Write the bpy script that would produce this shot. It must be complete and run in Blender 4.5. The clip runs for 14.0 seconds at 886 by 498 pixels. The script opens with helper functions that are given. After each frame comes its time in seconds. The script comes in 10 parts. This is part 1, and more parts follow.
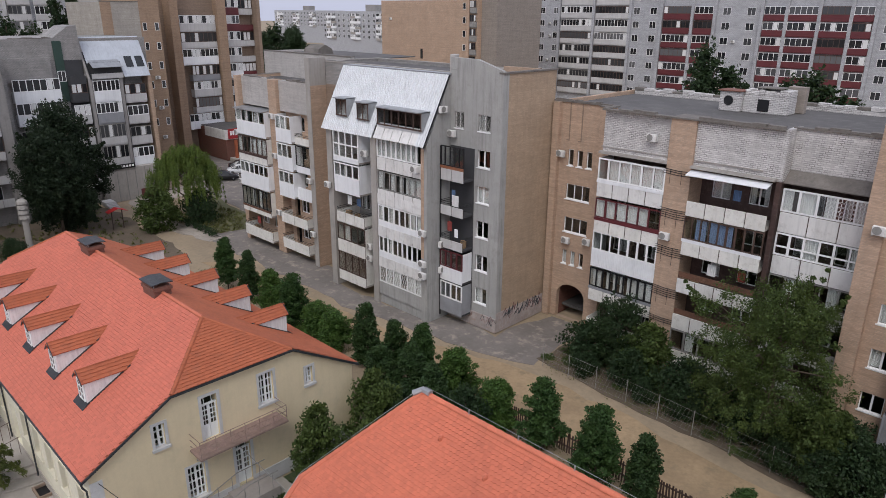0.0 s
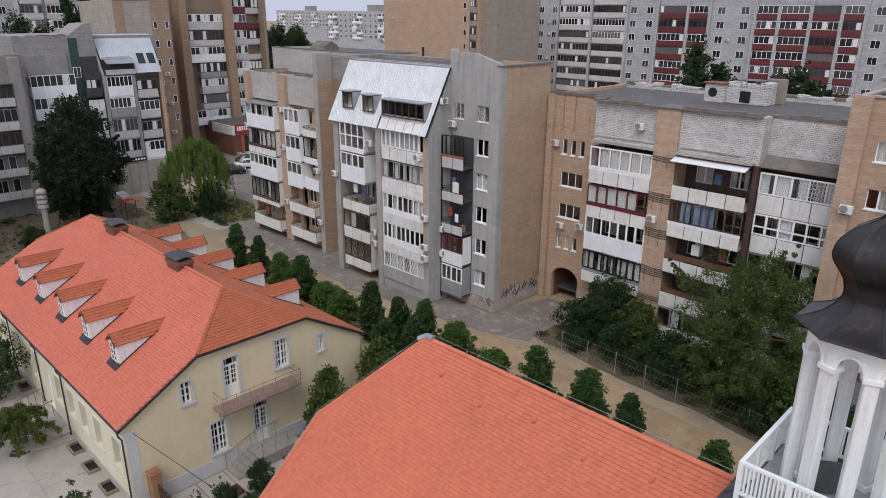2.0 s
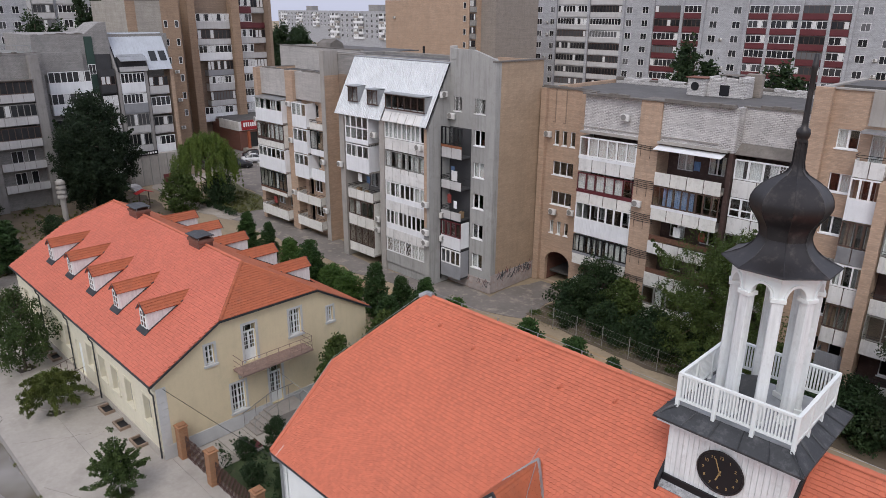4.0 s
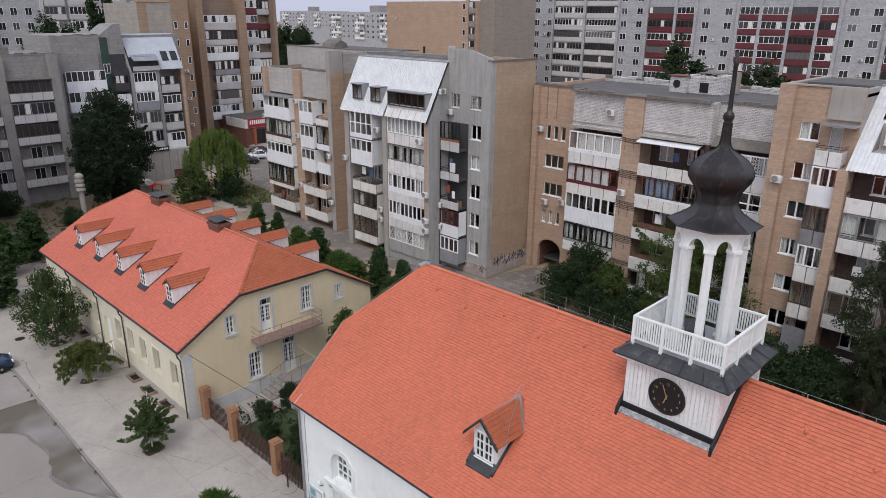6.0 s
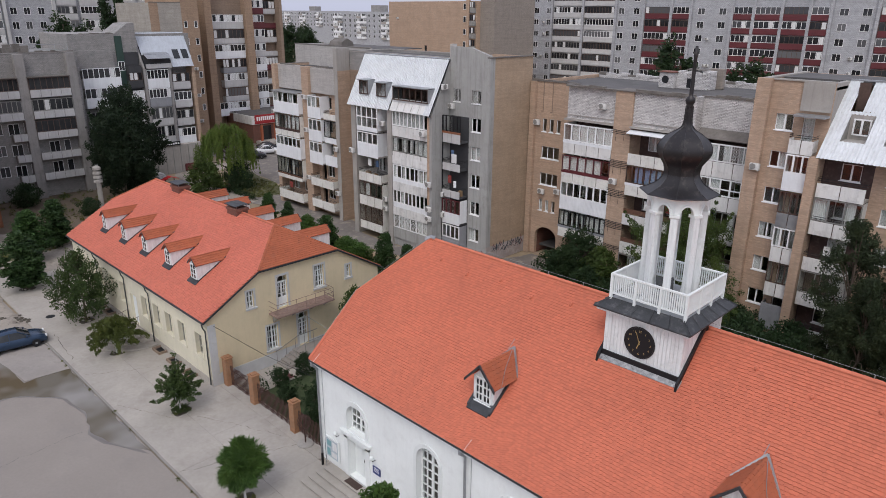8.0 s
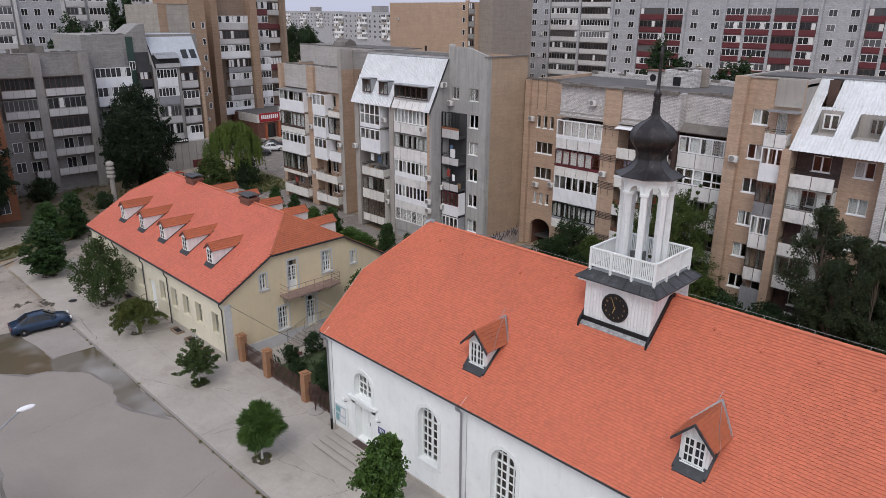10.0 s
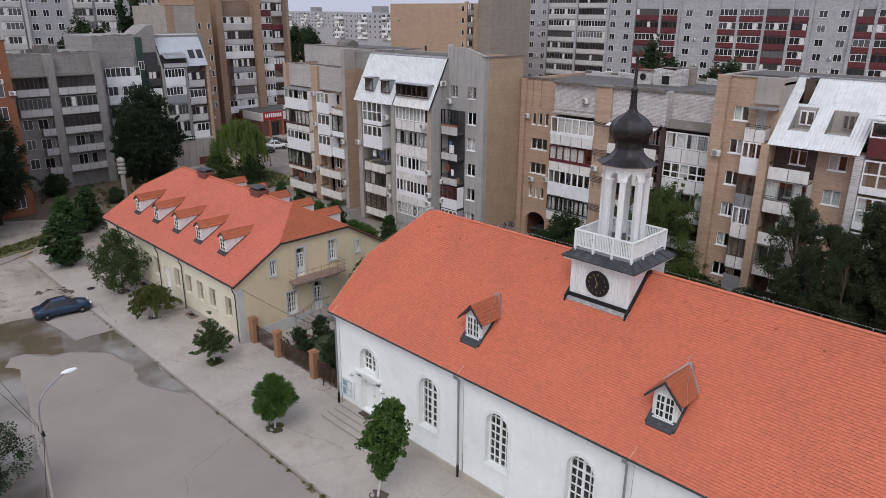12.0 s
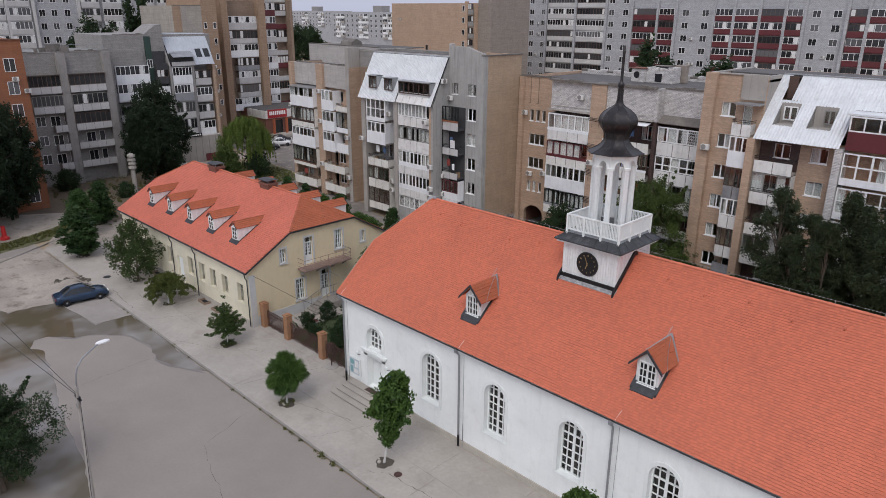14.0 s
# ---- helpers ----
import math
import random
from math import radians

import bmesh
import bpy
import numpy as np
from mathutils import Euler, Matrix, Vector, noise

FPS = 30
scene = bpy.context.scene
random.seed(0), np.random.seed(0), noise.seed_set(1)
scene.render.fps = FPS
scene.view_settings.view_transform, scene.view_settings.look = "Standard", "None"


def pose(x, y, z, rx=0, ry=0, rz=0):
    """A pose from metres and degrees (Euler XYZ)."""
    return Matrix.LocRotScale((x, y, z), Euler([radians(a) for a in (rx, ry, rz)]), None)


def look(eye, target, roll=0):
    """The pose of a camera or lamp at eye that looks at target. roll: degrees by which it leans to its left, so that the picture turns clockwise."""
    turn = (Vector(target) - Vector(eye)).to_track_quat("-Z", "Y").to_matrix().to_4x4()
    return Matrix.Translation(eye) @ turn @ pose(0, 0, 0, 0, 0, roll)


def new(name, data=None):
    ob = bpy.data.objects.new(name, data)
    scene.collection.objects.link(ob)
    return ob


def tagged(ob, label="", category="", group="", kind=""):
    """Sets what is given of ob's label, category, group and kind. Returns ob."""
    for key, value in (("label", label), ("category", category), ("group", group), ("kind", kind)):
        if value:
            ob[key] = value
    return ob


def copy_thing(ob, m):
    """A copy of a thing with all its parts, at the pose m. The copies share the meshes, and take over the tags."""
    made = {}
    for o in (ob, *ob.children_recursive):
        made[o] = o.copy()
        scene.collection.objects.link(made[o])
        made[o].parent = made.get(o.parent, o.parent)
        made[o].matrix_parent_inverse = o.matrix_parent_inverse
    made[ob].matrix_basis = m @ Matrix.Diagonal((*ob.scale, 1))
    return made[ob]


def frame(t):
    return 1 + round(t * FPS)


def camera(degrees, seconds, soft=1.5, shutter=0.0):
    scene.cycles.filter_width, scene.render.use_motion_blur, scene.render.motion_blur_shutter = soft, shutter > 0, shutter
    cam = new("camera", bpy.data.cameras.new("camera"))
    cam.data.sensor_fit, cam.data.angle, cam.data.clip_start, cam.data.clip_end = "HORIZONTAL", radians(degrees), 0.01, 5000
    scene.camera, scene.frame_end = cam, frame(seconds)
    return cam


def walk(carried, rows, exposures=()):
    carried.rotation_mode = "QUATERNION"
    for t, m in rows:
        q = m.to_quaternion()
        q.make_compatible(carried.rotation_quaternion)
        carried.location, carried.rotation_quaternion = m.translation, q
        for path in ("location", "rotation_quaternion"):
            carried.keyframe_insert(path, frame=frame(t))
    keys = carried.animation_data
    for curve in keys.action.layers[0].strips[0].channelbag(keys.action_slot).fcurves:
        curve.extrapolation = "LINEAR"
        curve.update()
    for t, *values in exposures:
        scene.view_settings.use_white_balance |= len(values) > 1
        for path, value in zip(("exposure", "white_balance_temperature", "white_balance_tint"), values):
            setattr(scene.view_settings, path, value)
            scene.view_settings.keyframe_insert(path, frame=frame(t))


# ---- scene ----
cam = camera(65.7, 14.0, 0.82)
METRES, EYE, TILT, LEAN, TURN = 26.1, 24.5, 0.0, 0.0, 44.5
ROWS = [
    (0.0, 0.0, 0.0, 0.0, 0.13, -19.1, -0.37),
    (0.5, 0.0015, -0.0326, -0.0019, 0.14, -19.09, -0.37),
    (1.0, 0.0015, -0.0672, -0.0049, 0.16, -19.07, -0.37),
    (1.5, 0.0009, -0.0988, -0.0076, 0.19, -19.07, -0.37),
    (2.0, -0.0002, -0.1337, -0.0099, 0.21, -19.06, -0.38),
    (2.5, -0.0009, -0.1676, -0.0144, 0.23, -19.07, -0.37),
    (3.0, -0.0003, -0.2097, -0.0164, 0.25, -19.09, -0.38),
    (3.5, 0.0017, -0.2479, -0.0149, 0.26, -19.07, -0.39),
    (6.0, 0.0109, -0.4546, -0.0046, 0.31, -19.04, -0.36),
    (6.5, 0.0098, -0.4925, -0.0052, 0.32, -19.03, -0.36),
    (7.0, 0.0082, -0.5318, -0.0062, 0.33, -19.03, -0.37),
    (7.5, 0.0067, -0.5692, -0.0066, 0.34, -19.05, -0.37),
    (8.0, 0.0058, -0.6095, -0.0047, 0.35, -19.06, -0.39),
    (10.5, 0.0114, -0.7877, 0.0048, 0.34, -19.04, -0.36),
    (11.0, 0.0131, -0.8211, 0.0082, 0.33, -19.04, -0.35),
    (11.5, 0.0132, -0.8516, 0.0091, 0.33, -19.04, -0.35),
    (12.0, 0.012, -0.884, 0.0097, 0.33, -19.05, -0.36),
    (12.5, 0.0111, -0.9118, 0.0104, 0.34, -19.06, -0.36),
    (13.0, 0.0092, -0.9427, 0.0121, 0.35, -19.08, -0.38),
    (13.5, 0.0085, -0.9697, 0.0122, 0.35, -19.09, -0.39),
    (14.0, 0.0093, -0.9976, 0.013, 0.36, -19.1, -0.38),
]
walk(cam, [(t, pose(0, 0, EYE, TILT, LEAN, TURN) @ pose(METRES * x, METRES * y, METRES * z, 90 + pitch, roll, yaw)) for t, x, y, z, yaw, pitch, roll in ROWS], [(0.0, 0.0), (3.5, 0.05), (7.0, 0.0), (11.0, -0.05), (14.0, -0.12)])

# ---------------------------------------------------------------- light
world = bpy.data.worlds.new("overcast_sky")
scene.world = world
world.use_nodes = True
wn = world.node_tree
wn.nodes.clear()
sky = wn.nodes.new("ShaderNodeTexSky")
sky.sky_type = "NISHITA"
sky.sun_disc = False
sky.sun_elevation = radians(50)
sky.sun_rotation = radians(148)
sky.dust_density = 4.0
grey = wn.nodes.new("ShaderNodeHueSaturation")
grey.inputs["Saturation"].default_value = 0.22
bg = wn.nodes.new("ShaderNodeBackground")
bg.inputs["Strength"].default_value = 0.05
cloud = wn.nodes.new("ShaderNodeBackground")
cloud.inputs["Color"].default_value = (0.86, 0.9, 1.15, 1)
cloud.inputs["Strength"].default_value = 0.62
both = wn.nodes.new("ShaderNodeAddShader")
wout = wn.nodes.new("ShaderNodeOutputWorld")
wn.links.new(sky.outputs[0], grey.inputs["Color"])
wn.links.new(grey.outputs[0], bg.inputs["Color"])
wn.links.new(bg.outputs[0], both.inputs[0])
wn.links.new(cloud.outputs[0], both.inputs[1])
wn.links.new(both.outputs[0], wout.inputs["Surface"])

sun_data = bpy.data.lights.new("sun", "SUN")
sun_data.energy = 1.0
sun_data.angle = radians(25)
sun_data.color = (1.0, 0.97, 0.94)
sun_lamp = new("sun", sun_data)
sun_lamp.matrix_world = look((20, -60, 80), (20 - 32, -60 + 52, 0))

# ---------------------------------------------------------------- mesh helpers


def mesh_of(name, bm):
    me = bpy.data.meshes.new(name)
    bm.normal_update()
    bm.to_mesh(me)
    bm.free()
    return me


def thing(name, label, category, group="", kind="", at=(0, 0, 0), turn=0.0):
    """An Empty at the base of a thing with parts."""
    e = new(name)
    e.empty_display_size = 0.3
    e.matrix_basis = pose(*at, 0, 0, turn)
    return tagged(e, label, category, group, kind)


APART = {"paint_scrawl", "wall", "parapet_cap", "capital", "pier", "fin", "upper_wall", "roof", "ledge", "frame", "seam", "baluster", "board", "roof_vent", "vent_cap", "roof_ledge", "cornice", "plinth", "rear_wall", "bracket", "sign_bar", "room_wall", "dome_rib", "wall_groove", "door_panel", "text_bar", "wall_cable"}


def islands(bm):
    """The loose pieces of a mesh, each as a mesh of its own."""
    bm.verts.index_update()
    mark = {}
    for v in bm.verts:
        if v.index in mark:
            continue
        todo, mark[v.index] = [v], v.index
        while todo:
            for e in todo.pop().link_edges:
                for w in e.verts:
                    if w.index not in mark:
                        mark[w.index] = v.index
                        todo.append(w)
    out = []
    for k in dict.fromkeys(mark.values()):
        piece = bmesh.new()
        same = {v.index: piece.verts.new(v.co) for v in bm.verts if mark[v.index] == k}
        for f in bm.faces:
            if mark[f.verts[0].index] == k:
                piece.faces.new([same[v.index] for v in f.verts])
        out.append(piece)
    return out


def part(name, bm, material, parent=None, label="", smooth=False):
    if name in APART and isinstance(bm, bmesh.types.BMesh):
        pieces = islands(bm)
        if len(pieces) > 1:
            obs = [part(name, mesh_of(name, p), material, parent, label, smooth) for p in pieces]
            bm.free()
            return obs[0]
    me = mesh_of(name, bm) if isinstance(bm, bmesh.types.BMesh) else bm
    if not me.materials:
        me.materials.append(material)
    if smooth:
        for p in me.polygons:
            p.use_smooth = True
    ob = new(name, me)
    if parent is not None:
        ob.parent = parent
    if label:
        ob["label"] = label
    return ob


def whole(name, bm, material, label, category, group="", kind="", smooth=False):
    """A thing that is one mesh."""
    return tagged(part(name, bm, material, smooth=smooth), label, category, group, kind)


def add_box(bm, x0, x1, y0, y1, z0, z1):
    v = [bm.verts.new(p) for p in ((x0, y0, z0), (x1, y0, z0), (x1, y1, z0), (x0, y1, z0),
                                   (x0, y0, z1), (x1, y0, z1), (x1, y1, z1), (x0, y1, z1))]
    for f in ((3, 2, 1, 0), (4, 5, 6, 7), (0, 1, 5, 4), (1, 2, 6, 5), (2, 3, 7, 6), (3, 0, 4, 7)):
        bm.faces.new([v[i] for i in f])
    return v


def box(*boxes, bevel=0.0):
    bm = bmesh.new()
    for b in boxes:
        add_box(bm, *b)
    if bevel:
        bmesh.ops.bevel(bm, geom=bm.edges[:], offset=bevel, segments=1, affect="EDGES")
    return bm


def add_prism(bm, outline, axis, a, b):
    """A closed outline in the plane across axis, drawn out from a to b. For axis x the outline is (y, z), for y (x, z), for z (x, y)."""
    def place(p, t):
        return {"x": (t, p[0], p[1]), "y": (p[0], t, p[1]), "z": (p[0], p[1], t)}[axis]
    lo = [bm.verts.new(place(p, a)) for p in outline]
    hi = [bm.verts.new(place(p, b)) for p in outline]
    n = len(outline)
    fs = [bm.faces.new(lo), bm.faces.new(hi)]
    for i in range(n):
        fs.append(bm.faces.new((lo[i], lo[(i + 1) % n], hi[(i + 1) % n], hi[i])))
    bmesh.ops.recalc_face_normals(bm, faces=fs)


def prism(outline, axis, a, b):
    bm = bmesh.new()
    add_prism(bm, outline, axis, a, b)
    return bm


def add_tube(bm, points, r, sides=8, r_end=None):
    """A round bar along a row of points."""
    pts = [Vector(p) for p in points]
    rings = []
    for i, p in enumerate(pts):
        d = (pts[min(i + 1, len(pts) - 1)] - pts[max(i - 1, 0)]).normalized()
        side = d.cross(Vector((0, 0, 1)))
        if side.length < 0.05:
            side = Vector((1, 0, 0))
        side.normalize()
        up = side.cross(d)
        rr = r if r_end is None else r + (r_end - r) * i / max(1, len(pts) - 1)
        rings.append([bm.verts.new(p + rr * (math.cos(a) * side + math.sin(a) * up)) for a in [2 * math.pi * k / sides for k in range(sides)]])
    for a, b in zip(rings, rings[1:]):
        for k in range(sides):
            bm.faces.new((a[k], a[(k + 1) % sides], b[(k + 1) % sides], b[k]))
    bm.faces.new(rings[0][::-1])
    bm.faces.new(rings[-1])


def tube(points, r, sides=8, r_end=None):
    bm = bmesh.new()
    add_tube(bm, points, r, sides, r_end)
    return bm


def lathe(profile, sides, at=(0, 0, 0), turn=0.0):
    """A body of revolution; profile: (radius, height) from the bottom up."""
    bm = bmesh.new()
    rings = []
    for r, z in profile:
        rings.append([bm.verts.new((at[0] + r * math.cos(turn + 2 * math.pi * k / sides), at[1] + r * math.sin(turn + 2 * math.pi * k / sides), at[2] + z)) for k in range(sides)])
    for a, b in zip(rings, rings[1:]):
        for k in range(sides):
            bm.faces.new((a[k], a[(k + 1) % sides], b[(k + 1) % sides], b[k]))
    bm.faces.new(rings[0][::-1])
    bm.faces.new(rings[-1])
    return bm


def lattice_holes(u0, u1, z0, z1, cols, rows, edge, bar, cut=None, mid=None):
    """The openings of a frame: cols by rows panes between bars; cut: one cross bar at that share of the height; mid: a wider middle bar."""
    us = [u0 + (u1 - u0) * i / cols for i in range(cols + 1)]
    zs = [z0, z0 + (z1 - z0) * cut, z1] if cut else [z0 + (z1 - z0) * j / rows for j in range(rows + 1)]

    def inset(k, n):
        return edge if k in (0, n) else mid if mid and 2 * k == n else bar
    return [(us[i] + inset(i, cols), us[i + 1] - inset(i + 1, cols), zs[j] + (edge if j == 0 else bar), zs[j + 1] - (edge if j == len(zs) - 2 else bar)) for i in range(cols) for j in range(len(zs) - 1)]


def holed_wall(u0, u1, z0, z1, y0, y1, holes, axis="x"):
    """A wall from u0 to u1 with faces at y0 (outside) and y1 (inside) and openings (ua, ub, za, zb) that go through it."""
    us = sorted({u0, u1, *[h[0] for h in holes], *[h[1] for h in holes]})
    zs = sorted({z0, z1, *[h[2] for h in holes], *[h[3] for h in holes]})
    us = [u for u in us if u0 <= u <= u1]
    zs = [z for z in zs if z0 <= z <= z1]

    def solid(i, j):
        if i < 0 or j < 0 or i >= len(us) - 1 or j >= len(zs) - 1:
            return False
        u, z = (us[i] + us[i + 1]) / 2, (zs[j] + zs[j + 1]) / 2
        return not any(a < u < b and c < z < d for a, b, c, d in holes)
    bm = bmesh.new()
    seen = {}

    def v(u, y, z):
        key = (round(u, 4), round(y, 4), round(z, 4))
        if key not in seen:
            seen[key] = bm.verts.new((u, y, z) if axis == "x" else (y, u, z))
        return seen[key]

    def quad(*p):
        bm.faces.new([v(*q) for q in p])
    for i in range(len(us) - 1):
        for j in range(len(zs) - 1):
            if not solid(i, j):
                continue
            a, b, c, d = us[i], us[i + 1], zs[j], zs[j + 1]
            quad((a, y0, c), (b, y0, c), (b, y0, d), (a, y0, d))
            quad((a, y1, c), (a, y1, d), (b, y1, d), (b, y1, c))
            if not solid(i - 1, j):
                quad((a, y0, c), (a, y0, d), (a, y1, d), (a, y1, c))
            if not solid(i + 1, j):
                quad((b, y0, c), (b, y1, c), (b, y1, d), (b, y0, d))
            if not solid(i, j - 1):
                quad((a, y0, c), (a, y1, c), (b, y1, c), (b, y0, c))
            if not solid(i, j + 1):
                quad((a, y0, d), (b, y0, d), (b, y1, d), (a, y1, d))
    bmesh.ops.recalc_face_normals(bm, faces=bm.faces[:])
    return bm


# ---------------------------------------------------------------- materials


def coords(nt, stretch=(1, 1, 1), flat=False):
    """Place in metres, shifted a little from object to object. flat: (x + y, z) for what runs along upright walls."""
    tc = nt.nodes.new("ShaderNodeTexCoord")
    vec = tc.outputs["Object"]
    if flat:
        sep = nt.nodes.new("ShaderNodeSeparateXYZ")
        nt.links.new(vec, sep.inputs[0])
        add = nt.nodes.new("ShaderNodeMath")
        nt.links.new(sep.outputs[0], add.inputs[0])
        nt.links.new(sep.outputs[1], add.inputs[1])
        com = nt.nodes.new("ShaderNodeCombineXYZ")
        nt.links.new(add.outputs[0], com.inputs[0])
        nt.links.new(sep.outputs[2], com.inputs[1])
        return com.outputs[0]
    m = nt.nodes.new("ShaderNodeMapping")
    m.inputs["Scale"].default_value = stretch
    nt.links.new(vec, m.inputs["Vector"])
    return m.outputs[0]


def noise_of(nt, vec, scale, detail=4, rough=0.6):
    n = nt.nodes.new("ShaderNodeTexNoise")
    n.inputs["Scale"].default_value = scale
    n.inputs["Detail"].default_value = detail
    n.inputs["Roughness"].default_value = rough
    nt.links.new(vec, n.inputs["Vector"])
    return n.outputs["Fac"]


def mixed(nt, fac, a, b, blend="MIX"):
    m = nt.nodes.new("ShaderNodeMix")
    m.data_type = "RGBA"
    m.blend_type = blend
    for slot, value in ((0, fac), (6, a), (7, b)):
        if hasattr(value, "links"):
            nt.links.new(value, m.inputs[slot])
        else:
            m.inputs[slot].default_value = value if slot == 0 else (*value, 1)
    return m.outputs[2]


def ranged(nt, fac, a, b, lo=0.0, hi=1.0):
    r = nt.nodes.new("ShaderNodeMapRange")
    r.inputs[1].default_value, r.inputs[2].default_value = a, b
    r.inputs[3].default_value, r.inputs[4].default_value = lo, hi
    nt.links.new(fac, r.inputs[0])
    return r.outputs[0]


def shade(c, k):
    return tuple(min(1.0, v * k) for v in c)


def surface(name, base, rough=0.8, metal=0.0, var=0.2, big=0.35, fine=9.0, bump=0.15, dirt=None, dirt_amount=0.5, streak=0.0, stretch=(1, 1, 1), random_tint=0.0, extra=None):
    """Base colour with large blotches, fine grain, run-down streaks and dirt of their own shapes, and a little relief."""
    m = bpy.data.materials.new(name)
    m.use_nodes = True
    nt = m.node_tree
    bsdf = nt.nodes["Principled BSDF"]
    bsdf.inputs["Roughness"].default_value = rough
    bsdf.inputs["Metallic"].default_value = metal
    vec = coords(nt, stretch)
    blot = noise_of(nt, vec, big, 5)
    grain = noise_of(nt, vec, fine, 5)
    col = mixed(nt, ranged(nt, blot, 0.3, 0.7), shade(base, 1 - var), shade(base, 1 + var * 0.6))
    col = mixed(nt, ranged(nt, grain, 0.25, 0.75, 0.0, var * 1.6), col, shade(base, 0.55))
    if dirt:
        d = noise_of(nt, coords(nt, (1.3, 1.3, 1.3)), big * 2.3, 6, 0.7)
        col = mixed(nt, ranged(nt, d, 0.52, 0.72, 0.0, dirt_amount), col, dirt)
    if streak:
        s = noise_of(nt, coords(nt, (2.2, 2.2, 0.16)), 1.6, 5, 0.7)
        col = mixed(nt, ranged(nt, s, 0.48, 0.75, 0.0, streak), col, shade(base, 0.45))
    if random_tint:
        info = nt.nodes.new("ShaderNodeObjectInfo")
        geo = nt.nodes.new("ShaderNodeNewGeometry")
        both = nt.nodes.new("ShaderNodeMath")
        both.operation = "ADD"
        nt.links.new(info.outputs["Random"], both.inputs[0])
        nt.links.new(geo.outputs["Random Per Island"], both.inputs[1])
        col = mixed(nt, ranged(nt, both.outputs[0], 0.0, 2.0, 0.0, 1.0), mixed(nt, random_tint, col, shade(base, 0.5)), mixed(nt, random_tint, col, shade(base, 1.5)))
    nt.links.new(col, bsdf.inputs["Base Color"])
    if bump:
        b = nt.nodes.new("ShaderNodeBump")
        b.inputs["Strength"].default_value = bump
        b.inputs["Distance"].default_value = 0.03
        nt.links.new(grain, b.inputs["Height"])
        nt.links.new(b.outputs[0], bsdf.inputs["Normal"])
    return m


def bricks(name, base, mortar, var=0.25, width=0.25, row=0.077, blot=0.25, streak=0.25, joint=0.012, courses=0.3):
    m = bpy.data.materials.new(name)
    m.use_nodes = True
    nt = m.node_tree
    bsdf = nt.nodes["Principled BSDF"]
    bsdf.inputs["Roughness"].default_value = 0.9
    vec = coords(nt, flat=True)
    t = nt.nodes.new("ShaderNodeTexBrick")
    t.inputs["Scale"].default_value = 1.0
    t.inputs["Brick Width"].default_value = width
    t.inputs["Row Height"].default_value = row
    t.inputs["Mortar Size"].default_value = joint
    t.inputs["Color1"].default_value = (*shade(base, 1 - var), 1)
    t.inputs["Color2"].default_value = (*shade(base, 1 + var * 0.6), 1)
    patchy = noise_of(nt, coords(nt), 1.1, 4, 0.7)
    nt.links.new(mixed(nt, ranged(nt, patchy, 0.4, 0.62, 0.0, 0.75), mortar, base), t.inputs["Mortar"])
    nt.links.new(vec, t.inputs["Vector"])
    v3 = coords(nt)
    big = noise_of(nt, v3, 0.4, 6, 0.65)
    col = mixed(nt, ranged(nt, big, 0.35, 0.7, 0.0, blot), t.outputs["Color"], shade(base, 0.5))
    s = noise_of(nt, coords(nt, (2, 2, 0.15)), 1.3, 5, 0.7)
    col = mixed(nt, ranged(nt, s, 0.5, 0.75, 0.0, streak), col, shade(base, 0.45))
    lay = noise_of(nt, coords(nt, (0.16, 0.16, 4.0)), 1.0, 4, 0.75)
    col = mixed(nt, ranged(nt, lay, 0.42, 0.66, 0.0, courses), col, shade(base, 0.5))
    lay2 = noise_of(nt, coords(nt, (0.5, 0.5, 7.0)), 0.9, 3, 0.7)
    col = mixed(nt, ranged(nt, lay2, 0.5, 0.7, 0.0, courses * 0.7), col, shade(base, 1.35))
    nt.links.new(col, bsdf.inputs["Base Color"])
    b = nt.nodes.new("ShaderNodeBump")
    b.inputs["Strength"].default_value = 0.4
    b.inputs["Distance"].default_value = 0.015
    inv = nt.nodes.new("ShaderNodeMath")
    inv.operation = "SUBTRACT"
    inv.inputs[0].default_value = 1.0
    nt.links.new(t.outputs["Fac"], inv.inputs[1])
    nt.links.new(inv.outputs[0], b.inputs["Height"])
    nt.links.new(b.outputs[0], bsdf.inputs["Normal"])
    return m


def glass(name, tint=(0.94, 0.955, 0.95), rough=0.03):
    """Window glass in a thin pane: clear, with a true mirror sheen."""
    m = bpy.data.materials.new(name)
    m.use_nodes = True
    nt = m.node_tree
    nt.nodes.clear()
    out = nt.nodes.new("ShaderNodeOutputMaterial")
    clear = nt.nodes.new("ShaderNodeBsdfTransparent")
    clear.inputs["Color"].default_value = (*tint, 1)
    gloss = nt.nodes.new("ShaderNodeBsdfGlossy")
    gloss.inputs["Roughness"].default_value = rough
    lw = nt.nodes.new("ShaderNodeLayerWeight")
    power = nt.nodes.new("ShaderNodeMath")
    power.operation = "POWER"
    power.inputs[1].default_value = 3.0
    nt.links.new(lw.outputs["Facing"], power.inputs[0])
    sheen = ranged(nt, power.outputs[0], 0.0, 1.0, 0.09, 0.75)
    mix = nt.nodes.new("ShaderNodeMixShader")
    nt.links.new(sheen, mix.inputs[0])
    nt.links.new(clear.outputs[0], mix.inputs[1])
    nt.links.new(gloss.outputs[0], mix.inputs[2])
    nt.links.new(mix.outputs[0], out.inputs["Surface"])
    return m


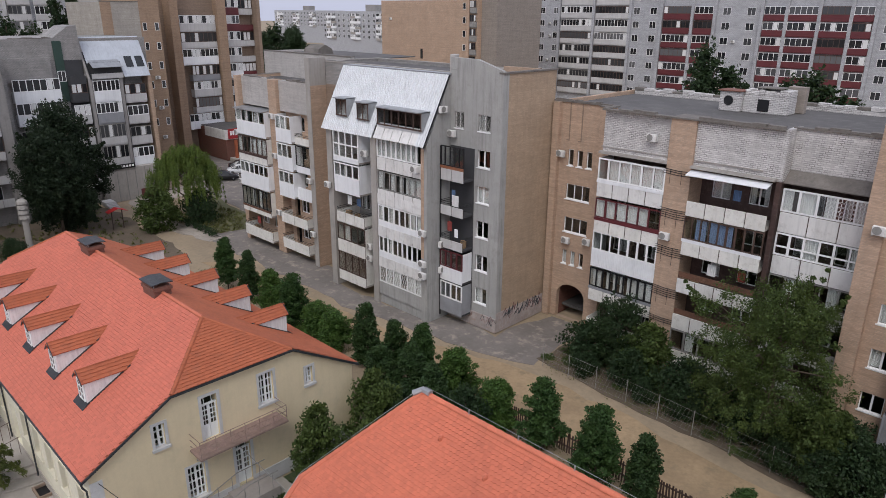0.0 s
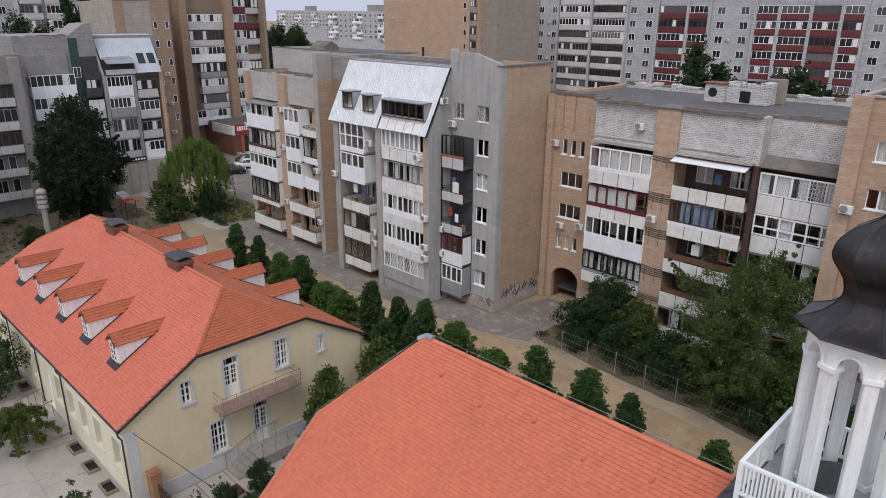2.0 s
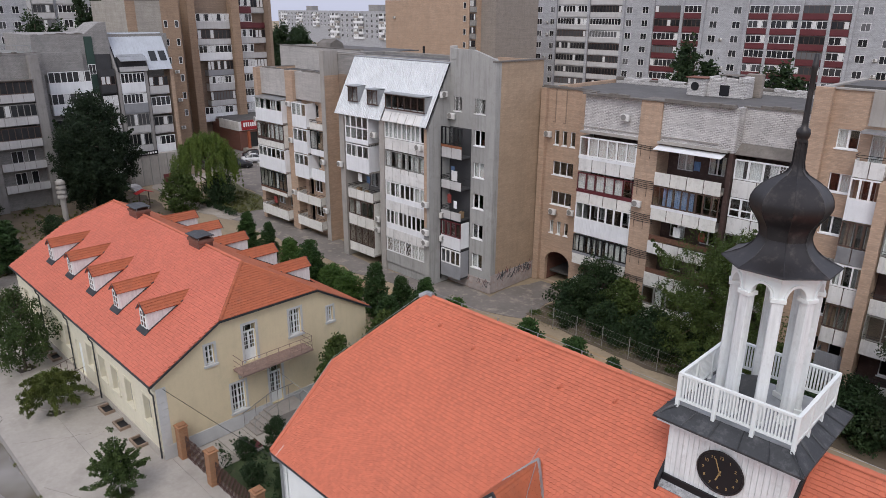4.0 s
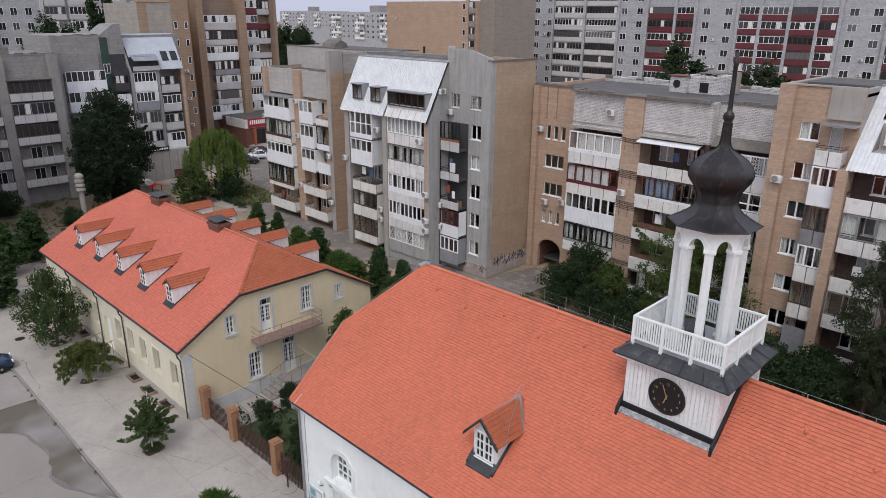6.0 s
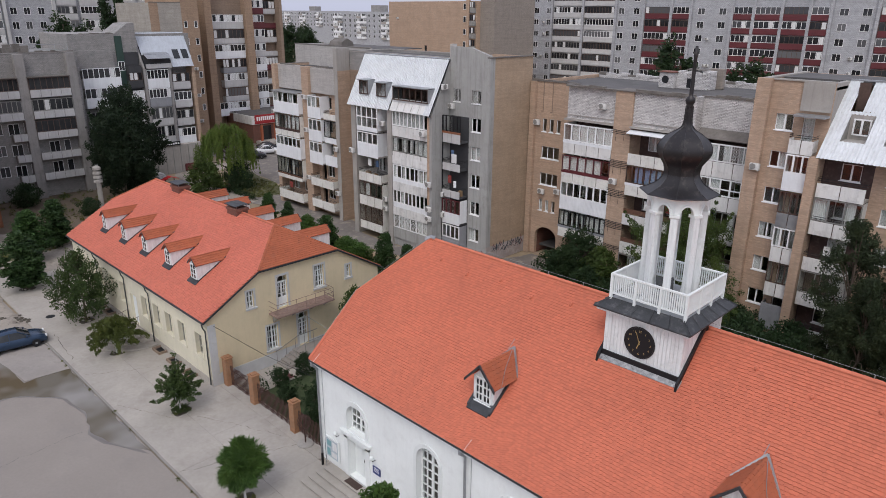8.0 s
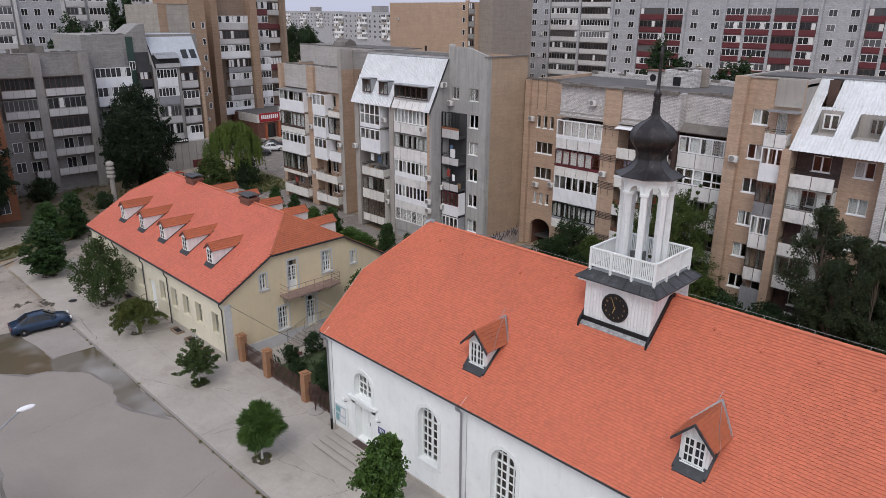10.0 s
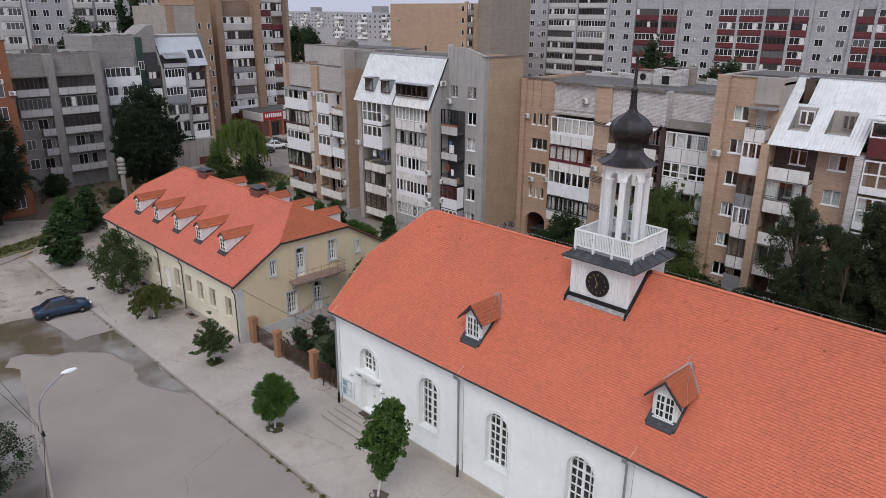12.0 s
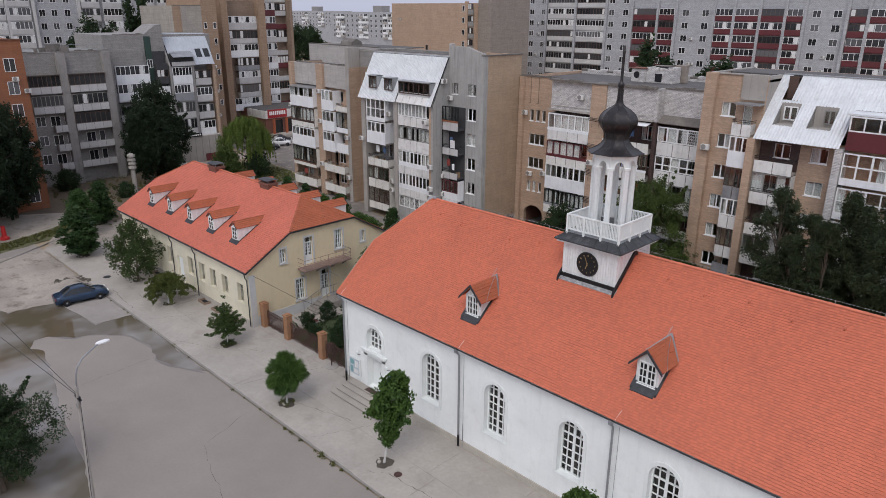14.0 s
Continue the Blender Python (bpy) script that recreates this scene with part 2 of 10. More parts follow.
M_PLASTER_WHITE = surface("white_limewash", (0.845, 0.865, 0.845), 0.85, var=0.06, big=0.5, fine=14, bump=0.12, dirt=(0.55, 0.54, 0.52), dirt_amount=0.25, streak=0.08)
M_TRIM_WHITE = surface("white_paint", (0.795, 0.82, 0.8), 0.55, var=0.05, big=1.2, fine=20, bump=0.05, streak=0.12)
M_BOARD_WHITE = surface("weathered_white_boards", (0.78, 0.8, 0.79), 0.7, var=0.14, big=1.5, fine=18, bump=0.2, stretch=(6, 6, 0.6), dirt=(0.4, 0.39, 0.37), dirt_amount=0.35, streak=0.25)
M_YELLOW = surface("pale_yellow_plaster", (0.7, 0.585, 0.385), 0.88, var=0.08, big=0.4, fine=12, bump=0.12, dirt=(0.5, 0.45, 0.3), dirt_amount=0.35, streak=0.1)
M_CREAM = surface("cream_plaster", (0.72, 0.67, 0.52), 0.88, var=0.08, big=0.4, fine=12, bump=0.12, dirt=(0.5, 0.47, 0.38), dirt_amount=0.4, streak=0.15)
M_STONE = surface("grey_plinth_render", (0.47, 0.43, 0.37), 0.9, var=0.15, big=0.8, fine=10, bump=0.3, dirt=(0.27, 0.24, 0.2), dirt_amount=0.5)
M_QUOIN = surface("light_grey_quoin_stone", (0.55, 0.545, 0.53), 0.85, var=0.12, big=1.0, fine=12, bump=0.2)
M_TILE = surface("orange_clay_tile", (0.585, 0.163, 0.09), 0.75, var=0.12, big=0.25, fine=7, bump=0.15, dirt=(0.4, 0.12, 0.07), dirt_amount=0.5, random_tint=0.3)
M_TILE_HOUSE = surface("rose_red_clay_tile", (0.575, 0.158, 0.099), 0.75, var=0.12, big=0.25, fine=7, bump=0.15, dirt=(0.4, 0.11, 0.075), dirt_amount=0.5, random_tint=0.3)
# Darker red than the main tiles: dormers, hip and north slope.
M_TILE_DARK = surface("dark_red_clay_tile", (0.42, 0.115, 0.05), 0.8, var=0.2, big=0.6, fine=7, bump=0.2, dirt=(0.2, 0.09, 0.06), dirt_amount=0.5, random_tint=0.25)
M_ROOF_UNDER = surface("clay_roof_underlay", (0.4, 0.11, 0.055), 0.9, var=0.2, bump=0.2)
M_SLATE = surface("black_roof_sheet", (0.055, 0.058, 0.062), 0.5, var=0.3, big=1.2, fine=10, bump=0.15, metal=0.3, dirt=(0.2, 0.2, 0.2), dirt_amount=0.3)
M_SKIRT = surface("flaking_black_roof_sheet", (0.05, 0.052, 0.056), 0.5, var=0.35, big=1.2, fine=14, bump=0.2, metal=0.2, dirt=(0.2, 0.2, 0.2), dirt_amount=0.4)
M_DOME = surface("dark_brown_copper_sheet", (0.03, 0.027, 0.028), 0.42, metal=0.35, var=0.3, big=1.0, fine=8, bump=0.08, dirt=(0.12, 0.1, 0.09), dirt_amount=0.5)
M_BLACK = surface("black_iron", (0.02, 0.02, 0.022), 0.5, metal=0.4, var=0.2, bump=0.05)
M_GOLD = surface("gilt_paint", (0.45, 0.32, 0.14), 0.4, metal=0.2, var=0.1, bump=0.0)
M_ZINC = surface("zinc_sheet", (0.42, 0.43, 0.44), 0.45, metal=0.6, var=0.25, big=1.5, fine=12, bump=0.1)
M_LEAD = surface("patched_silver_flashing", (0.5, 0.5, 0.5), 0.5, metal=0.2, var=0.8, big=5, fine=9, bump=0.5, dirt=(0.04, 0.04, 0.04), dirt_amount=0.95)
M_PIPE = surface("grey_steel_pipe", (0.34, 0.35, 0.36), 0.5, metal=0.5, var=0.2, bump=0.05)
M_CONCRETE = surface("grey_concrete", (0.4, 0.372, 0.338), 0.9, var=0.15, big=0.3, fine=8, bump=0.2, dirt=(0.24, 0.235, 0.22), dirt_amount=0.5, streak=0.35)
M_CONCRETE_DARK = surface("dark_stained_concrete_and_riser_shade", (0.33, 0.312, 0.295), 0.9, var=0.16, big=0.3, fine=8, bump=0.2, dirt=(0.17, 0.16, 0.15), dirt_amount=0.5, streak=0.4)
M_PANEL_FAR = surface("pale_grey_far_panel", (0.56, 0.55, 0.54), 0.88, var=0.15, big=0.5, fine=6, bump=0.1, streak=0.4, random_tint=0.15)
M_CONCRETE_LIGHT = surface("light_concrete_panel", (0.76, 0.745, 0.71), 0.88, var=0.12, big=0.6, fine=9, bump=0.15, dirt=(0.33, 0.3, 0.27), dirt_amount=0.6, streak=0.5, random_tint=0.2)
M_RENDER_GREY = surface("grey_render", (0.4, 0.395, 0.375), 0.9, var=0.16, big=0.35, fine=10, bump=0.15, dirt=(0.25, 0.24, 0.22), dirt_amount=0.55, streak=0.6)
M_BRICK_WHITE = bricks("white_silicate_brick", (0.68, 0.655, 0.635), (0.2, 0.185, 0.175), 0.2, width=0.3, row=0.12, blot=0.35, streak=0.35, joint=0.02)
M_BRICK_TAN = bricks("tan_facing_brick", (0.53, 0.37, 0.262), (0.38, 0.3, 0.23), 0.18, blot=0.3)
M_BRICK_GABLE = bricks("ochre_facing_brick", (0.475, 0.345, 0.235), (0.36, 0.28, 0.2), 0.14, blot=0.35, streak=0.3, courses=0.2)
M_BRICK_STAIR = bricks("pale_beige_brick", (0.43, 0.395, 0.345), (0.32, 0.29, 0.25), 0.12, blot=0.4, streak=0.4)
M_BRICK_OCHRE = bricks("orange_brown_brick", (0.38, 0.26, 0.175), (0.3, 0.22, 0.16), 0.16, blot=0.3, streak=0.35)
M_BRICK_BROWN = bricks("brown_facing_brick", (0.31, 0.225, 0.165), (0.28, 0.21, 0.165), 0.18, blot=0.35)
M_BRICK_ORANGE = bricks("orange_facing_brick", (0.31, 0.115, 0.055), (0.24, 0.135, 0.085), 0.14)
M_BRICK_GREY = bricks("grey_silicate_brick", (0.335, 0.315, 0.3), (0.16, 0.175, 0.165), 0.14, width=0.3, row=0.12, streak=0.35, joint=0.016)
M_BRICK_PIER = bricks("orange_pier_brick", (0.37, 0.18, 0.09), (0.33, 0.22, 0.14), 0.2)
M_BRICK_FAR = bricks("pale_grey_silicate_brick", (0.475, 0.48, 0.5), (0.24, 0.24, 0.245), 0.14, width=0.4, row=0.2, blot=0.3, streak=0.3, joint=0.025)
M_BRICK_WARM = bricks("warm_grey_brick", (0.33, 0.285, 0.245), (0.24, 0.21, 0.185), 0.14, blot=0.3, streak=0.4)
M_BRICK_PALE = bricks("weathered_pale_brick", (0.52, 0.49, 0.46), (0.36, 0.34, 0.32), 0.12, blot=0.35, streak=0.4)
M_BRICK_OLD = bricks("old_dark_red_brick_and_passage_shade", (0.2, 0.08, 0.055), (0.16, 0.1, 0.08), 0.2)
M_METAL_WHITE = surface("white_profiled_sheet", (0.72, 0.74, 0.75), 0.5, var=0.1, big=0.8, fine=5, bump=0.05, streak=0.3, dirt=(0.42, 0.42, 0.4), dirt_amount=0.35)
M_METAL_BLUE = surface("pale_blue_grey_roof_sheet", (0.5, 0.53, 0.57), 0.5, var=0.1, big=0.8, fine=5, bump=0.05, streak=0.3)
M_PVC = surface("white_pvc_siding", (0.85, 0.86, 0.87), 0.5, var=0.08, big=0.8, fine=10, bump=0.05, streak=0.25, random_tint=0.08)
M_FRAME_WHITE = surface("white_window_frame", (0.86, 0.86, 0.85), 0.45, var=0.05, bump=0.0)
M_FRAME_BROWN = surface("dark_brown_wood_frame", (0.1, 0.06, 0.045), 0.6, var=0.3, big=2, bump=0.15)
M_FRAME_GREY = surface("weathered_grey_wood_frame", (0.3, 0.29, 0.27), 0.75, var=0.3, big=2, bump=0.2)
M_MAROON = surface("maroon_painted_sheet", (0.13, 0.025, 0.03), 0.5, var=0.25, big=0.7, bump=0.08, random_tint=0.15)
# Red-brown paint, set darker so that it also stands for unlit recesses.
M_REDBROWN = surface("red_brown_paint_and_recess_shade", (0.075, 0.042, 0.036), 0.7, var=0.3, big=1.0, bump=0.15, dirt=(0.2, 0.15, 0.12), dirt_amount=0.4)
M_CURTAIN = surface("white_curtain", (0.8, 0.8, 0.78), 0.9, random_tint=0.35, var=0.25, big=5, fine=9, bump=0.1, stretch=(4, 4, 0.3))
M_CURTAIN_BLUE = surface("pale_blue_curtain", (0.3, 0.4, 0.6), 0.9, var=0.25, big=5, bump=0.1, stretch=(4, 4, 0.3))
M_CURTAIN_OLIVE = surface("olive_curtain", (0.36, 0.36, 0.07), 0.9, var=0.25, big=5, bump=0.1, stretch=(4, 4, 0.3))
# Near-black base stands for unlit rooms: the dimness is in the colour.
M_ROOM = surface("room_wall_dimmed_in_colour", (0.09, 0.085, 0.08), 0.9, var=0.4, big=0.5, fine=2, bump=0.0)
M_GLASS = glass("window_glass")
M_BITUMEN = surface("grey_bitumen_roofing", (0.11, 0.104, 0.1), 0.85, var=0.25, big=0.35, fine=6, bump=0.25, dirt=(0.18, 0.175, 0.165), dirt_amount=0.5)
M_ASPHALT = surface("worn_grey_asphalt", (0.3, 0.264, 0.232), 0.85, var=0.13, big=0.13, fine=6, bump=0.2, dirt=(0.22, 0.2, 0.185), dirt_amount=0.4)
M_PAVE = surface("pale_concrete_pavement", (0.43, 0.392, 0.345), 0.88, var=0.2, big=0.16, fine=5, bump=0.2, dirt=(0.28, 0.25, 0.215), dirt_amount=0.7)
M_KERB = surface("old_kerb_stone", (0.29, 0.268, 0.24), 0.9, var=0.25, big=0.8, fine=8, bump=0.3, random_tint=0.15)
M_DIRT = surface("dry_sandy_earth", (0.36, 0.28, 0.185), 0.95, var=0.3, big=0.11, fine=3, bump=0.4, dirt=(0.2, 0.17, 0.12), dirt_amount=0.7)
M_ALLEY = surface("dusty_worn_asphalt", (0.215, 0.19, 0.17), 0.95, var=0.25, big=0.3, fine=3, bump=0.3, dirt=(0.42, 0.36, 0.29), dirt_amount=0.85)
M_SOIL = surface("dark_tree_pit_soil", (0.1, 0.085, 0.065), 0.95, var=0.3, big=2, fine=10, bump=0.6)
M_BARK = surface("grey_brown_bark", (0.13, 0.1, 0.075), 0.95, var=0.4, big=2, fine=14, bump=0.7, stretch=(3, 3, 0.6))
M_LIMEBARK = surface("whitewashed_bark", (0.62, 0.61, 0.58), 0.9, var=0.25, big=3, fine=12, bump=0.6)
M_IRON_RED = surface("rusty_brown_iron", (0.09, 0.045, 0.035), 0.6, metal=0.3, var=0.3, big=2, bump=0.1)
M_WOOD_DARK = surface("dark_stained_wood", (0.075, 0.045, 0.035), 0.75, var=0.3, big=1.5, fine=14, bump=0.2, stretch=(3, 3, 0.5), random_tint=0.2)

# ---------------------------------------------------------------- ground, road, pavement
rng = random.Random(7)


def sheet(name, outline, z, thick, material, label, category):
    """A flat slab of irregular outline."""
    return whole(name, prism(outline, "z", z - thick, z), material, label, category, kind="structure")


def wobble(points, step=1.2, size=0.35, seed=1):
    """An outline with an uneven edge."""
    r = random.Random(seed)
    out = []
    for (x0, y0), (x1, y1) in zip(points, points[1:] + points[:1]):
        n = max(1, int(math.hypot(x1 - x0, y1 - y0) / step))
        for i in range(n):
            k = i / n
            out.append((x0 + (x1 - x0) * k + r.uniform(-size, size), y0 + (y1 - y0) * k + r.uniform(-size, size)))
    return out


bm = bmesh.new()
bmesh.ops.create_grid(bm, x_segments=60, y_segments=60, size=1500)
bmesh.ops.translate(bm, verts=bm.verts[:], vec=(-60, 60, -0.06))
whole("ground", bm, M_DIRT, "dry sandy earth between the houses", "ground", kind="structure")

road = sheet("road", [(-110, -40), (60, -40), (60, 0.98), (-62, 0.98), (-110, 0.98)], 0.0, 0.05, M_ASPHALT, "worn pale grey asphalt road with puddles", "road")


def kerb(name, a, b, top, label):
    """A row of kerb stones from a to b."""
    e = thing(name, label, "kerb", kind="structure")
    d = Vector(b) - Vector(a)
    n = max(1, round(d.length / 1.0))
    stone = mesh_of("kerb_stone", box((0.01, d.length / n - 0.01, -0.08, 0.08, -0.1, 0.0), bevel=0.012))
    stone.materials.append(M_KERB)
    ang = math.atan2(d.y, d.x)
    for i in range(n):
        p = Vector(a) + d * (i / n)
        s = part("kerb_stone", stone, M_KERB, e)
        s.matrix_basis = Matrix.Translation((p.x, p.y, top + rng.uniform(-0.02, 0.012))) @ Matrix.Rotation(ang + rng.uniform(-0.006, 0.006), 4, "Z")
    return e


kerb("kerb", (-46, 1.06), (34, 1.2), 0.1, "old grey kerb stones along the road")

pavement = thing("pavement", "pale concrete pavement of large cast slabs", "pavement", kind="structure")
for j, (ya, yb) in enumerate(((1.15, 4.2), (4.2, 7.42))):
    x = -62.0 + j * 1.7
    while x < 34:
        w = rng.choice((4.0, 5.2, 6.4, 8.0))
        z = 0.1 + rng.uniform(-0.006, 0.006)
        s = part("slab", box((x + 0.004, x + w - 0.004, ya + 0.004, yb - 0.004, -0.05, z), bevel=0.01), M_PAVE, pavement)
        x += w
for i in range(4):
    part("slab", box((-28.7 + 2.9 * i, -25.81 + 2.9 * i, 7.43, 8.4, -0.05, 0.095), bevel=0.01), M_PAVE, pavement)

M_SAND = surface("pale_trodden_sand", (0.385, 0.275, 0.16), 0.95, var=0.3, big=0.3, fine=4, bump=0.4, dirt=(0.2, 0.16, 0.1), dirt_amount=0.8)
M_DUST = surface("pale_dusty_gravel", (0.4, 0.35, 0.295), 0.95, var=0.32, big=0.22, fine=5, bump=0.5, dirt=(0.13, 0.105, 0.08), dirt_amount=0.95)
M_EARTH = surface("dark_yard_earth", (0.15, 0.115, 0.08), 0.95, var=0.3, big=0.3, fine=4, bump=0.5, dirt=(0.09, 0.085, 0.05), dirt_amount=0.7)
M_GARDEN = surface("low_garden_green", (0.06, 0.085, 0.032), 0.95, var=0.4, big=0.6, fine=9, bump=0.7, dirt=(0.12, 0.1, 0.065), dirt_amount=0.6)
M_LAWN = surface("dry_dull_lawn", (0.13, 0.13, 0.06), 0.95, var=0.35, big=0.4, fine=9, bump=0.7, dirt=(0.22, 0.18, 0.11), dirt_amount=0.6)


def patch(name, pts, material, label, z=-0.03, size=0.35, seed=1, category="ground", thick=0.03):
    return sheet(name, wobble(pts, 1.4, size, seed), z, thick, material, label, category)


patch("yard_asphalt", [(-78, 34.2), (-62, 33.9), (-44, 33.4), (-34, 34.8), (-27, 36.6), (-27.2, 45.0), (-31.0, 45.0), (-31.9, 38.4), (-37.2, 38.4), (-37.4, 36.4), (-50, 36.4), (-50.3, 38.4), (-68, 38.4), (-70, 40), (-80, 41)], M_ALLEY, "dusty worn asphalt path along the apartment block", seed=2)
patch("yard_sand", [(-64, 29.8), (-46, 30), (-24, 30.4), (-8, 30), (24, 30), (24, 34.6), (-6, 34.4), (-20, 35.6), (-28, 35.8), (-36, 33.2), (-48, 32.2), (-62, 32.8)], M_SAND, "trodden sandy track through the yard", z=-0.042, thick=0.015, seed=3)
patch("yard_lane", [(-135, 47), (-100, 45.5), (-71, 41.5), (-70, 47), (-90, 55), (-104, 70), (-135, 70)], M_ALLEY, "grey asphalt lane before the shops", seed=4)
patch("yard_path", [(-92, 33.4), (-80, 32.2), (-70, 33.4), (-70, 35), (-80, 34.6), (-90, 38.5), (-92, 44), (-96, 44), (-97, 36)], M_DUST, "pale path across the yard", z=-0.025, seed=5, thick=0.02)
patch("yard_earth", [(-104, -12), (-72, -12), (-68, 6), (-63, 12), (-61, 24), (-68, 30), (-88, 31), (-97, 30), (-104, 26)], M_EARTH, "dark bare earth under the yard trees", seed=6)
# Darker earth laid here: the shade under the bushes is its colour.
patch("loggia_earth", [(-27.0, 37.6), (-22, 37.0), (-15, 36.6), (-9, 36.0), (-4.4, 35.6), (14, 36.0), (14, 41), (-8, 41.5), (-9, 43), (-27, 44.6)], M_EARTH, "overgrown earth before the loggias with bush shade in its colour", z=-0.02, thick=0.03, seed=21, size=0.3)
patch("lawn", [(-79.5, 35.6), (-72, 35.6), (-70.5, 40), (-76, 42.2), (-88, 44), (-88, 39.5)], M_LAWN, "dull dry lawn behind a low kerb", z=-0.02, seed=7, thick=0.02)
patch("garden_bed", [(-28.6, 8.6), (-17.2, 8.6), (-17.2, 24), (-28.6, 26)], M_GARDEN, "low green planted garden between the houses", seed=8, size=0.1)
patch("dusty_corner", [(-62, -9), (-55, -9.5), (-46.4, -6.6), (-45.8, -3.2), (-46.2, 1.0), (-62, 1.0)], M_DUST, "pale dusty gravel at the street corner", z=0.02, thick=0.03, seed=9, size=0.3)
patch("dusty_lane", [(-66, 3.2), (-62.0, 1.1), (-55, 1.3), (-55, 6.5), (-58, 9), (-64, 12), (-68, 12)], M_DUST, "pale dusty lane beside the yellow house", z=0.06, thick=0.1, seed=10, size=0.25)
patch("dusty_yard", [(-80, -4), (-67.3, -4.4), (-68.4, 1.6), (-71.0, 6.6), (-76, 7.4), (-79, 3)], M_DUST, "pale dusty ground behind the verge", z=0.014, thick=0.05, seed=13, size=0.25)
patch("verge", [(-66.6, -5.5), (-63.8, -3.0), (-65.2, 2.6), (-68.5, 7.4), (-71.4, 7.0), (-68.7, 1.8), (-67.4, -2.0)], M_LAWN, "dry grass verge", z=0.03, thick=0.06, seed=11, size=0.25)
kerb("kerb", (-60.2, -4.2), (-66.6, 6.0), 0.1, "pale kerb stones along the grass verge")
kerb("kerb", (-70.2, 35.4), (-79.5, 35.2), 0.08, "low pale kerb round the lawn")
M_APRON = surface("worn_concrete_apron", (0.34, 0.305, 0.275), 0.88, var=0.15, big=0.4, fine=6, bump=0.2, dirt=(0.22, 0.2, 0.18), dirt_amount=0.6)
whole("concrete_apron", prism(wobble([(-44.6, -2.5), (-38.6, -1.85), (-38.4, 0.95), (-43.9, 0.95)], 1.0, 0.08, 12), "z", 0.001, 0.035), M_APRON, "pale concrete apron beside the puddle", "pavement", kind="structure")

# standing water on the road
M_WATER = bpy.data.materials.new("muddy_water_with_sky_tone")
M_WATER.use_nodes = True
_nt = M_WATER.node_tree
_b = _nt.nodes["Principled BSDF"]
_b.inputs["Roughness"].default_value = 0.05
_b.inputs["IOR"].default_value = 1.33
# Muddy brown mixed with a pale grey that stands for reflected sky.
_col = mixed(_nt, ranged(_nt, noise_of(_nt, coords(_nt), 0.14, 3), 0.42, 0.6), (0.11, 0.09, 0.058), (0.25, 0.232, 0.21))
_nt.links.new(_col, _b.inputs["Base Color"])
_bump = _nt.nodes.new("ShaderNodeBump")
_bump.inputs["Strength"].default_value = 0.03
_nt.links.new(noise_of(_nt, coords(_nt), 3.0, 2), _bump.inputs["Height"])
_nt.links.new(_bump.outputs[0], _b.inputs["Normal"])
M_WET = surface("wet_dark_asphalt", (0.19, 0.17, 0.155), 0.5, var=0.15, big=0.3, fine=5, bump=0.08, dirt=(0.22, 0.2, 0.18), dirt_amount=0.5)
shore = [(-24.6, 0.96), (-26.1, 0.16), (-27.4, -0.5), (-29.3, -0.8), (-31.7, -0.27), (-34.4, -0.54), (-35.7, -1.6), (-37.0, -2.85), (-37.2, -4.0), (-39.0, -5.3), (-38.9, -6.3), (-37.6, -7.0), (-36.5, -6.4), (-33.1, -7.0), (-29.6, -7.6), (-27.1, -8.2), (-23.4, -8.7), (-20.6, -9.1), (-16.3, -10.0), (-13, -11.8)]
far_shore = [(-14, -18), (-50, -20), (-50, -7.3), (-48.2, -6.5), (-46.2, -6.4), (-46.2, -2.4), (-44.7, -2.5), (-38.6, -1.85), (-38.4, 0.96)]
sheet("wet_road", wobble([(x + 0.1, y - 0.16) for x, y in shore] + far_shore, 0.7, 0.16, 16), 0.005, 0.004, M_WET, "wet darker rim of the puddle", "puddle")
sheet("puddle", wobble(shore + far_shore, 0.6, 0.13, 14), 0.009, 0.003, M_WATER, "shallow muddy puddle along the kerb", "puddle")
# two thin cracks of the road
crack = bmesh.new()
cr = random.Random(5)
for (xa, ya), (xb, yb) in (((-29.2, -6.2), (-29.6, -1.1)), ((-16.6, -3.5), (-17.9, 0.2)), ((-16.6, -3.5), (-8, -6.0))):
    n = int(math.hypot(xb - xa, yb - ya) / 0.5)
    pts = [(xa + (xb - xa) * k / n + cr.uniform(-0.1, 0.1), ya + (yb - ya) * k / n + cr.uniform(-0.1, 0.1)) for k in range(n + 1)]
    for (x0, y0), (x1, y1) in zip(pts, pts[1:]):
        w = cr.uniform(0.004, 0.012)
        crack.faces.new([crack.verts.new(v) for v in ((x0 - w, y0 - w, 0.003), (x1 - w, y1 - w, 0.003), (x1 + w, y1 + w, 0.003), (x0 + w, y0 + w, 0.003))])
whole("road_crack", crack, M_BITUMEN, "thin cracks in the asphalt", "crack", kind="structure")

# cracks across the pavement's slabs
crack = bmesh.new()
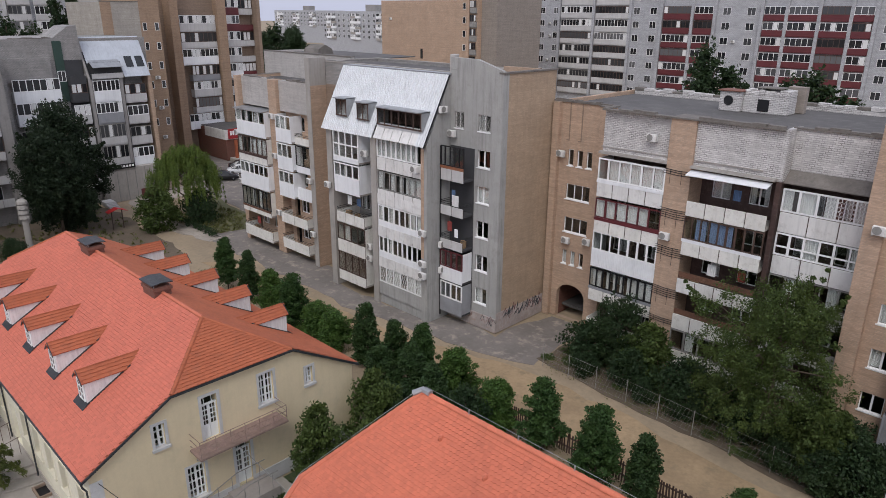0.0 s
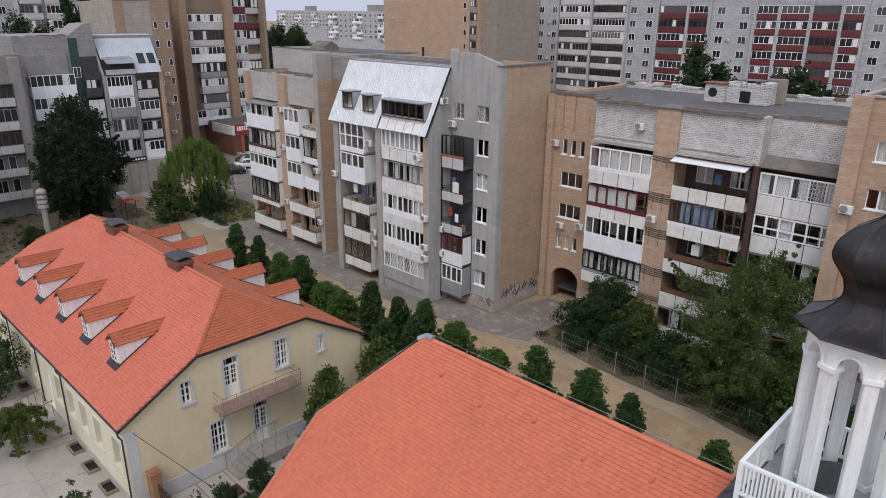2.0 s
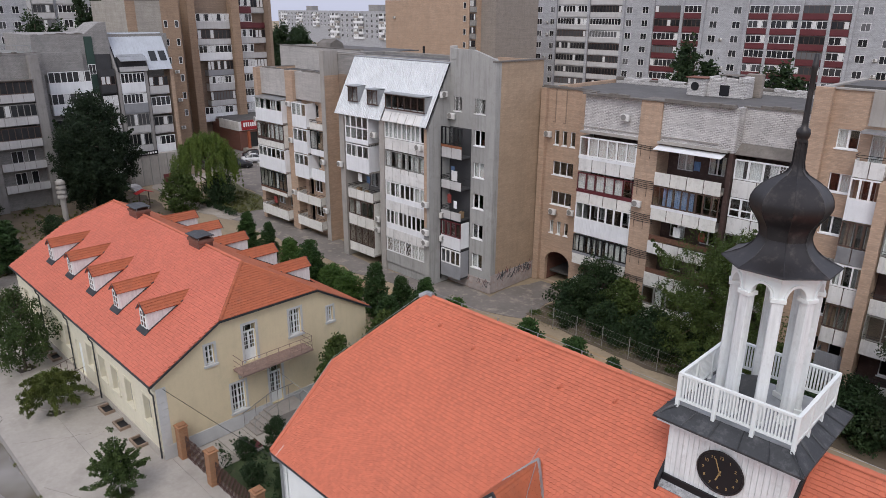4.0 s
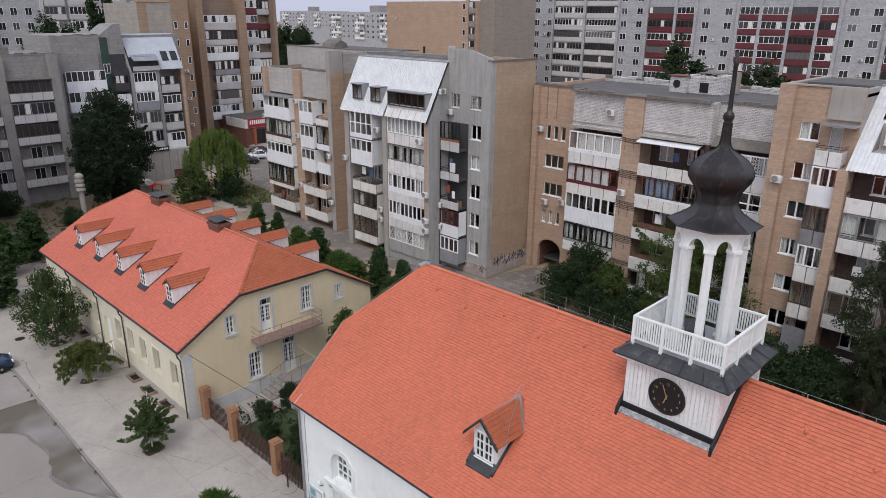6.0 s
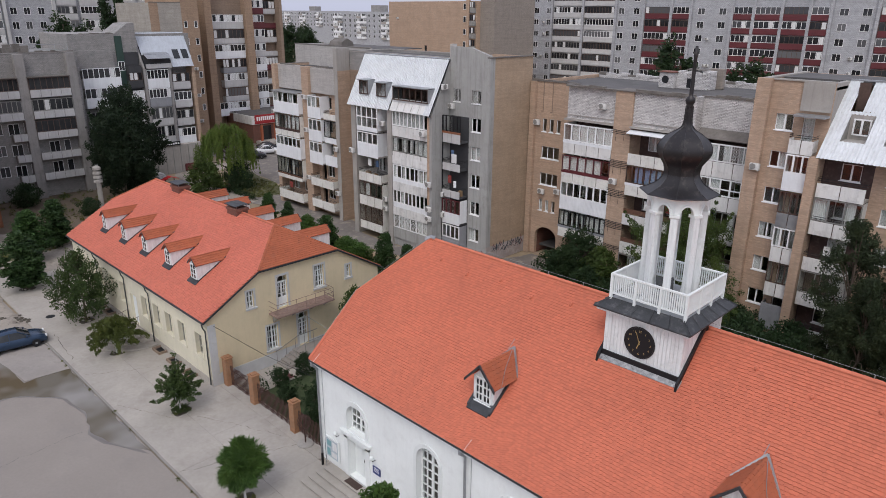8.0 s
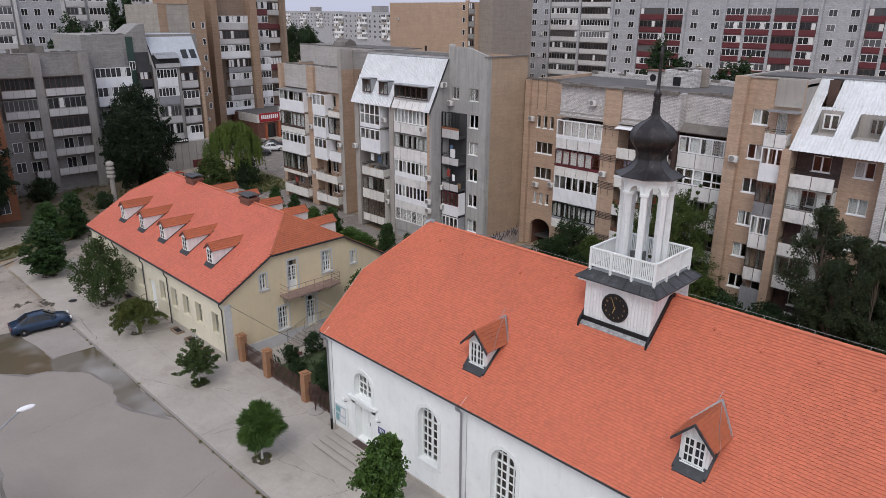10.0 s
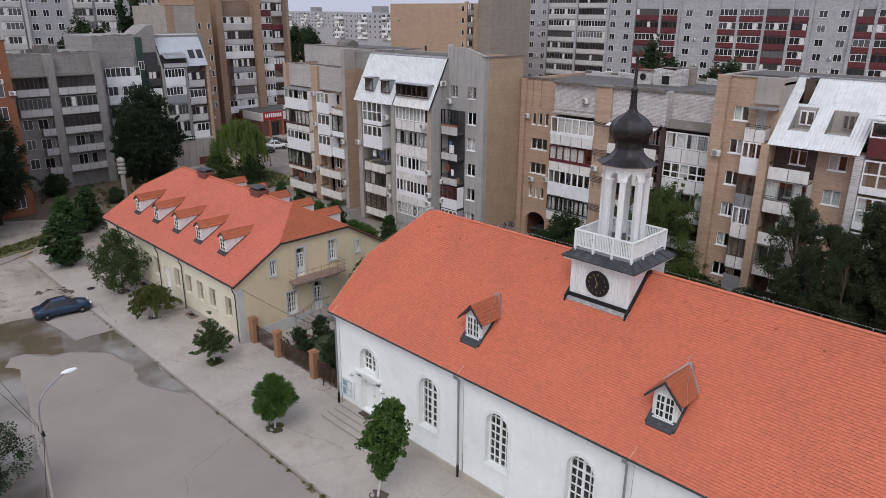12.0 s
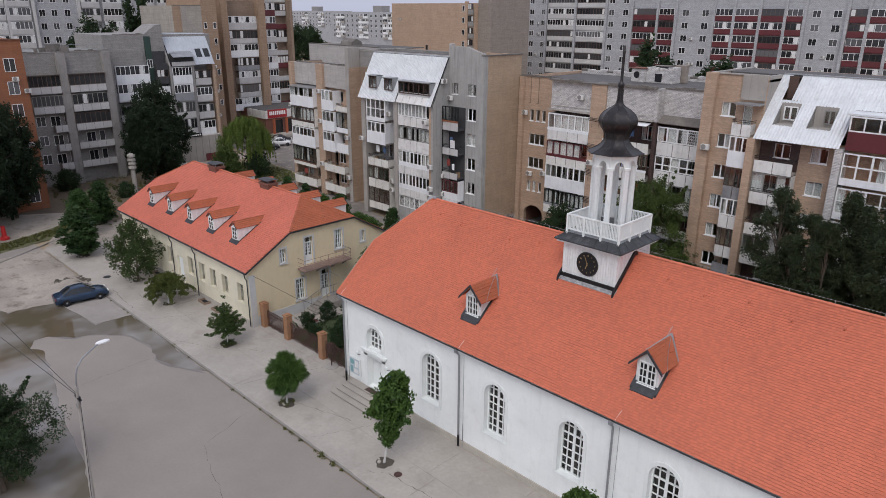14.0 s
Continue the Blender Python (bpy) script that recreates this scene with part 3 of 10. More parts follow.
for (xa, ya), (xb, yb) in (((-21.5, 1.3), (-19.2, 7.3)), ((-31.0, 1.4), (-27.0, 3.4)), ((-26.2, 4.6), (-20.6, 7.2)), ((-12.6, 1.4), (-10.8, 5.4)), ((-8.6, 1.2), (-6.6, 2.6)), ((-6.6, 2.6), (-2.4, 3.0)), ((-16.4, 3.2), (-12.2, 4.4)), ((-36.5, 1.4), (-33.5, 6.6)), ((-2.6, 1.4), (1.4, 7.0)), ((-45, 2.0), (-39.5, 1.6))):
    n = int(math.hypot(xb - xa, yb - ya) / 0.35)
    pts = [(xa + (xb - xa) * k / n + cr.uniform(-0.09, 0.09), ya + (yb - ya) * k / n + cr.uniform(-0.09, 0.09)) for k in range(n + 1)]
    for (x0, y0), (x1, y1) in zip(pts, pts[1:]):
        w = cr.uniform(0.006, 0.02)
        crack.faces.new([crack.verts.new(v) for v in ((x0 - w, y0 - w, 0.111), (x1 - w, y1 - w, 0.111), (x1 + w, y1 + w, 0.111), (x0 + w, y0 + w, 0.111))])
whole("pavement_crack", crack, M_SOIL, "thin dirty cracks in the pavement slabs", "crack", kind="structure")

# ---------------------------------------------------------------- the white church
CH_X0, CH_X1, CH_Y0, CH_Y1 = -16.72, 27.0, 7.42, 20.02
RIDGE_Y, RIDGE_Z, EAVE_Y, EAVE_Z = 13.72, 12.64, 7.0, 6.82
SLOPE = (RIDGE_Z - EAVE_Z) / (RIDGE_Y - EAVE_Y)


def roof_z(y):
    return EAVE_Z + SLOPE * (y - EAVE_Y) if y < RIDGE_Y else EAVE_Z + SLOPE * (2 * RIDGE_Y - EAVE_Y - y)


def arch_points(cx, w, spring, top, n=10):
    """The top of an opening, from its left springing to its right one."""
    return [(cx - w / 2 * math.cos(math.pi * k / n), spring + (top - spring) * math.sin(math.pi * k / n)) for k in range(n + 1)]


def arched_wall(u0, u1, z0, z1, y0, y1, openings, n=10):
    """A wall along x with openings (middle, width, sill, springing, top) through it; a flat head where springing equals top."""
    bm = bmesh.new()

    def skin(y, flip):
        def quad(p):
            vs = [bm.verts.new((a, y, b)) for a, b in p]
            bm.faces.new(vs[::-1] if flip else vs)
        u = u0
        for cx, w, sill, spring, top in sorted(openings):
            a, b = cx - w / 2, cx + w / 2
            quad(((u, z0), (a, z0), (a, z1), (u, z1)))
            quad(((a, z0), (b, z0), (b, sill), (a, sill)))
            pts = arch_points(cx, w, spring, top, n)
            for p, q in zip(pts, pts[1:]):
                quad((p, q, (q[0], z1), (p[0], z1)))
            u = b
        quad(((u, z0), (u1, z0), (u1, z1), (u, z1)))
    skin(y0, False)
    skin(y1, True)
    for cx, w, sill, spring, top in openings:
        a, b = cx - w / 2, cx + w / 2
        loop = [(b, sill), (a, sill)] + arch_points(cx, w, spring, top, n)
        for p, q in zip(loop, loop[1:] + loop[:1]):
            if abs(p[0] - q[0]) + abs(p[1] - q[1]) > 1e-6:
                bm.faces.new([bm.verts.new(v) for v in ((p[0], y0, p[1]), (p[0], y1, p[1]), (q[0], y1, q[1]), (q[0], y0, q[1]))])
    bmesh.ops.remove_doubles(bm, verts=bm.verts[:], dist=0.0005)
    bmesh.ops.recalc_face_normals(bm, faces=bm.faces[:])
    return bm


def arch_band(cx, w, sill, spring, top, band, y0, y1, n=12, foot=True):
    """A raised band round an arched opening."""
    inner = arch_points(cx, w, spring, top, n)
    outer = arch_points(cx, w + 2 * band, spring, top + band, n)
    if foot:
        inner = [(cx - w / 2, sill)] + inner + [(cx + w / 2, sill)]
        outer = [(cx - w / 2 - band, sill)] + outer + [(cx + w / 2 + band, sill)]
    bm = bmesh.new()
    rows = [[bm.verts.new((p[0], y, p[1])) for p in line] for line, y in ((inner, y1), (inner, y0), (outer, y0), (outer, y1))]
    for a, b in zip(rows, rows[1:]):
        for i in range(len(a) - 1):
            bm.faces.new((a[i], a[i + 1], b[i + 1], b[i]))
    for i in (0, -1):
        bm.faces.new([r[i] for r in rows])
    bmesh.ops.recalc_face_normals(bm, faces=bm.faces[:])
    return bm


def arched_window(parent, cx, w, sill, spring, top, y, cols, rows):
    """A white many-paned window in an arched opening: frame, bars and glass."""
    win = part("window", arch_band(cx, w - 0.16, sill + 0.08, spring, top - 0.08, 0.08, y, y + 0.08), M_TRIM_WHITE, parent, "white arched window with small panes")
    bars = bmesh.new()
    add_box(bars, cx - w / 2, cx + w / 2, y, y + 0.08, sill, sill + 0.09)
    for i in range(1, cols):
        u = cx - w / 2 + w * i / cols
        h = spring + (top - spring) * math.sqrt(max(0, 1 - ((u - cx) / (w / 2)) ** 2))
        t = 0.075 if i * 2 == cols else 0.032
        add_box(bars, u - t, u + t, y + 0.012, y + 0.07, sill, h)
    for j in range(1, rows):
        z = sill + (top - sill) * j / rows
        half = w / 2 if z < spring else w / 2 * math.sqrt(max(0, 1 - ((z - spring) / (top - spring)) ** 2))
        t = 0.05 if abs(z - spring) < (top - sill) / rows * 0.55 else 0.03
        add_box(bars, cx - half, cx + half, y + 0.016, y + 0.066, z - t, z + t)
    part("glazing_bar", bars, M_TRIM_WHITE, win)
    pane = bmesh.new()
    pts = [(cx + w / 2, sill), (cx - w / 2, sill)] + arch_points(cx, w, spring, top, 12)
    pane.faces.new([pane.verts.new((a, y + 0.04, b)) for a, b in pts])
    bmesh.ops.remove_doubles(pane, verts=pane.verts[:], dist=0.0005)
    part("pane", pane, M_GLASS, win).visible_shadow = False
    return win


church = thing("church", "white plastered church with an orange clay tile roof", "church", at=(0, 0, 0))
DOOR_X = -13.45
ch_windows = [(-8.1 + 5.1 * i, 1.5, 1.98, 4.56, 5.31) for i in range(7)]
openings = [(DOOR_X, 1.5, 0.62, 2.95, 2.95)] + ch_windows
upper = (DOOR_X, 1.5, 3.5, 4.5, 5.15)
# the bay of the door has two openings, one above the other
part("wall", arched_wall(CH_X0 + 0.004, -11.0, 3.2, 6.7, CH_Y0, CH_Y0 + 0.5, [upper]), M_PLASTER_WHITE, church)
part("wall", arched_wall(CH_X0 + 0.004, -11.0, 0.0, 3.2, CH_Y0, CH_Y0 + 0.5, [openings[0]]), M_PLASTER_WHITE, church)
part("wall", arched_wall(-11.0, CH_X1, 0.0, 6.7, CH_Y0, CH_Y0 + 0.5, ch_windows), M_PLASTER_WHITE, church)
part("wall", box((CH_X0, CH_X0 + 0.5, CH_Y0 + 0.5, CH_Y1 - 0.5, 0, 6.7)), M_PLASTER_WHITE, church)
part("wall", box((CH_X0, CH_X1, CH_Y1 - 0.5, CH_Y1, 0, 6.7)), M_PLASTER_WHITE, church)
part("wall", box((CH_X1 - 0.5, CH_X1, CH_Y0 + 0.5, CH_Y1 - 0.5, 0, 6.7)), M_PLASTER_WHITE, church)
knee_y, knee_z = 10.38, roof_z(10.38)
part("gable", prism([(CH_Y0, 6.7), (CH_Y1, 6.7), (2 * RIDGE_Y - knee_y, knee_z - 0.2), (knee_y, knee_z - 0.2)], "x", CH_X0, CH_X0 + 0.4), M_PLASTER_WHITE, church)
part("gable", prism([(CH_Y0, 6.7), (CH_Y1, 6.7), (RIDGE_Y, RIDGE_Z - 0.2)], "x", CH_X1 - 0.4, CH_X1), M_PLASTER_WHITE, church)
part("plinth", box((CH_X0 - 0.06, DOOR_X - 1.0, CH_Y0 - 0.07, CH_Y0, 0, 0.55), (DOOR_X + 1.0, CH_X1, CH_Y0 - 0.07, CH_Y0, 0, 0.55)), M_STONE, church, "grey rendered plinth")
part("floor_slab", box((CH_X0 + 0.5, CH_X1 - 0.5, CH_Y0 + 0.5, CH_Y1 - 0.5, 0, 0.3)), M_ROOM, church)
part("cornice", box((CH_X0, CH_X1, CH_Y0 - 0.12, CH_Y0, 6.35, 6.62)), M_PLASTER_WHITE, church)
# quoins of the west corner
for i in range(10):
    w = 0.55 if i % 2 else 0.35
    part("quoin", box((CH_X0 - 0.02, CH_X0 + w, CH_Y0 - 0.025, CH_Y0, 0.56 + i * 0.57, 1.09 + i * 0.57), bevel=0.008), M_PLASTER_WHITE, church)
for cx, w, sill, spring, top in ch_windows:
    arched_window(church, cx, w, sill, spring, top, CH_Y0 + 0.3, 4, 7)
    part("window_surround", arch_band(cx, w, sill, spring, top, 0.2, CH_Y0 - 0.045, CH_Y0, foot=True), M_TRIM_WHITE, church)
    part("window_sill", box((cx - w / 2 - 0.21, cx + w / 2 + 0.21, CH_Y0 - 0.07, CH_Y0 + 0.28, sill - 0.14, sill + 0.014), bevel=0.01), M_TRIM_WHITE, church)
arched_window(church, *upper[:1], 1.5, 3.5, 4.5, 5.15, CH_Y0 + 0.3, 4, 4)
part("window_surround", arch_band(DOOR_X, 1.5, 3.5, 4.5, 5.15, 0.24, CH_Y0 - 0.06, CH_Y0), M_TRIM_WHITE, church)
part("door_surround", box((DOOR_X - 1.05, DOOR_X - 0.75, CH_Y0 - 0.06, CH_Y0, 0.55, 3.2), (DOOR_X + 0.75, DOOR_X + 1.05, CH_Y0 - 0.06, CH_Y0, 0.55, 3.2), (DOOR_X - 1.05, DOOR_X + 1.05, CH_Y0 - 0.06, CH_Y0, 2.95, 3.28)), M_TRIM_WHITE, church)
part("door_cornice", box((DOOR_X - 1.25, DOOR_X + 1.25, CH_Y0 - 0.2, CH_Y0, 3.28, 3.42), (DOOR_X - 1.15, DOOR_X + 1.15, CH_Y0 - 0.18, CH_Y0, 3.18, 3.28), bevel=0.01), M_TRIM_WHITE, church)
for s in (-1, 1):
    leaf = part("door_leaf", box((DOOR_X + (0.01 if s > 0 else -0.74), DOOR_X + (0.74 if s > 0 else -0.01), CH_Y0 + 0.42, CH_Y0 + 0.48, 0.62, 2.95)), M_TRIM_WHITE, church, "white panelled door leaf")
    for za, zb in ((0.8, 1.45), (1.6, 2.75)):
        a, b = sorted((DOOR_X + s * 0.12, DOOR_X + s * 0.64))
        part("door_panel", box((a, b, CH_Y0 + 0.4, CH_Y0 + 0.42, za, zb), bevel=0.008), M_TRIM_WHITE, leaf)
part("door_handle", tube([(DOOR_X + 0.08, CH_Y0 + 0.38, 1.6), (DOOR_X + 0.08, CH_Y0 + 0.38, 1.8)], 0.015, 6), M_BLACK, church)

# steps before the door
steps = thing("entrance_steps", "pale stone entrance steps before the church door", "steps", kind="structure")
for i in range(4):
    x0, x1, y0, z0 = -16.1 + 0.12 * i, -10.9 - 0.12 * i, 5.5 + 0.42 * i, 0.1 + 0.13 * i
    # Riser coloured darker than its tread, as the shadow below the edge.
    part("riser", box((x0 + 0.04, x1 - 0.04, y0 + 0.05, 7.33, z0, z0 + 0.09)), M_CONCRETE_DARK, steps)
    part("tread", box((x0, x1, y0, 7.33, z0 + 0.09, z0 + 0.132), bevel=0.01), M_PAVE, steps)
whole("door_mat", box((-14.0, -12.9, 6.86, 7.28, 0.626, 0.642)), M_WOOD_DARK, "brown door mat on the top step", "mat")

# roof: south and north slopes with half hip in the west
roof_t = 0.16
roof = bmesh.new()
hipx, vergex = -14.36, -16.82


def roof_body(bm, drop):
    """The roof's body as one closed solid, its faces lowered by drop."""
    def v(x, y, z):
        return bm.verts.new((x, y, z - drop))
    s = [v(vergex, EAVE_Y, EAVE_Z), v(CH_X1 + 0.2, EAVE_Y, EAVE_Z), v(CH_X1 + 0.2, RIDGE_Y, RIDGE_Z), v(hipx, RIDGE_Y, RIDGE_Z), v(vergex, knee_y, knee_z)]
    n = [v(vergex, 2 * RIDGE_Y - EAVE_Y, EAVE_Z), v(CH_X1 + 0.2, 2 * RIDGE_Y - EAVE_Y, EAVE_Z), v(vergex, 2 * RIDGE_Y - knee_y, knee_z)]
    bm.faces.new(s)
    bm.faces.new((n[1], n[0], n[2], s[3], s[2]))
    bm.faces.new((s[3], n[2], s[4]))
    return s, n


roof_body(roof, 0.03)
part("roof", roof, M_ROOF_UNDER, church, "orange clay tile roof")
under = bmesh.new()
roof_body(under, 0.2)
part("roof_soffit", under, M_TRIM_WHITE, church)
part("gutter", tube([(vergex, EAVE_Y - 0.03, EAVE_Z - 0.085), (CH_X1 + 0.2, EAVE_Y - 0.03, EAVE_Z - 0.085)], 0.042, 8), M_SLATE, church, "dark eaves gutter")
part("eaves_board", box((vergex, CH_X1 + 0.2, EAVE_Y + 0.06, EAVE_Y + 0.1, EAVE_Z - 0.22, EAVE_Z - 0.02)), M_TRIM_WHITE, church)
part("verge_board", prism([(EAVE_Y, EAVE_Z - 0.2), (EAVE_Y, EAVE_Z - 0.02), (knee_y, knee_z - 0.02), (knee_y, knee_z - 0.2)], "x", vergex - 0.05, vergex + 0.02), M_BLACK, church)
part("verge_tile", prism([(EAVE_Y, EAVE_Z - 0.02), (EAVE_Y, EAVE_Z + 0.075), (knee_y, knee_z + 0.075), (knee_y, knee_z - 0.02)], "x", vergex - 0.05, vergex + 0.13), M_TILE, church)
for x in (-16.55, -5.65, 4.45, 14.5):
    dp = part("downpipe", tube([(x, EAVE_Y, EAVE_Z - 0.12), (x, EAVE_Y + 0.05, EAVE_Z - 0.35), (x, CH_Y0 - 0.14, EAVE_Z - 0.6), (x, CH_Y0 - 0.12, 0.9)], 0.06, 8), M_PIPE, church, "grey downpipe")
    part("conductor_rod", tube([(x + 0.3, CH_Y0 - 0.05, 0.3), (x + 0.3, CH_Y0 - 0.05, EAVE_Z - 0.4)], 0.011, 5), M_PIPE, church, "thin grey lightning rod lead")
    part("rod_sleeve", tube([(x + 0.3, CH_Y0 - 0.06, 0.1), (x + 0.3, CH_Y0 - 0.06, 1.7)], 0.026, 6), M_PIPE, church)
    part("pipe_foot", tube([(x, CH_Y0 - 0.12, 0.9), (x, CH_Y0 - 0.12, 0.12)], 0.07, 8), M_BLACK, dp)
    part("pipe_head", box((x - 0.1, x + 0.1, EAVE_Y - 0.08, EAVE_Y + 0.12, EAVE_Z - 0.35, EAVE_Z - 0.08), bevel=0.02), M_PIPE, dp)
    part("pipe_cable", tube([(x + 0.35, EAVE_Y + 0.3, EAVE_Z + 0.45), (x + 0.25, EAVE_Y - 0.08, EAVE_Z + 0.06), (x + 0.2, CH_Y0 - 0.05, EAVE_Z - 0.5), (x + 0.2, CH_Y0 - 0.05, 1.2)], 0.01, 4), M_TRIM_WHITE, church)
# ridge wire on small posts, ridge and hip tiles
wire = bmesh.new()
xs = [hipx + 0.1 + 1.95 * i for i in range(21)]
add_tube(wire, [(x, RIDGE_Y + 0.05, RIDGE_Z + 0.2) for x in xs if not -2.6 < x < 1.8], 0.007, 4)
add_tube(wire, [(hipx, RIDGE_Y, RIDGE_Z + 0.2), (vergex, knee_y, knee_z + 0.17), (vergex, EAVE_Y + 0.6, EAVE_Z + 0.65)], 0.007, 4)
lightning = part("lightning_wire", wire, M_ZINC, church, "thin lightning wire along the ridge")
for x in xs:
    if not -2.6 < x < 1.8:
        part("wire_post", box((x - 0.01, x + 0.01, RIDGE_Y - 0.02, RIDGE_Y + 0.03, RIDGE_Z + 0.04, RIDGE_Z + 0.21)), M_ZINC, lightning)


def ridge_tiles(parent, a, b, step=0.36, r=0.105, mat=None, lift=0.0):
    """Round capping tiles along a ridge or hip."""
    a, b = Vector(a), Vector(b)
    d = b - a
    n = max(1, round(d.length / step))
    bm = bmesh.new()
    ax = d.normalized()
    side = ax.cross(Vector((0, 0, 1))).normalized()
    up = side.cross(ax)
    for i in range(n):
        p, q = a + d * (i / n), a + d * ((i + 1.12) / n)
        rows = []
        for c, rr in ((p, r * 1.1), (q, r * 0.92)):
            rows.append([bm.verts.new(c + up * (lift + rr * math.sin(t) * 0.8 - 0.03) + side * rr * math.cos(t)) for t in [math.pi * k / 6 for k in range(7)]])
        for k in range(6):
            bm.faces.new((rows[0][k], rows[0][k + 1], rows[1][k + 1], rows[1][k]))
        bm.faces.new(rows[0])
    return part("ridge_tile", bm, mat or M_TILE, parent)


ridge_tiles(church, (hipx, RIDGE_Y, RIDGE_Z + 0.02), (CH_X1, RIDGE_Y, RIDGE_Z + 0.02))
for k in range(18):
    x = hipx + 1.6 + 2.05 * k
    if -3.2 < x < 2.4:
        continue
    y = 12.95 - 0.25 * (k % 2)
    vt = lathe([(0.085, 0.0), (0.075, 0.06), (0.04, 0.1)], 6, at=(0, 0, 0))
    bmesh.ops.scale(vt, verts=vt.verts[:], vec=(1.0, 1.6, 1.0))
    bmesh.ops.rotate(vt, verts=vt.verts[:], cent=(0, 0, 0), matrix=Matrix.Rotation(math.atan(SLOPE), 3, "X"))
    bmesh.ops.translate(vt, verts=vt.verts[:], vec=(x, y, roof_z(y) + 0.02))
    part("vent_tile", vt, M_TILE, church)
ridge_tiles(church, (vergex, knee_y, knee_z + 0.02), (hipx, RIDGE_Y, RIDGE_Z + 0.02))
part("hip_cap", tube([(hipx - 0.25, RIDGE_Y - 0.2, RIDGE_Z - 0.08), (hipx, RIDGE_Y, RIDGE_Z + 0.07), (hipx + 0.35, RIDGE_Y, RIDGE_Z + 0.07)], 0.12, 8), M_ZINC, church, "grey sheet cap on the hip end")


DORMER_SLOPES = []


def church_dormer(cx):
    """A small gabled dormer with a white window, red tiles and black flashing."""
    front, foot, top, half, ridge_back = 8.62, 9.24, 10.12, 0.84, 10.62
    e = part("dormer", box((cx - 0.58, cx + 0.58, front, 10.2, 7.6, 9.42)), M_BOARD_WHITE, church, "small white gabled roof dormer")
    part("dormer_gable", prism([(cx - 0.58, 9.42), (cx + 0.58, 9.42), (cx, 10.02)], "y", front, 10.4), M_BOARD_WHITE, e)
    part("dormer_window", holed_wall(cx - 0.44, cx + 0.44, 8.28, 9.42, front - 0.07, front, lattice_holes(cx - 0.44, cx + 0.44, 8.28, 9.42, 4, 3, 0.06, 0.018, mid=0.045)), M_TRIM_WHITE, e)
    part("dormer_pane", box((cx - 0.4, cx + 0.4, front - 0.02, front - 0.005, 8.3, 9.4)), M_DARKGLASS, e)
    part("dormer_sill", box((cx - 0.5, cx + 0.5, front - 0.12, front - 0.071, 8.22, 8.28), bevel=0.01), M_TRIM_WHITE, e)

    def back(z):
        return min(ridge_back, EAVE_Y + (z - EAVE_Z) / SLOPE + 0.1)
    for s in (-1, 1):
        eave, ridge = Vector((cx + s * half, 0, foot)), Vector((cx, 0, top))
        roofp = bmesh.new()
        pts = [(c.x, y, c.z) for c, y in ((eave, 8.34), (eave, back(foot)), (ridge, back(top)), (ridge, 8.34))]
        lo = [roofp.verts.new(v) for v in pts]
        hi = [roofp.verts.new((v[0], v[1], v[2] + 0.035)) for v in pts]
        roofp.faces.new(hi)
        roofp.faces.new(lo[::-1])
        for i in range(4):
            roofp.faces.new((lo[i], lo[(i + 1) % 4], hi[(i + 1) % 4], hi[i]))
        bmesh.ops.recalc_face_normals(roofp, faces=roofp.faces[:])
        slope = part("dormer_roof", roofp, M_ROOF_UNDER, e, "red clay tiles")
        DORMER_SLOPES.append((slope, s, Vector((cx + s * (half + 0.02), 8.32, foot + 0.015)), Vector((cx, 8.32, top + 0.04)), back, 1))
        part("barge_board", prism([(cx + s * (half + 0.02), foot - 0.1), (cx + s * (half + 0.02), foot + 0.04), (cx, top + 0.1), (cx, top - 0.04)], "y", 8.27, 8.34), M_SLATE, e)
        part("dormer_flashing", prism([(8.3, roof_z(8.3) + 0.03), (8.3, roof_z(8.3) + 0.15), (9.7, roof_z(9.7) + 0.13), (9.7, roof_z(9.7) + 0.03)], "x", *sorted((cx + s * 0.58, cx + s * 0.68))), M_SLATE, e)
        part("valley_flashing", tube([(eave.x, back(foot) - 0.02, foot + 0.07), (cx, back(top) + 0.02, top + 0.12)], 0.055, 4), M_ZINC, e, "grey sheet valley strip")
    ridge_tiles(e, (cx, 8.34, top), (cx, ridge_back, top), 0.34, 0.09, M_TILE_DARK)
    part("dormer_apron", prism([(8.2, roof_z(8.2) + 0.05), (8.2, roof_z(8.2) + 0.1), (8.6, roof_z(8.6) + 0.13), (8.6, roof_z(8.6) + 0.05)], "x", cx - 0.62, cx + 0.58), M_SLATE, e, "black sheet apron")
    part("lightning_lead", tube([(cx + 0.1, ridge_back - 0.25, top + 0.12), (cx + 0.45, 9.5, 9.76), (cx + 0.9, 8.7, 9.26)], 0.012, 4), M_ZINC, e, "thin lightning lead")
    part("ridge_rod", tube([(cx - 0.08, ridge_back - 0.3, top + 0.1), (cx - 0.02, ridge_back + 0.05, top + 0.5)], 0.014, 4), M_ZINC, e)


M_DARKGLASS = surface("old_dark_window_glass", (0.025, 0.028, 0.03), 0.08, var=0.2, big=2, bump=0.02)
for cx in (-5.86, 5.22, 16.3):
    church_dormer(cx)

# ---------------------------------------------------------------- clock tower on the ridge
TX, TY = -0.39, 13.45
tower = thing("clock_tower", "white wooden clock tower with an onion dome on the church roof", "tower", at=(TX, TY, 0))
hw = 1.68
part("base", box((-hw, hw, -hw, hw, 10.3, 13.06)), M_BOARD_WHITE, tower, "weathered white boarded tower base")
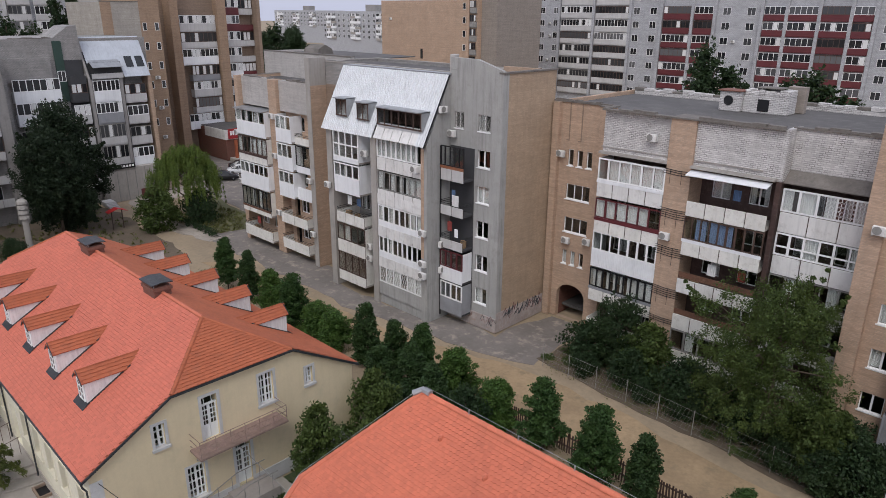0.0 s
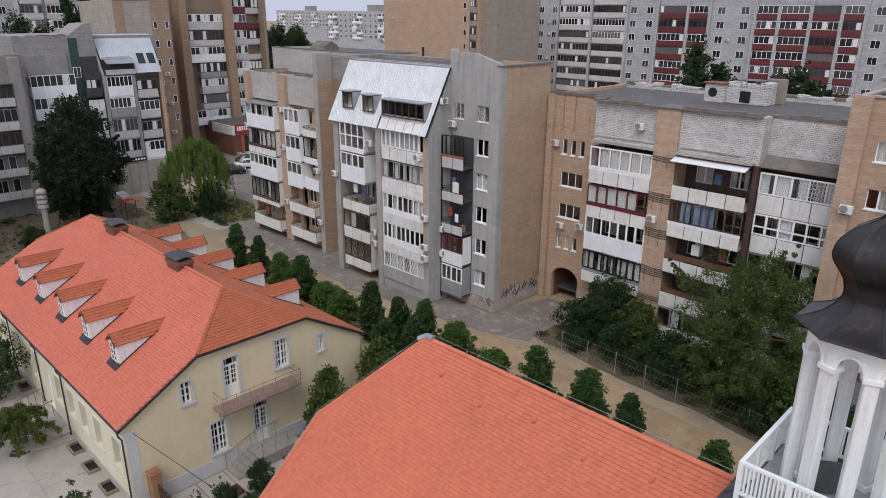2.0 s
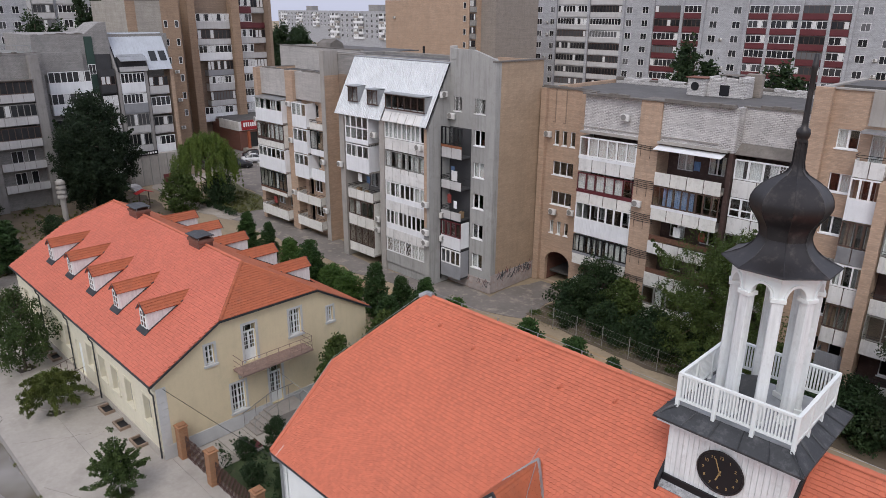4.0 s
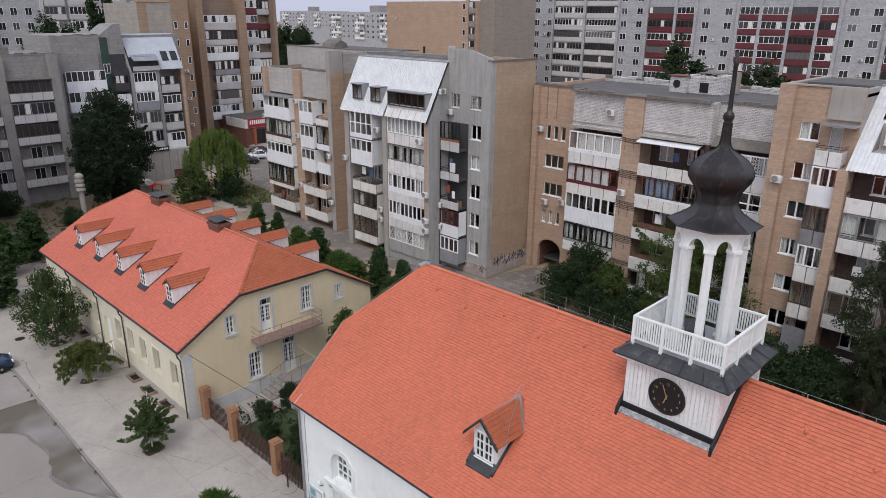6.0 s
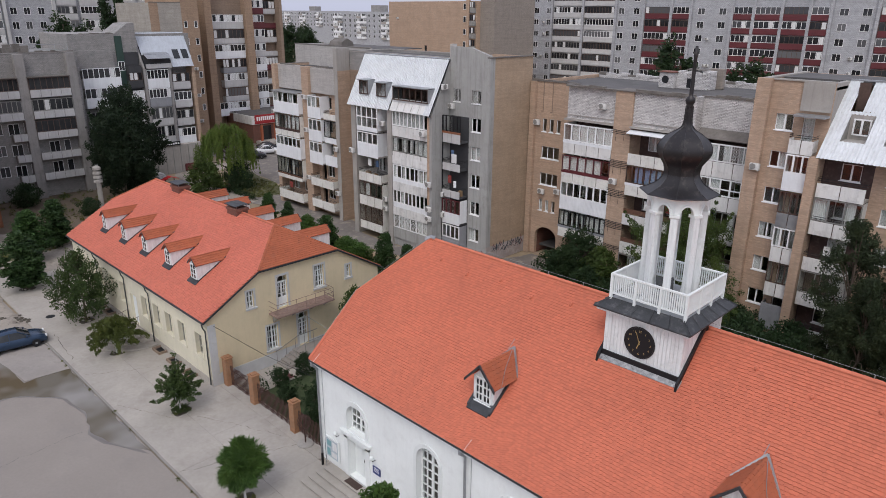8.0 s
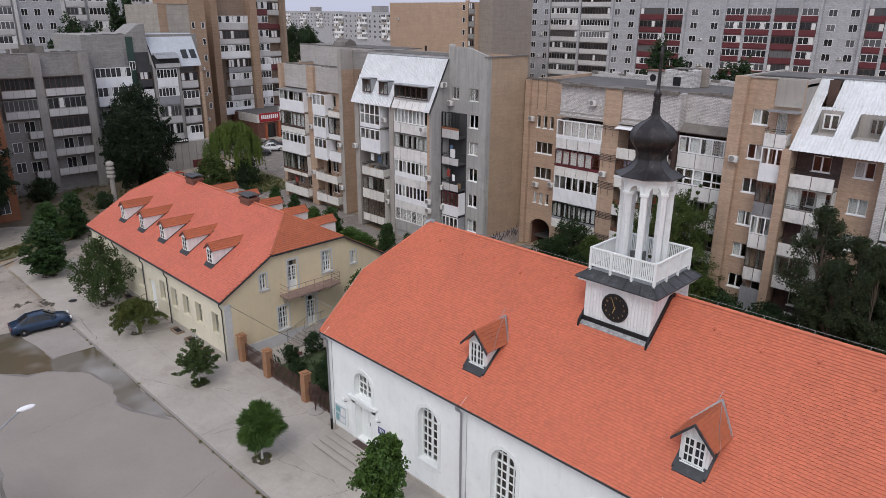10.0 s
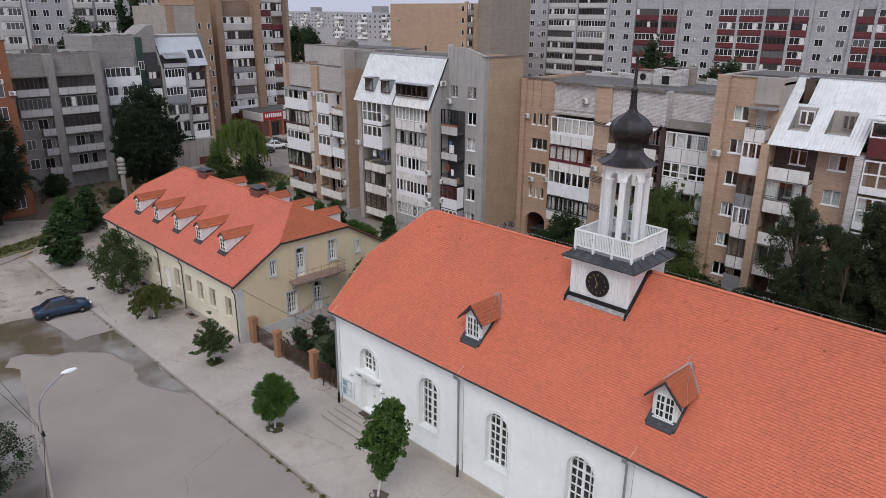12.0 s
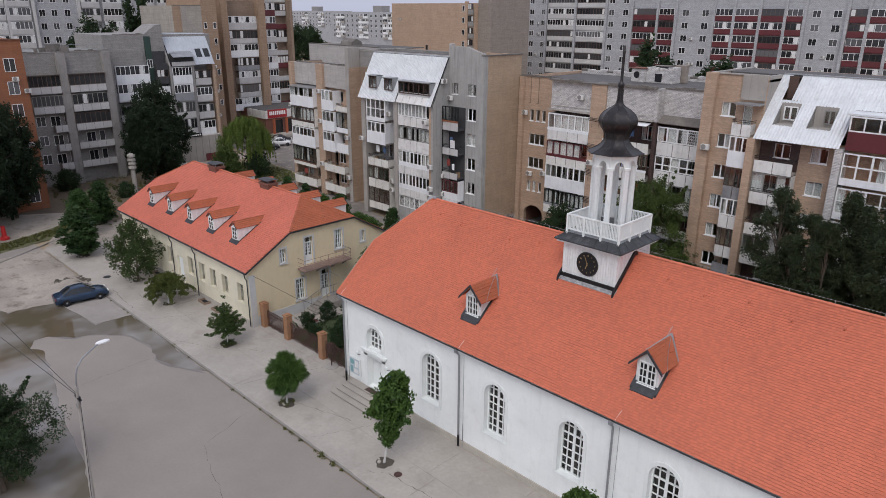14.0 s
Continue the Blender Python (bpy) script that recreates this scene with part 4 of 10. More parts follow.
for face in range(4):
    bmb = bmesh.new()
    n = 22
    for i in range(n):
        a = -hw + 2 * hw * i / n
        add_box(bmb, a + 0.008, a + 2 * hw / n - 0.008, -hw - 0.022, -hw - 0.002, 10.3, 13.06)
    bmesh.ops.rotate(bmb, verts=bmb.verts[:], cent=(0, 0, 0), matrix=Matrix.Rotation(face * math.pi / 2, 3, "Z"))
    part("board", bmb, M_BOARD_WHITE, tower)
zf = roof_z(TY - hw) - 0.0
part("flashing", box((-hw - 0.12, hw + 0.12, -hw - 0.1, -hw - 0.03, zf - 0.12, zf + 0.22)), M_BLACK, tower, "black base flashing")
part("flashing", prism([(-hw - 0.27, roof_z(TY - hw - 0.27) + 0.075), (-hw - 0.27, roof_z(TY - hw - 0.27) + 0.09), (-hw, zf + 0.1), (-hw, zf + 0.075)], "x", -hw - 0.15, hw + 0.15), M_LEAD, tower, "patched silver flashing")
for s in (-1, 1):
    part("flashing", prism([(-hw - 0.35, roof_z(TY - hw - 0.35) + 0.03), (-hw - 0.3, roof_z(TY - hw - 0.3) + 0.3), (0, RIDGE_Z + 0.26), (hw, zf + 0.26), (hw, zf + 0.02), (0, RIDGE_Z + 0.02)], "x", *sorted((s * (hw + 0.024), s * (hw + 0.12)))), M_BLACK, tower)
# skirt roof
sk = bmesh.new()
o, i_, zo, zi = 2.08, 1.58, 13.16, 13.48
lo = [sk.verts.new((o * a, o * b, zo)) for a, b in ((-1, -1), (1, -1), (1, 1), (-1, 1))]
lo2 = [sk.verts.new((o * a, o * b, zo - 0.06)) for a, b in ((-1, -1), (1, -1), (1, 1), (-1, 1))]
hi = [sk.verts.new((i_ * a, i_ * b, zi)) for a, b in ((-1, -1), (1, -1), (1, 1), (-1, 1))]
for k in range(4):
    sk.faces.new((lo[k], lo[(k + 1) % 4], hi[(k + 1) % 4], hi[k]))
    sk.faces.new((lo2[k], lo2[(k + 1) % 4], lo[(k + 1) % 4], lo[k]))
sk.faces.new(hi)
sk.faces.new(lo2[::-1])
bmesh.ops.recalc_face_normals(sk, faces=sk.faces[:])
part("skirt_roof", sk, M_SKIRT, tower, "black sheet skirt roof")
seam = bmesh.new()
for face in range(4):
    r = Matrix.Rotation(face * math.pi / 2, 3, "Z")
    for k in range(6):
        u = -1.65 + 0.66 * k
        add_tube(seam, [r @ Vector((u * 1.22, -o, zo + 0.015)), r @ Vector((u, -i_, zi + 0.015))], 0.02, 4)
part("seam", seam, M_SLATE, tower)
part("soffit", box((-hw - 0.3, hw + 0.3, -hw - 0.3, hw + 0.3, 12.98, 13.07)), M_BOARD_WHITE, tower)
part("deck", box((-1.58, 1.58, -1.56, 1.56, 13.4, 13.5)), M_ZINC, tower, "grey sheet platform floor")
# railing: corner and middle posts, rails, balusters
rw = 1.6
for face in range(4):
    r4 = Matrix.Rotation(face * math.pi / 2, 4, "Z")
    rail = part("railing", box((-rw - 0.05, rw - 0.052, -rw - 0.05, -rw + 0.05, 14.46, 14.53), (-rw - 0.035, rw - 0.037, -rw - 0.035, -rw + 0.035, 13.66, 13.73)), M_TRIM_WHITE, tower, "white wooden railing")
    rail.matrix_basis = r4
    bal = bmesh.new()
    for k in range(36):
        u = -rw + 2 * rw * (k + 0.5) / 36
        add_box(bal, u - 0.022, u + 0.022, -rw - 0.02, -rw + 0.02, 13.73, 14.46)
    part("baluster", bal, M_TRIM_WHITE, rail)
    for k in range(3):
        u = -rw + 2 * rw * k / 3
        part("post", box((u - 0.055, u + 0.055, -rw - 0.055, -rw + 0.055, 13.38, 14.47), bevel=0.008), M_TRIM_WHITE, rail)
# lantern: eight square columns, arches, cornice
LR = 1.02
for k in range(8):
    a = math.pi / 8 + k * math.pi / 4
    m = Matrix.Translation((LR * math.cos(a), LR * math.sin(a), 0)) @ Matrix.Rotation(a, 4, "Z")
    c = part("column", box((-0.13, 0.13, -0.145, 0.145, 13.5, 17.23), bevel=0.02), M_BOARD_WHITE, tower, "white timber column")
    c.matrix_basis = m
    part("capital", box((-0.175, 0.175, -0.195, 0.195, 17.13, 17.25), (-0.175, 0.175, -0.195, 0.195, 13.5, 13.66), bevel=0.012), M_TRIM_WHITE, c)
side_len = 2 * LR * math.sin(math.pi / 8)
for k in range(8):
    a = k * math.pi / 4
    ap = LR * math.cos(math.pi / 8)
    bma = bmesh.new()
    w = side_len - 0.28
    pts = arch_points(0, w, 17.23, 17.57, 8)
    for y0 in (-0.13, 0.13):
        for p, q in zip(pts, pts[1:]):
            bma.faces.new([bma.verts.new((c[0], y0, c[1])) for c in (p, q, (q[0], 17.75), (p[0], 17.75))])
        for sgn in (-1, 1):
            bma.faces.new([bma.verts.new((x, y0, z)) for x, z in ((sgn * w / 2, 17.23), (sgn * (side_len / 2 + 0.07), 17.23), (sgn * (side_len / 2 + 0.07), 17.75), (sgn * w / 2, 17.75))])
    for p, q in zip(pts, pts[1:]):
        bma.faces.new([bma.verts.new(c) for c in ((p[0], -0.13, p[1]), (q[0], -0.13, q[1]), (q[0], 0.13, q[1]), (p[0], 0.13, p[1]))])
    bmesh.ops.remove_doubles(bma, verts=bma.verts[:], dist=0.001)
    bmesh.ops.recalc_face_normals(bma, faces=bma.faces[:])
    ob = part("arch", bma, M_TRIM_WHITE, tower)
    ob.matrix_basis = Matrix.Rotation(a + math.pi / 2, 4, "Z") @ Matrix.Translation((0, -ap, 0))
    band = part("arch_moulding", arch_band(0, w, 17.23, 17.23, 17.57, 0.07, -0.17, -0.13, foot=False), M_TRIM_WHITE, tower)
    band.matrix_basis = ob.matrix_basis.copy()
part("cornice", lathe([(1.1, 17.67), (1.2, 17.71), (1.2, 17.79), (1.3, 17.85), (1.3, 17.93), (1.1, 17.95)], 8, turn=math.pi / 8), M_TRIM_WHITE, tower)
skirt_profile = [(1.46, 17.89), (1.5, 17.919), (1.24, 18.028), (0.98, 18.166), (0.8, 18.325), (0.69, 18.484), (0.65, 18.6)]
dome_profile = [(0.645, 18.59), (0.65, 18.75), (0.69, 18.93), (0.78, 19.08), (0.9, 19.24), (0.98, 19.39), (1.0, 19.52), (0.98, 19.65), (0.91, 19.81), (0.76, 19.99), (0.54, 20.15), (0.3, 20.29), (0.18, 20.43), (0.14, 20.63), (0.13, 21.15)]


def fine_profile(profile, n=3):
    """The same profile with points between, on a smooth curve."""
    pts = [profile[0], *profile, profile[-1]]
    out = []
    for p0, p1, p2, p3 in zip(pts, pts[1:], pts[2:], pts[3:]):
        for k in range(n):
            t = k / n
            out.append(tuple(0.5 * (2 * b + (c - a) * t + (2 * a - 5 * b + 4 * c - d) * t * t + (3 * b - a - 3 * c + d) * t ** 3) for a, b, c, d in zip(p0, p1, p2, p3)))
    return out + [profile[-1]]


def gored(name, profile, label):
    """A sheet metal body of eight flat gores, smooth along each gore, with a crease between them."""
    me = mesh_of(name, lathe(fine_profile(profile), 8, turn=math.pi / 8))
    me.materials.append(M_DOME)
    for p in me.polygons:
        p.use_smooth = len(p.vertices) == 4
    for ed in me.edges:
        a, b = (me.vertices[i].co for i in ed.vertices)
        if abs(a.z - b.z) > 1e-4:
            ed.use_edge_sharp = True
    return part(name, me, M_DOME, tower, label)


gored("dome_skirt", skirt_profile, "eight-sided flared dome skirt")
gored("dome", dome_profile, "dark brown sheet metal onion dome")
ribs = bmesh.new()
for k in range(8):
    a = math.pi / 8 + k * math.pi / 4
    add_tube(ribs, [((r + 0.004) * math.cos(a), (r + 0.004) * math.sin(a), z) for r, z in skirt_profile[1:] + dome_profile[1:]], 0.014, 4)
part("dome_rib", ribs, M_DOME, tower)
part("finial", lathe([(0.12, 21.09), (0.15, 21.14), (0.12, 21.19), (0.155, 21.25), (0.18, 21.35), (0.155, 21.45), (0.09, 21.5), (0.08, 21.59), (0.07, 22.29), (0.065, 22.87), (0.08, 22.91), (0.08, 22.99), (0.05, 23.29)], 10), M_DOME, tower, smooth=True)
hatch = part("hatch_lid", box((-0.35, 0.35, -0.03, 0.03, 0, 0.75), bevel=0.01), M_SLATE, tower, "dark hatch lid propped open on the platform")
hatch.matrix_basis = Matrix.Translation((-0.15, 0.1, 13.5)) @ Matrix.Rotation(radians(35), 4, "Z") @ Matrix.Rotation(radians(-28), 4, "X")
# clock on the south face
clock = part("clock_face", lathe([(0.56, 0.0), (0.63, 0.02), (0.63, 0.05), (0.58, 0.06), (0.0005, 0.06)], 32), M_BLACK, tower, "round black clock face with gilt numerals")
clock.matrix_basis = Matrix.Translation((-0.06, -hw - 0.024, 12.02)) @ Matrix.Rotation(math.pi / 2, 4, "X")
part("clock_rim", tube([(0.65 * math.cos(2 * math.pi * k / 40), 0.65 * math.sin(2 * math.pi * k / 40), 0.05) for k in range(41)], 0.03, 6), M_DOME, clock)
for h in range(12):
    cu = bpy.data.curves.new("numeral", "FONT")
    cu.body = str(h if h else 12)
    cu.size, cu.extrude, cu.align_x, cu.align_y = 0.13, 0.004, "CENTER", "CENTER"
    cu.materials.append(M_GOLD)
    tx = new("numeral", cu)
    tx.parent = clock
    a = math.pi / 2 - h * math.pi / 6
    tx.matrix_basis = Matrix.Translation((0.48 * math.cos(a), 0.48 * math.sin(a), 0.066))
for ang, ln, wd in ((-22, 0.44, 0.014), (198, 0.28, 0.02)):
    hnd = part("clock_pointer", box((-wd, wd, -0.08, ln, 0.072, 0.08)), M_GOLD, clock, "gilt clock pointer")
    hnd.matrix_basis = Matrix.Rotation(radians(-ang), 4, "Z")

# ---------------------------------------------------------------- the yellow house
YH_X0, YH_X1, YH_Y0, YH_Y1 = -54.45, -28.8, 7.06, 21.75
YE_Y, YE_Z, YR_Y, YR_Z = 6.75, 5.03, 14.4, 9.44
YSL = (YR_Z - YE_Z) / (YR_Y - YE_Y)


def yroof_z(y):
    return YE_Z + YSL * ((y if y < YR_Y else 2 * YR_Y - y) - YE_Y)


yhouse = thing("yellow_house", "long pale yellow plastered house with an orange clay tile roof", "house")


def folds(u0, u1, y, z0, z1):
    """A hanging curtain with soft folds."""
    bm = bmesh.new()
    n = max(4, int((u1 - u0) / 0.06))
    rows = [[bm.verts.new((u0 + (u1 - u0) * i / n, y + (0.025 if i % 2 else -0.025), z)) for i in range(n + 1)] for z in (z0, z1)]
    for i in range(n):
        bm.faces.new((rows[0][i], rows[0][i + 1], rows[1][i + 1], rows[1][i]))
    return bm


def small_window(parent, cx, cz, w, h, plane, cols, rows, axis="x", depth=0.12, material=None, curtain=None, name="window", double=True):
    """A framed, many-paned window set back in its opening. plane: the outer wall face; axis x: a wall along x facing -y, axis y: a wall along y facing +x."""
    material = material or M_TRIM_WHITE
    s = 1 if axis == "x" else -1

    def bx(bm, ua, ub, da, db, za, zb):
        da, db = sorted((plane + s * da, plane + s * db))
        if axis == "x":
            add_box(bm, ua, ub, da, db, za, zb)
        else:
            add_box(bm, da, db, ua, ub, za, zb)
    a, b, c, d = cx - w / 2, cx + w / 2, cz - h / 2, cz + h / 2
    y0, y1 = plane + s * depth, plane + s * (depth + 0.07)
    win = part(name, holed_wall(a, b, c, d, y0, y1, lattice_holes(a, b, c, d, cols, rows, 0.06, 0.028, mid=0.055 if double else None), axis=axis), material, parent)
    g = bmesh.new()
    bx(g, a + 0.02, b - 0.02, depth + 0.03, depth + 0.036, c + 0.02, d - 0.02)
    part("pane", g, M_GLASS, win).visible_shadow = False
    if curtain:
        hang = (cx * 7.31 + cz * 3.17) % 1.0
        spans = ((a + 0.05, b - 0.05),) if hang < 0.3 else ((a + 0.05, a + w * 0.3), (b - w * 0.3, b - 0.05)) if hang < 0.6 else ((a + 0.05, a + w * 0.55),) if hang < 0.8 else ((a + w * 0.5, b - 0.05),)
        for ua, ub in spans:
            part("curtain", folds(ua, ub, plane + depth + 0.17, c + 0.05, d - 0.05), curtain, win)
    return win


M_FRAME_OLD = surface("dull_cream_window_paint", (0.42, 0.4, 0.34), 0.7, var=0.15, big=2, bump=0.1)
# south wall with nine openings and a door
YW = [-30.25, -32.85, -34.95, -37.0, -39.15]
s_open = [(x - 0.5, x + 0.5, 1.9, 3.6) for x in YW]
s_open += [(x - 0.5, x + 0.5, 1.9, 3.6) for x in (-43.4, -45.6, -47.9, -50.2, -52.4)]
ydoor = (-41.9, -40.7, 0.6, 3.1)
part("wall", holed_wall(YH_X0, YH_X1 - 0.004, 0, 5.0, YH_Y0, YH_Y0 + 0.5, s_open + [ydoor]), M_CREAM, yhouse, "cream plastered wall")
for a, b, c, d in s_open:
    small_window(yhouse, (a + b) / 2, (c + d) / 2, b - a, d - c, YH_Y0, 2, 3, material=M_FRAME_OLD, depth=0.26)
    part("window_surround", box((a - 0.13, a, YH_Y0 - 0.03, YH_Y0, c - 0.1, d + 0.13), (b, b + 0.13, YH_Y0 - 0.03, YH_Y0, c - 0.1, d + 0.13), (a, b, YH_Y0 - 0.03, YH_Y0, d, d + 0.13), (a - 0.16, b + 0.16, YH_Y0 - 0.09, YH_Y0 + 0.2, c - 0.1, c + 0.014)), M_CREAM, yhouse)
part("door", box((ydoor[0], -41.31, YH_Y0 + 0.2, YH_Y0 + 0.26, 0.6, 3.1), (-41.29, ydoor[1], YH_Y0 + 0.2, YH_Y0 + 0.26, 0.6, 3.1)), M_TRIM_WHITE, yhouse, "white double door")
part("plinth", box((YH_X0, YH_X1, YH_Y0 - 0.05, YH_Y0, 0, 0.6)), M_STONE, yhouse)
part("cornice", box((YH_X0, YH_X1, YH_Y0 - 0.14, YH_Y0, 4.55, 4.75), (YH_X0, YH_X1, YH_Y0 - 0.22, YH_Y0, 4.75, 4.92)), M_CREAM, yhouse)

# east gable wall
KNEE_S, KNEE_N = 11.08, 2 * YR_Y - 11.08
e_open = {"w1": (10.12, 10.64, 4.92, 6.15), "door_up": (12.55, 13.35, 4.2, 6.62), "w2": (15.72, 16.55, 4.85, 6.6), "w3": (18.58, 19.02, 4.92, 5.95),
          "low": (11.45, 12.35, 1.2, 3.1), "door_low": (14.05, 14.9, 0.72, 3.3)}
eh = list(e_open.values())
wall_e = holed_wall(YH_Y0 + 0.006, YH_Y1, 0, 5.0, YH_X1, YH_X1 - 0.5, [h for h in eh if h[3] < 4.5] + [(h[0], h[1], h[2], 5.0) for h in eh if h[3] > 4.5], axis="y")
part("wall", wall_e, M_YELLOW, yhouse, "pale yellow plastered gable wall")
# upper part of the gable, cut in strips between its openings
gb = bmesh.new()


def gable_top(y):
    return min(yroof_z(y), yroof_z(KNEE_S)) - 0.12


cuts = sorted({YH_Y0, YH_Y1, KNEE_S, KNEE_N, YR_Y, *[h[0] for h in eh if h[3] > 4.5], *[h[1] for h in eh if h[3] > 4.5]})
for a, b in zip(cuts, cuts[1:]):
    z = 5.0
    for h in eh:
        if h[3] > 4.5 and h[0] <= (a + b) / 2 <= h[1]:
            z = h[3]
    if gable_top(a) > z or gable_top(b) > z:
        add_prism(gb, [(a, z), (b, z), (b, max(z, gable_top(b)) + 1e-3), (a, max(z, gable_top(a)) + 1e-3)], "x", YH_X1, YH_X1 - 0.5)
bmesh.ops.remove_doubles(gb, verts=gb.verts[:], dist=0.0005)
part("gable", gb, M_YELLOW, yhouse)
for key, cols, rows in (("w1", 2, 3), ("w2", 4, 4), ("w3", 2, 3), ("low", 4, 4)):
    a, b, c, d = e_open[key]
    small_window(yhouse, (a + b) / 2, (c + d) / 2, b - a, d - c, YH_X1, cols, rows, axis="y", depth=0.16)
    part("window_surround", box((YH_X1, YH_X1 + 0.03, a - 0.14, a, c - 0.1, d + 0.14), (YH_X1, YH_X1 + 0.03, b, b + 0.14, c - 0.1, d + 0.14), (YH_X1, YH_X1 + 0.03, a, b, d, d + 0.14), (YH_X1 - 0.15, YH_X1 + 0.1, a - 0.18, b + 0.18, c - 0.12, c + 0.014)), M_QUOIN, yhouse)
for key in ("door_up", "door_low"):
    a, b, c, d = e_open[key]
    m = (a + b) / 2
    dz = d - 0.55
    leafs = bmesh.new()
    for ua, ub in ((a, m - 0.008), (m + 0.008, b)):
        add_box(leafs, YH_X1 - 0.22, YH_X1 - 0.16, ua, ub, c, c + 0.75)
        for k in range(2):
            u = (ua, ub - 0.06)[k]
            add_box(leafs, YH_X1 - 0.22, YH_X1 - 0.16, u, u + 0.06, c + 0.75, dz)
        for k in range(5):
            z = c + 0.75 + (dz - c - 0.75) * k / 4
            add_box(leafs, YH_X1 - 0.215, YH_X1 - 0.165, ua, ub, z - 0.02, z + 0.02)
        add_box(leafs, YH_X1 - 0.21, YH_X1 - 0.17, (ua + ub) / 2 - 0.015, (ua + ub) / 2 + 0.015, c + 0.75, d)
    add_box(leafs, YH_X1 - 0.23, YH_X1 - 0.13, a, b, dz, dz + 0.09)
    add_box(leafs, YH_X1 - 0.22, YH_X1 - 0.16, a, b, d - 0.06, d)
    door = part("door", leafs, M_TRIM_WHITE, yhouse, "white glazed double door")
    part("pane", box((YH_X1 - 0.196, YH_X1 - 0.19, a + 0.02, b - 0.02, c + 0.75, d - 0.03)), M_GLASS, door).visible_shadow = False
    part("door_surround", box((YH_X1, YH_X1 + 0.03, a - 0.16, a, c, d + 0.16), (YH_X1, YH_X1 + 0.03, b, b + 0.16, c, d + 0.16), (YH_X1, YH_X1 + 0.03, a, b, d, d + 0.16)), M_QUOIN, yhouse)
part("plinth", box((YH_X1, YH_X1 + 0.05, YH_Y0, 14.05, 0, 0.92), (YH_X1, YH_X1 + 0.05, 14.9, YH_Y1, 0, 0.92)), M_QUOIN, yhouse, "pale grey rendered plinth")
for i in range(8):
    w = 0.56
    part("quoin", box((YH_X1, YH_X1 + 0.025, YH_Y0, YH_Y0 + w, 0.94 + i * 0.46, 1.39 + i * 0.46), bevel=0.006), M_QUOIN, yhouse)
part("wall", box((YH_X0, YH_X1 - 0.51, YH_Y1 - 0.5, YH_Y1, 0, 5.0)), M_YELLOW, yhouse)
part("wall", box((YH_X0, YH_X0 + 0.5, YH_Y0 + 0.51, YH_Y1 - 0.51, 0, 5.0)), M_CREAM, yhouse)
part("gable", prism([(YH_Y0, 5.0), (YH_Y1, 5.0), (KNEE_N, gable_top(KNEE_N)), (KNEE_S, gable_top(KNEE_S))], "x", YH_X0, YH_X0 + 0.4), M_CREAM, yhouse)
part("floor_slab", box((YH_X0 + 0.5, YH_X1 - 0.5, YH_Y0 + 0.5, YH_Y1 - 0.5, 0.3, 0.5), (YH_X0 + 0.5, YH_X1 - 0.5, YH_Y0 + 0.5, YH_Y1 - 0.5, 3.9, 4.1)), M_ROOM, yhouse)

# roof
YV0, YV1 = YH_X0 - 0.25, YH_X1 + 0.22
YHIP0, YHIP1 = -51.95, -31.65
KZ = yroof_z(KNEE_S)


def yroof_body(drop):
    bm = bmesh.new()

    def v(x, y, z):
        return bm.verts.new((x, y, z - drop))
    N_E = 2 * YR_Y - YE_Y
    rE, rW = v(YHIP1, YR_Y, YR_Z), v(YHIP0, YR_Y, YR_Z)
    kse, kne = v(YV1, KNEE_S, KZ), v(YV1, KNEE_N, KZ)
    ksw, knw = v(YV0, KNEE_S, KZ), v(YV0, KNEE_N, KZ)
    bm.faces.new((v(YV0, YE_Y, YE_Z), v(YV1, YE_Y, YE_Z), kse, rE, rW, ksw))
    bm.faces.new((v(YV1, N_E, YE_Z), v(YV0, N_E, YE_Z), knw, rW, rE, kne))
    bm.faces.new((kse, kne, rE))
    bm.faces.new((knw, ksw, rW))
    return bm


part("roof", yroof_body(0.03), M_ROOF_UNDER, yhouse, "orange clay tile roof with half hips")
part("roof_soffit", yroof_body(0.17), M_CREAM, yhouse)
for ya, yb in ((YE_Y, KNEE_S), (2 * YR_Y - YE_Y, KNEE_N)):
    part("verge_board", prism([(ya, YE_Z - 0.14), (ya, YE_Z - 0.01), (yb, KZ - 0.01), (yb, KZ - 0.14)], "x", YV1 - 0.02, YV1 + 0.03), M_SLATE, yhouse, "dark verge board")
part("verge_board", box((YV1 - 0.02, YV1 + 0.05, KNEE_S, KNEE_N, KZ - 0.15, KZ - 0.03)), M_SLATE, yhouse)
part("gutter", tube([(YV0, YE_Y - 0.03, YE_Z - 0.1), (YV1, YE_Y - 0.03, YE_Z - 0.1)], 0.07, 8), M_SLATE, yhouse)
part("gutter", tube([(YV0, 2 * YR_Y - YE_Y + 0.03, YE_Z - 0.1), (YV1, 2 * YR_Y - YE_Y + 0.03, YE_Z - 0.1)], 0.07, 8), M_SLATE, yhouse)
ridge_tiles(yhouse, (YHIP0, YR_Y, YR_Z + 0.02), (YHIP1, YR_Y, YR_Z + 0.02))
for kx, hx in ((YV1, YHIP1), (YV0, YHIP0)):
    for ky in (KNEE_S, KNEE_N):
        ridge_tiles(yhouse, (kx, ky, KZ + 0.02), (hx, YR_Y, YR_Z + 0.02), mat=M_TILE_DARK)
for x in (YH_X1 - 0.15, -37.95, -42.6, -48.6):
    part("downpipe", tube([(x, YE_Y, YE_Z - 0.1), (x, YH_Y0 - 0.24, YE_Z - 0.55), (x, YH_Y0 - 0.1, YE_Z - 0.8), (x, YH_Y0 - 0.1, 0.2)], 0.045, 8), M_SLATE, yhouse, "dark downpipe")


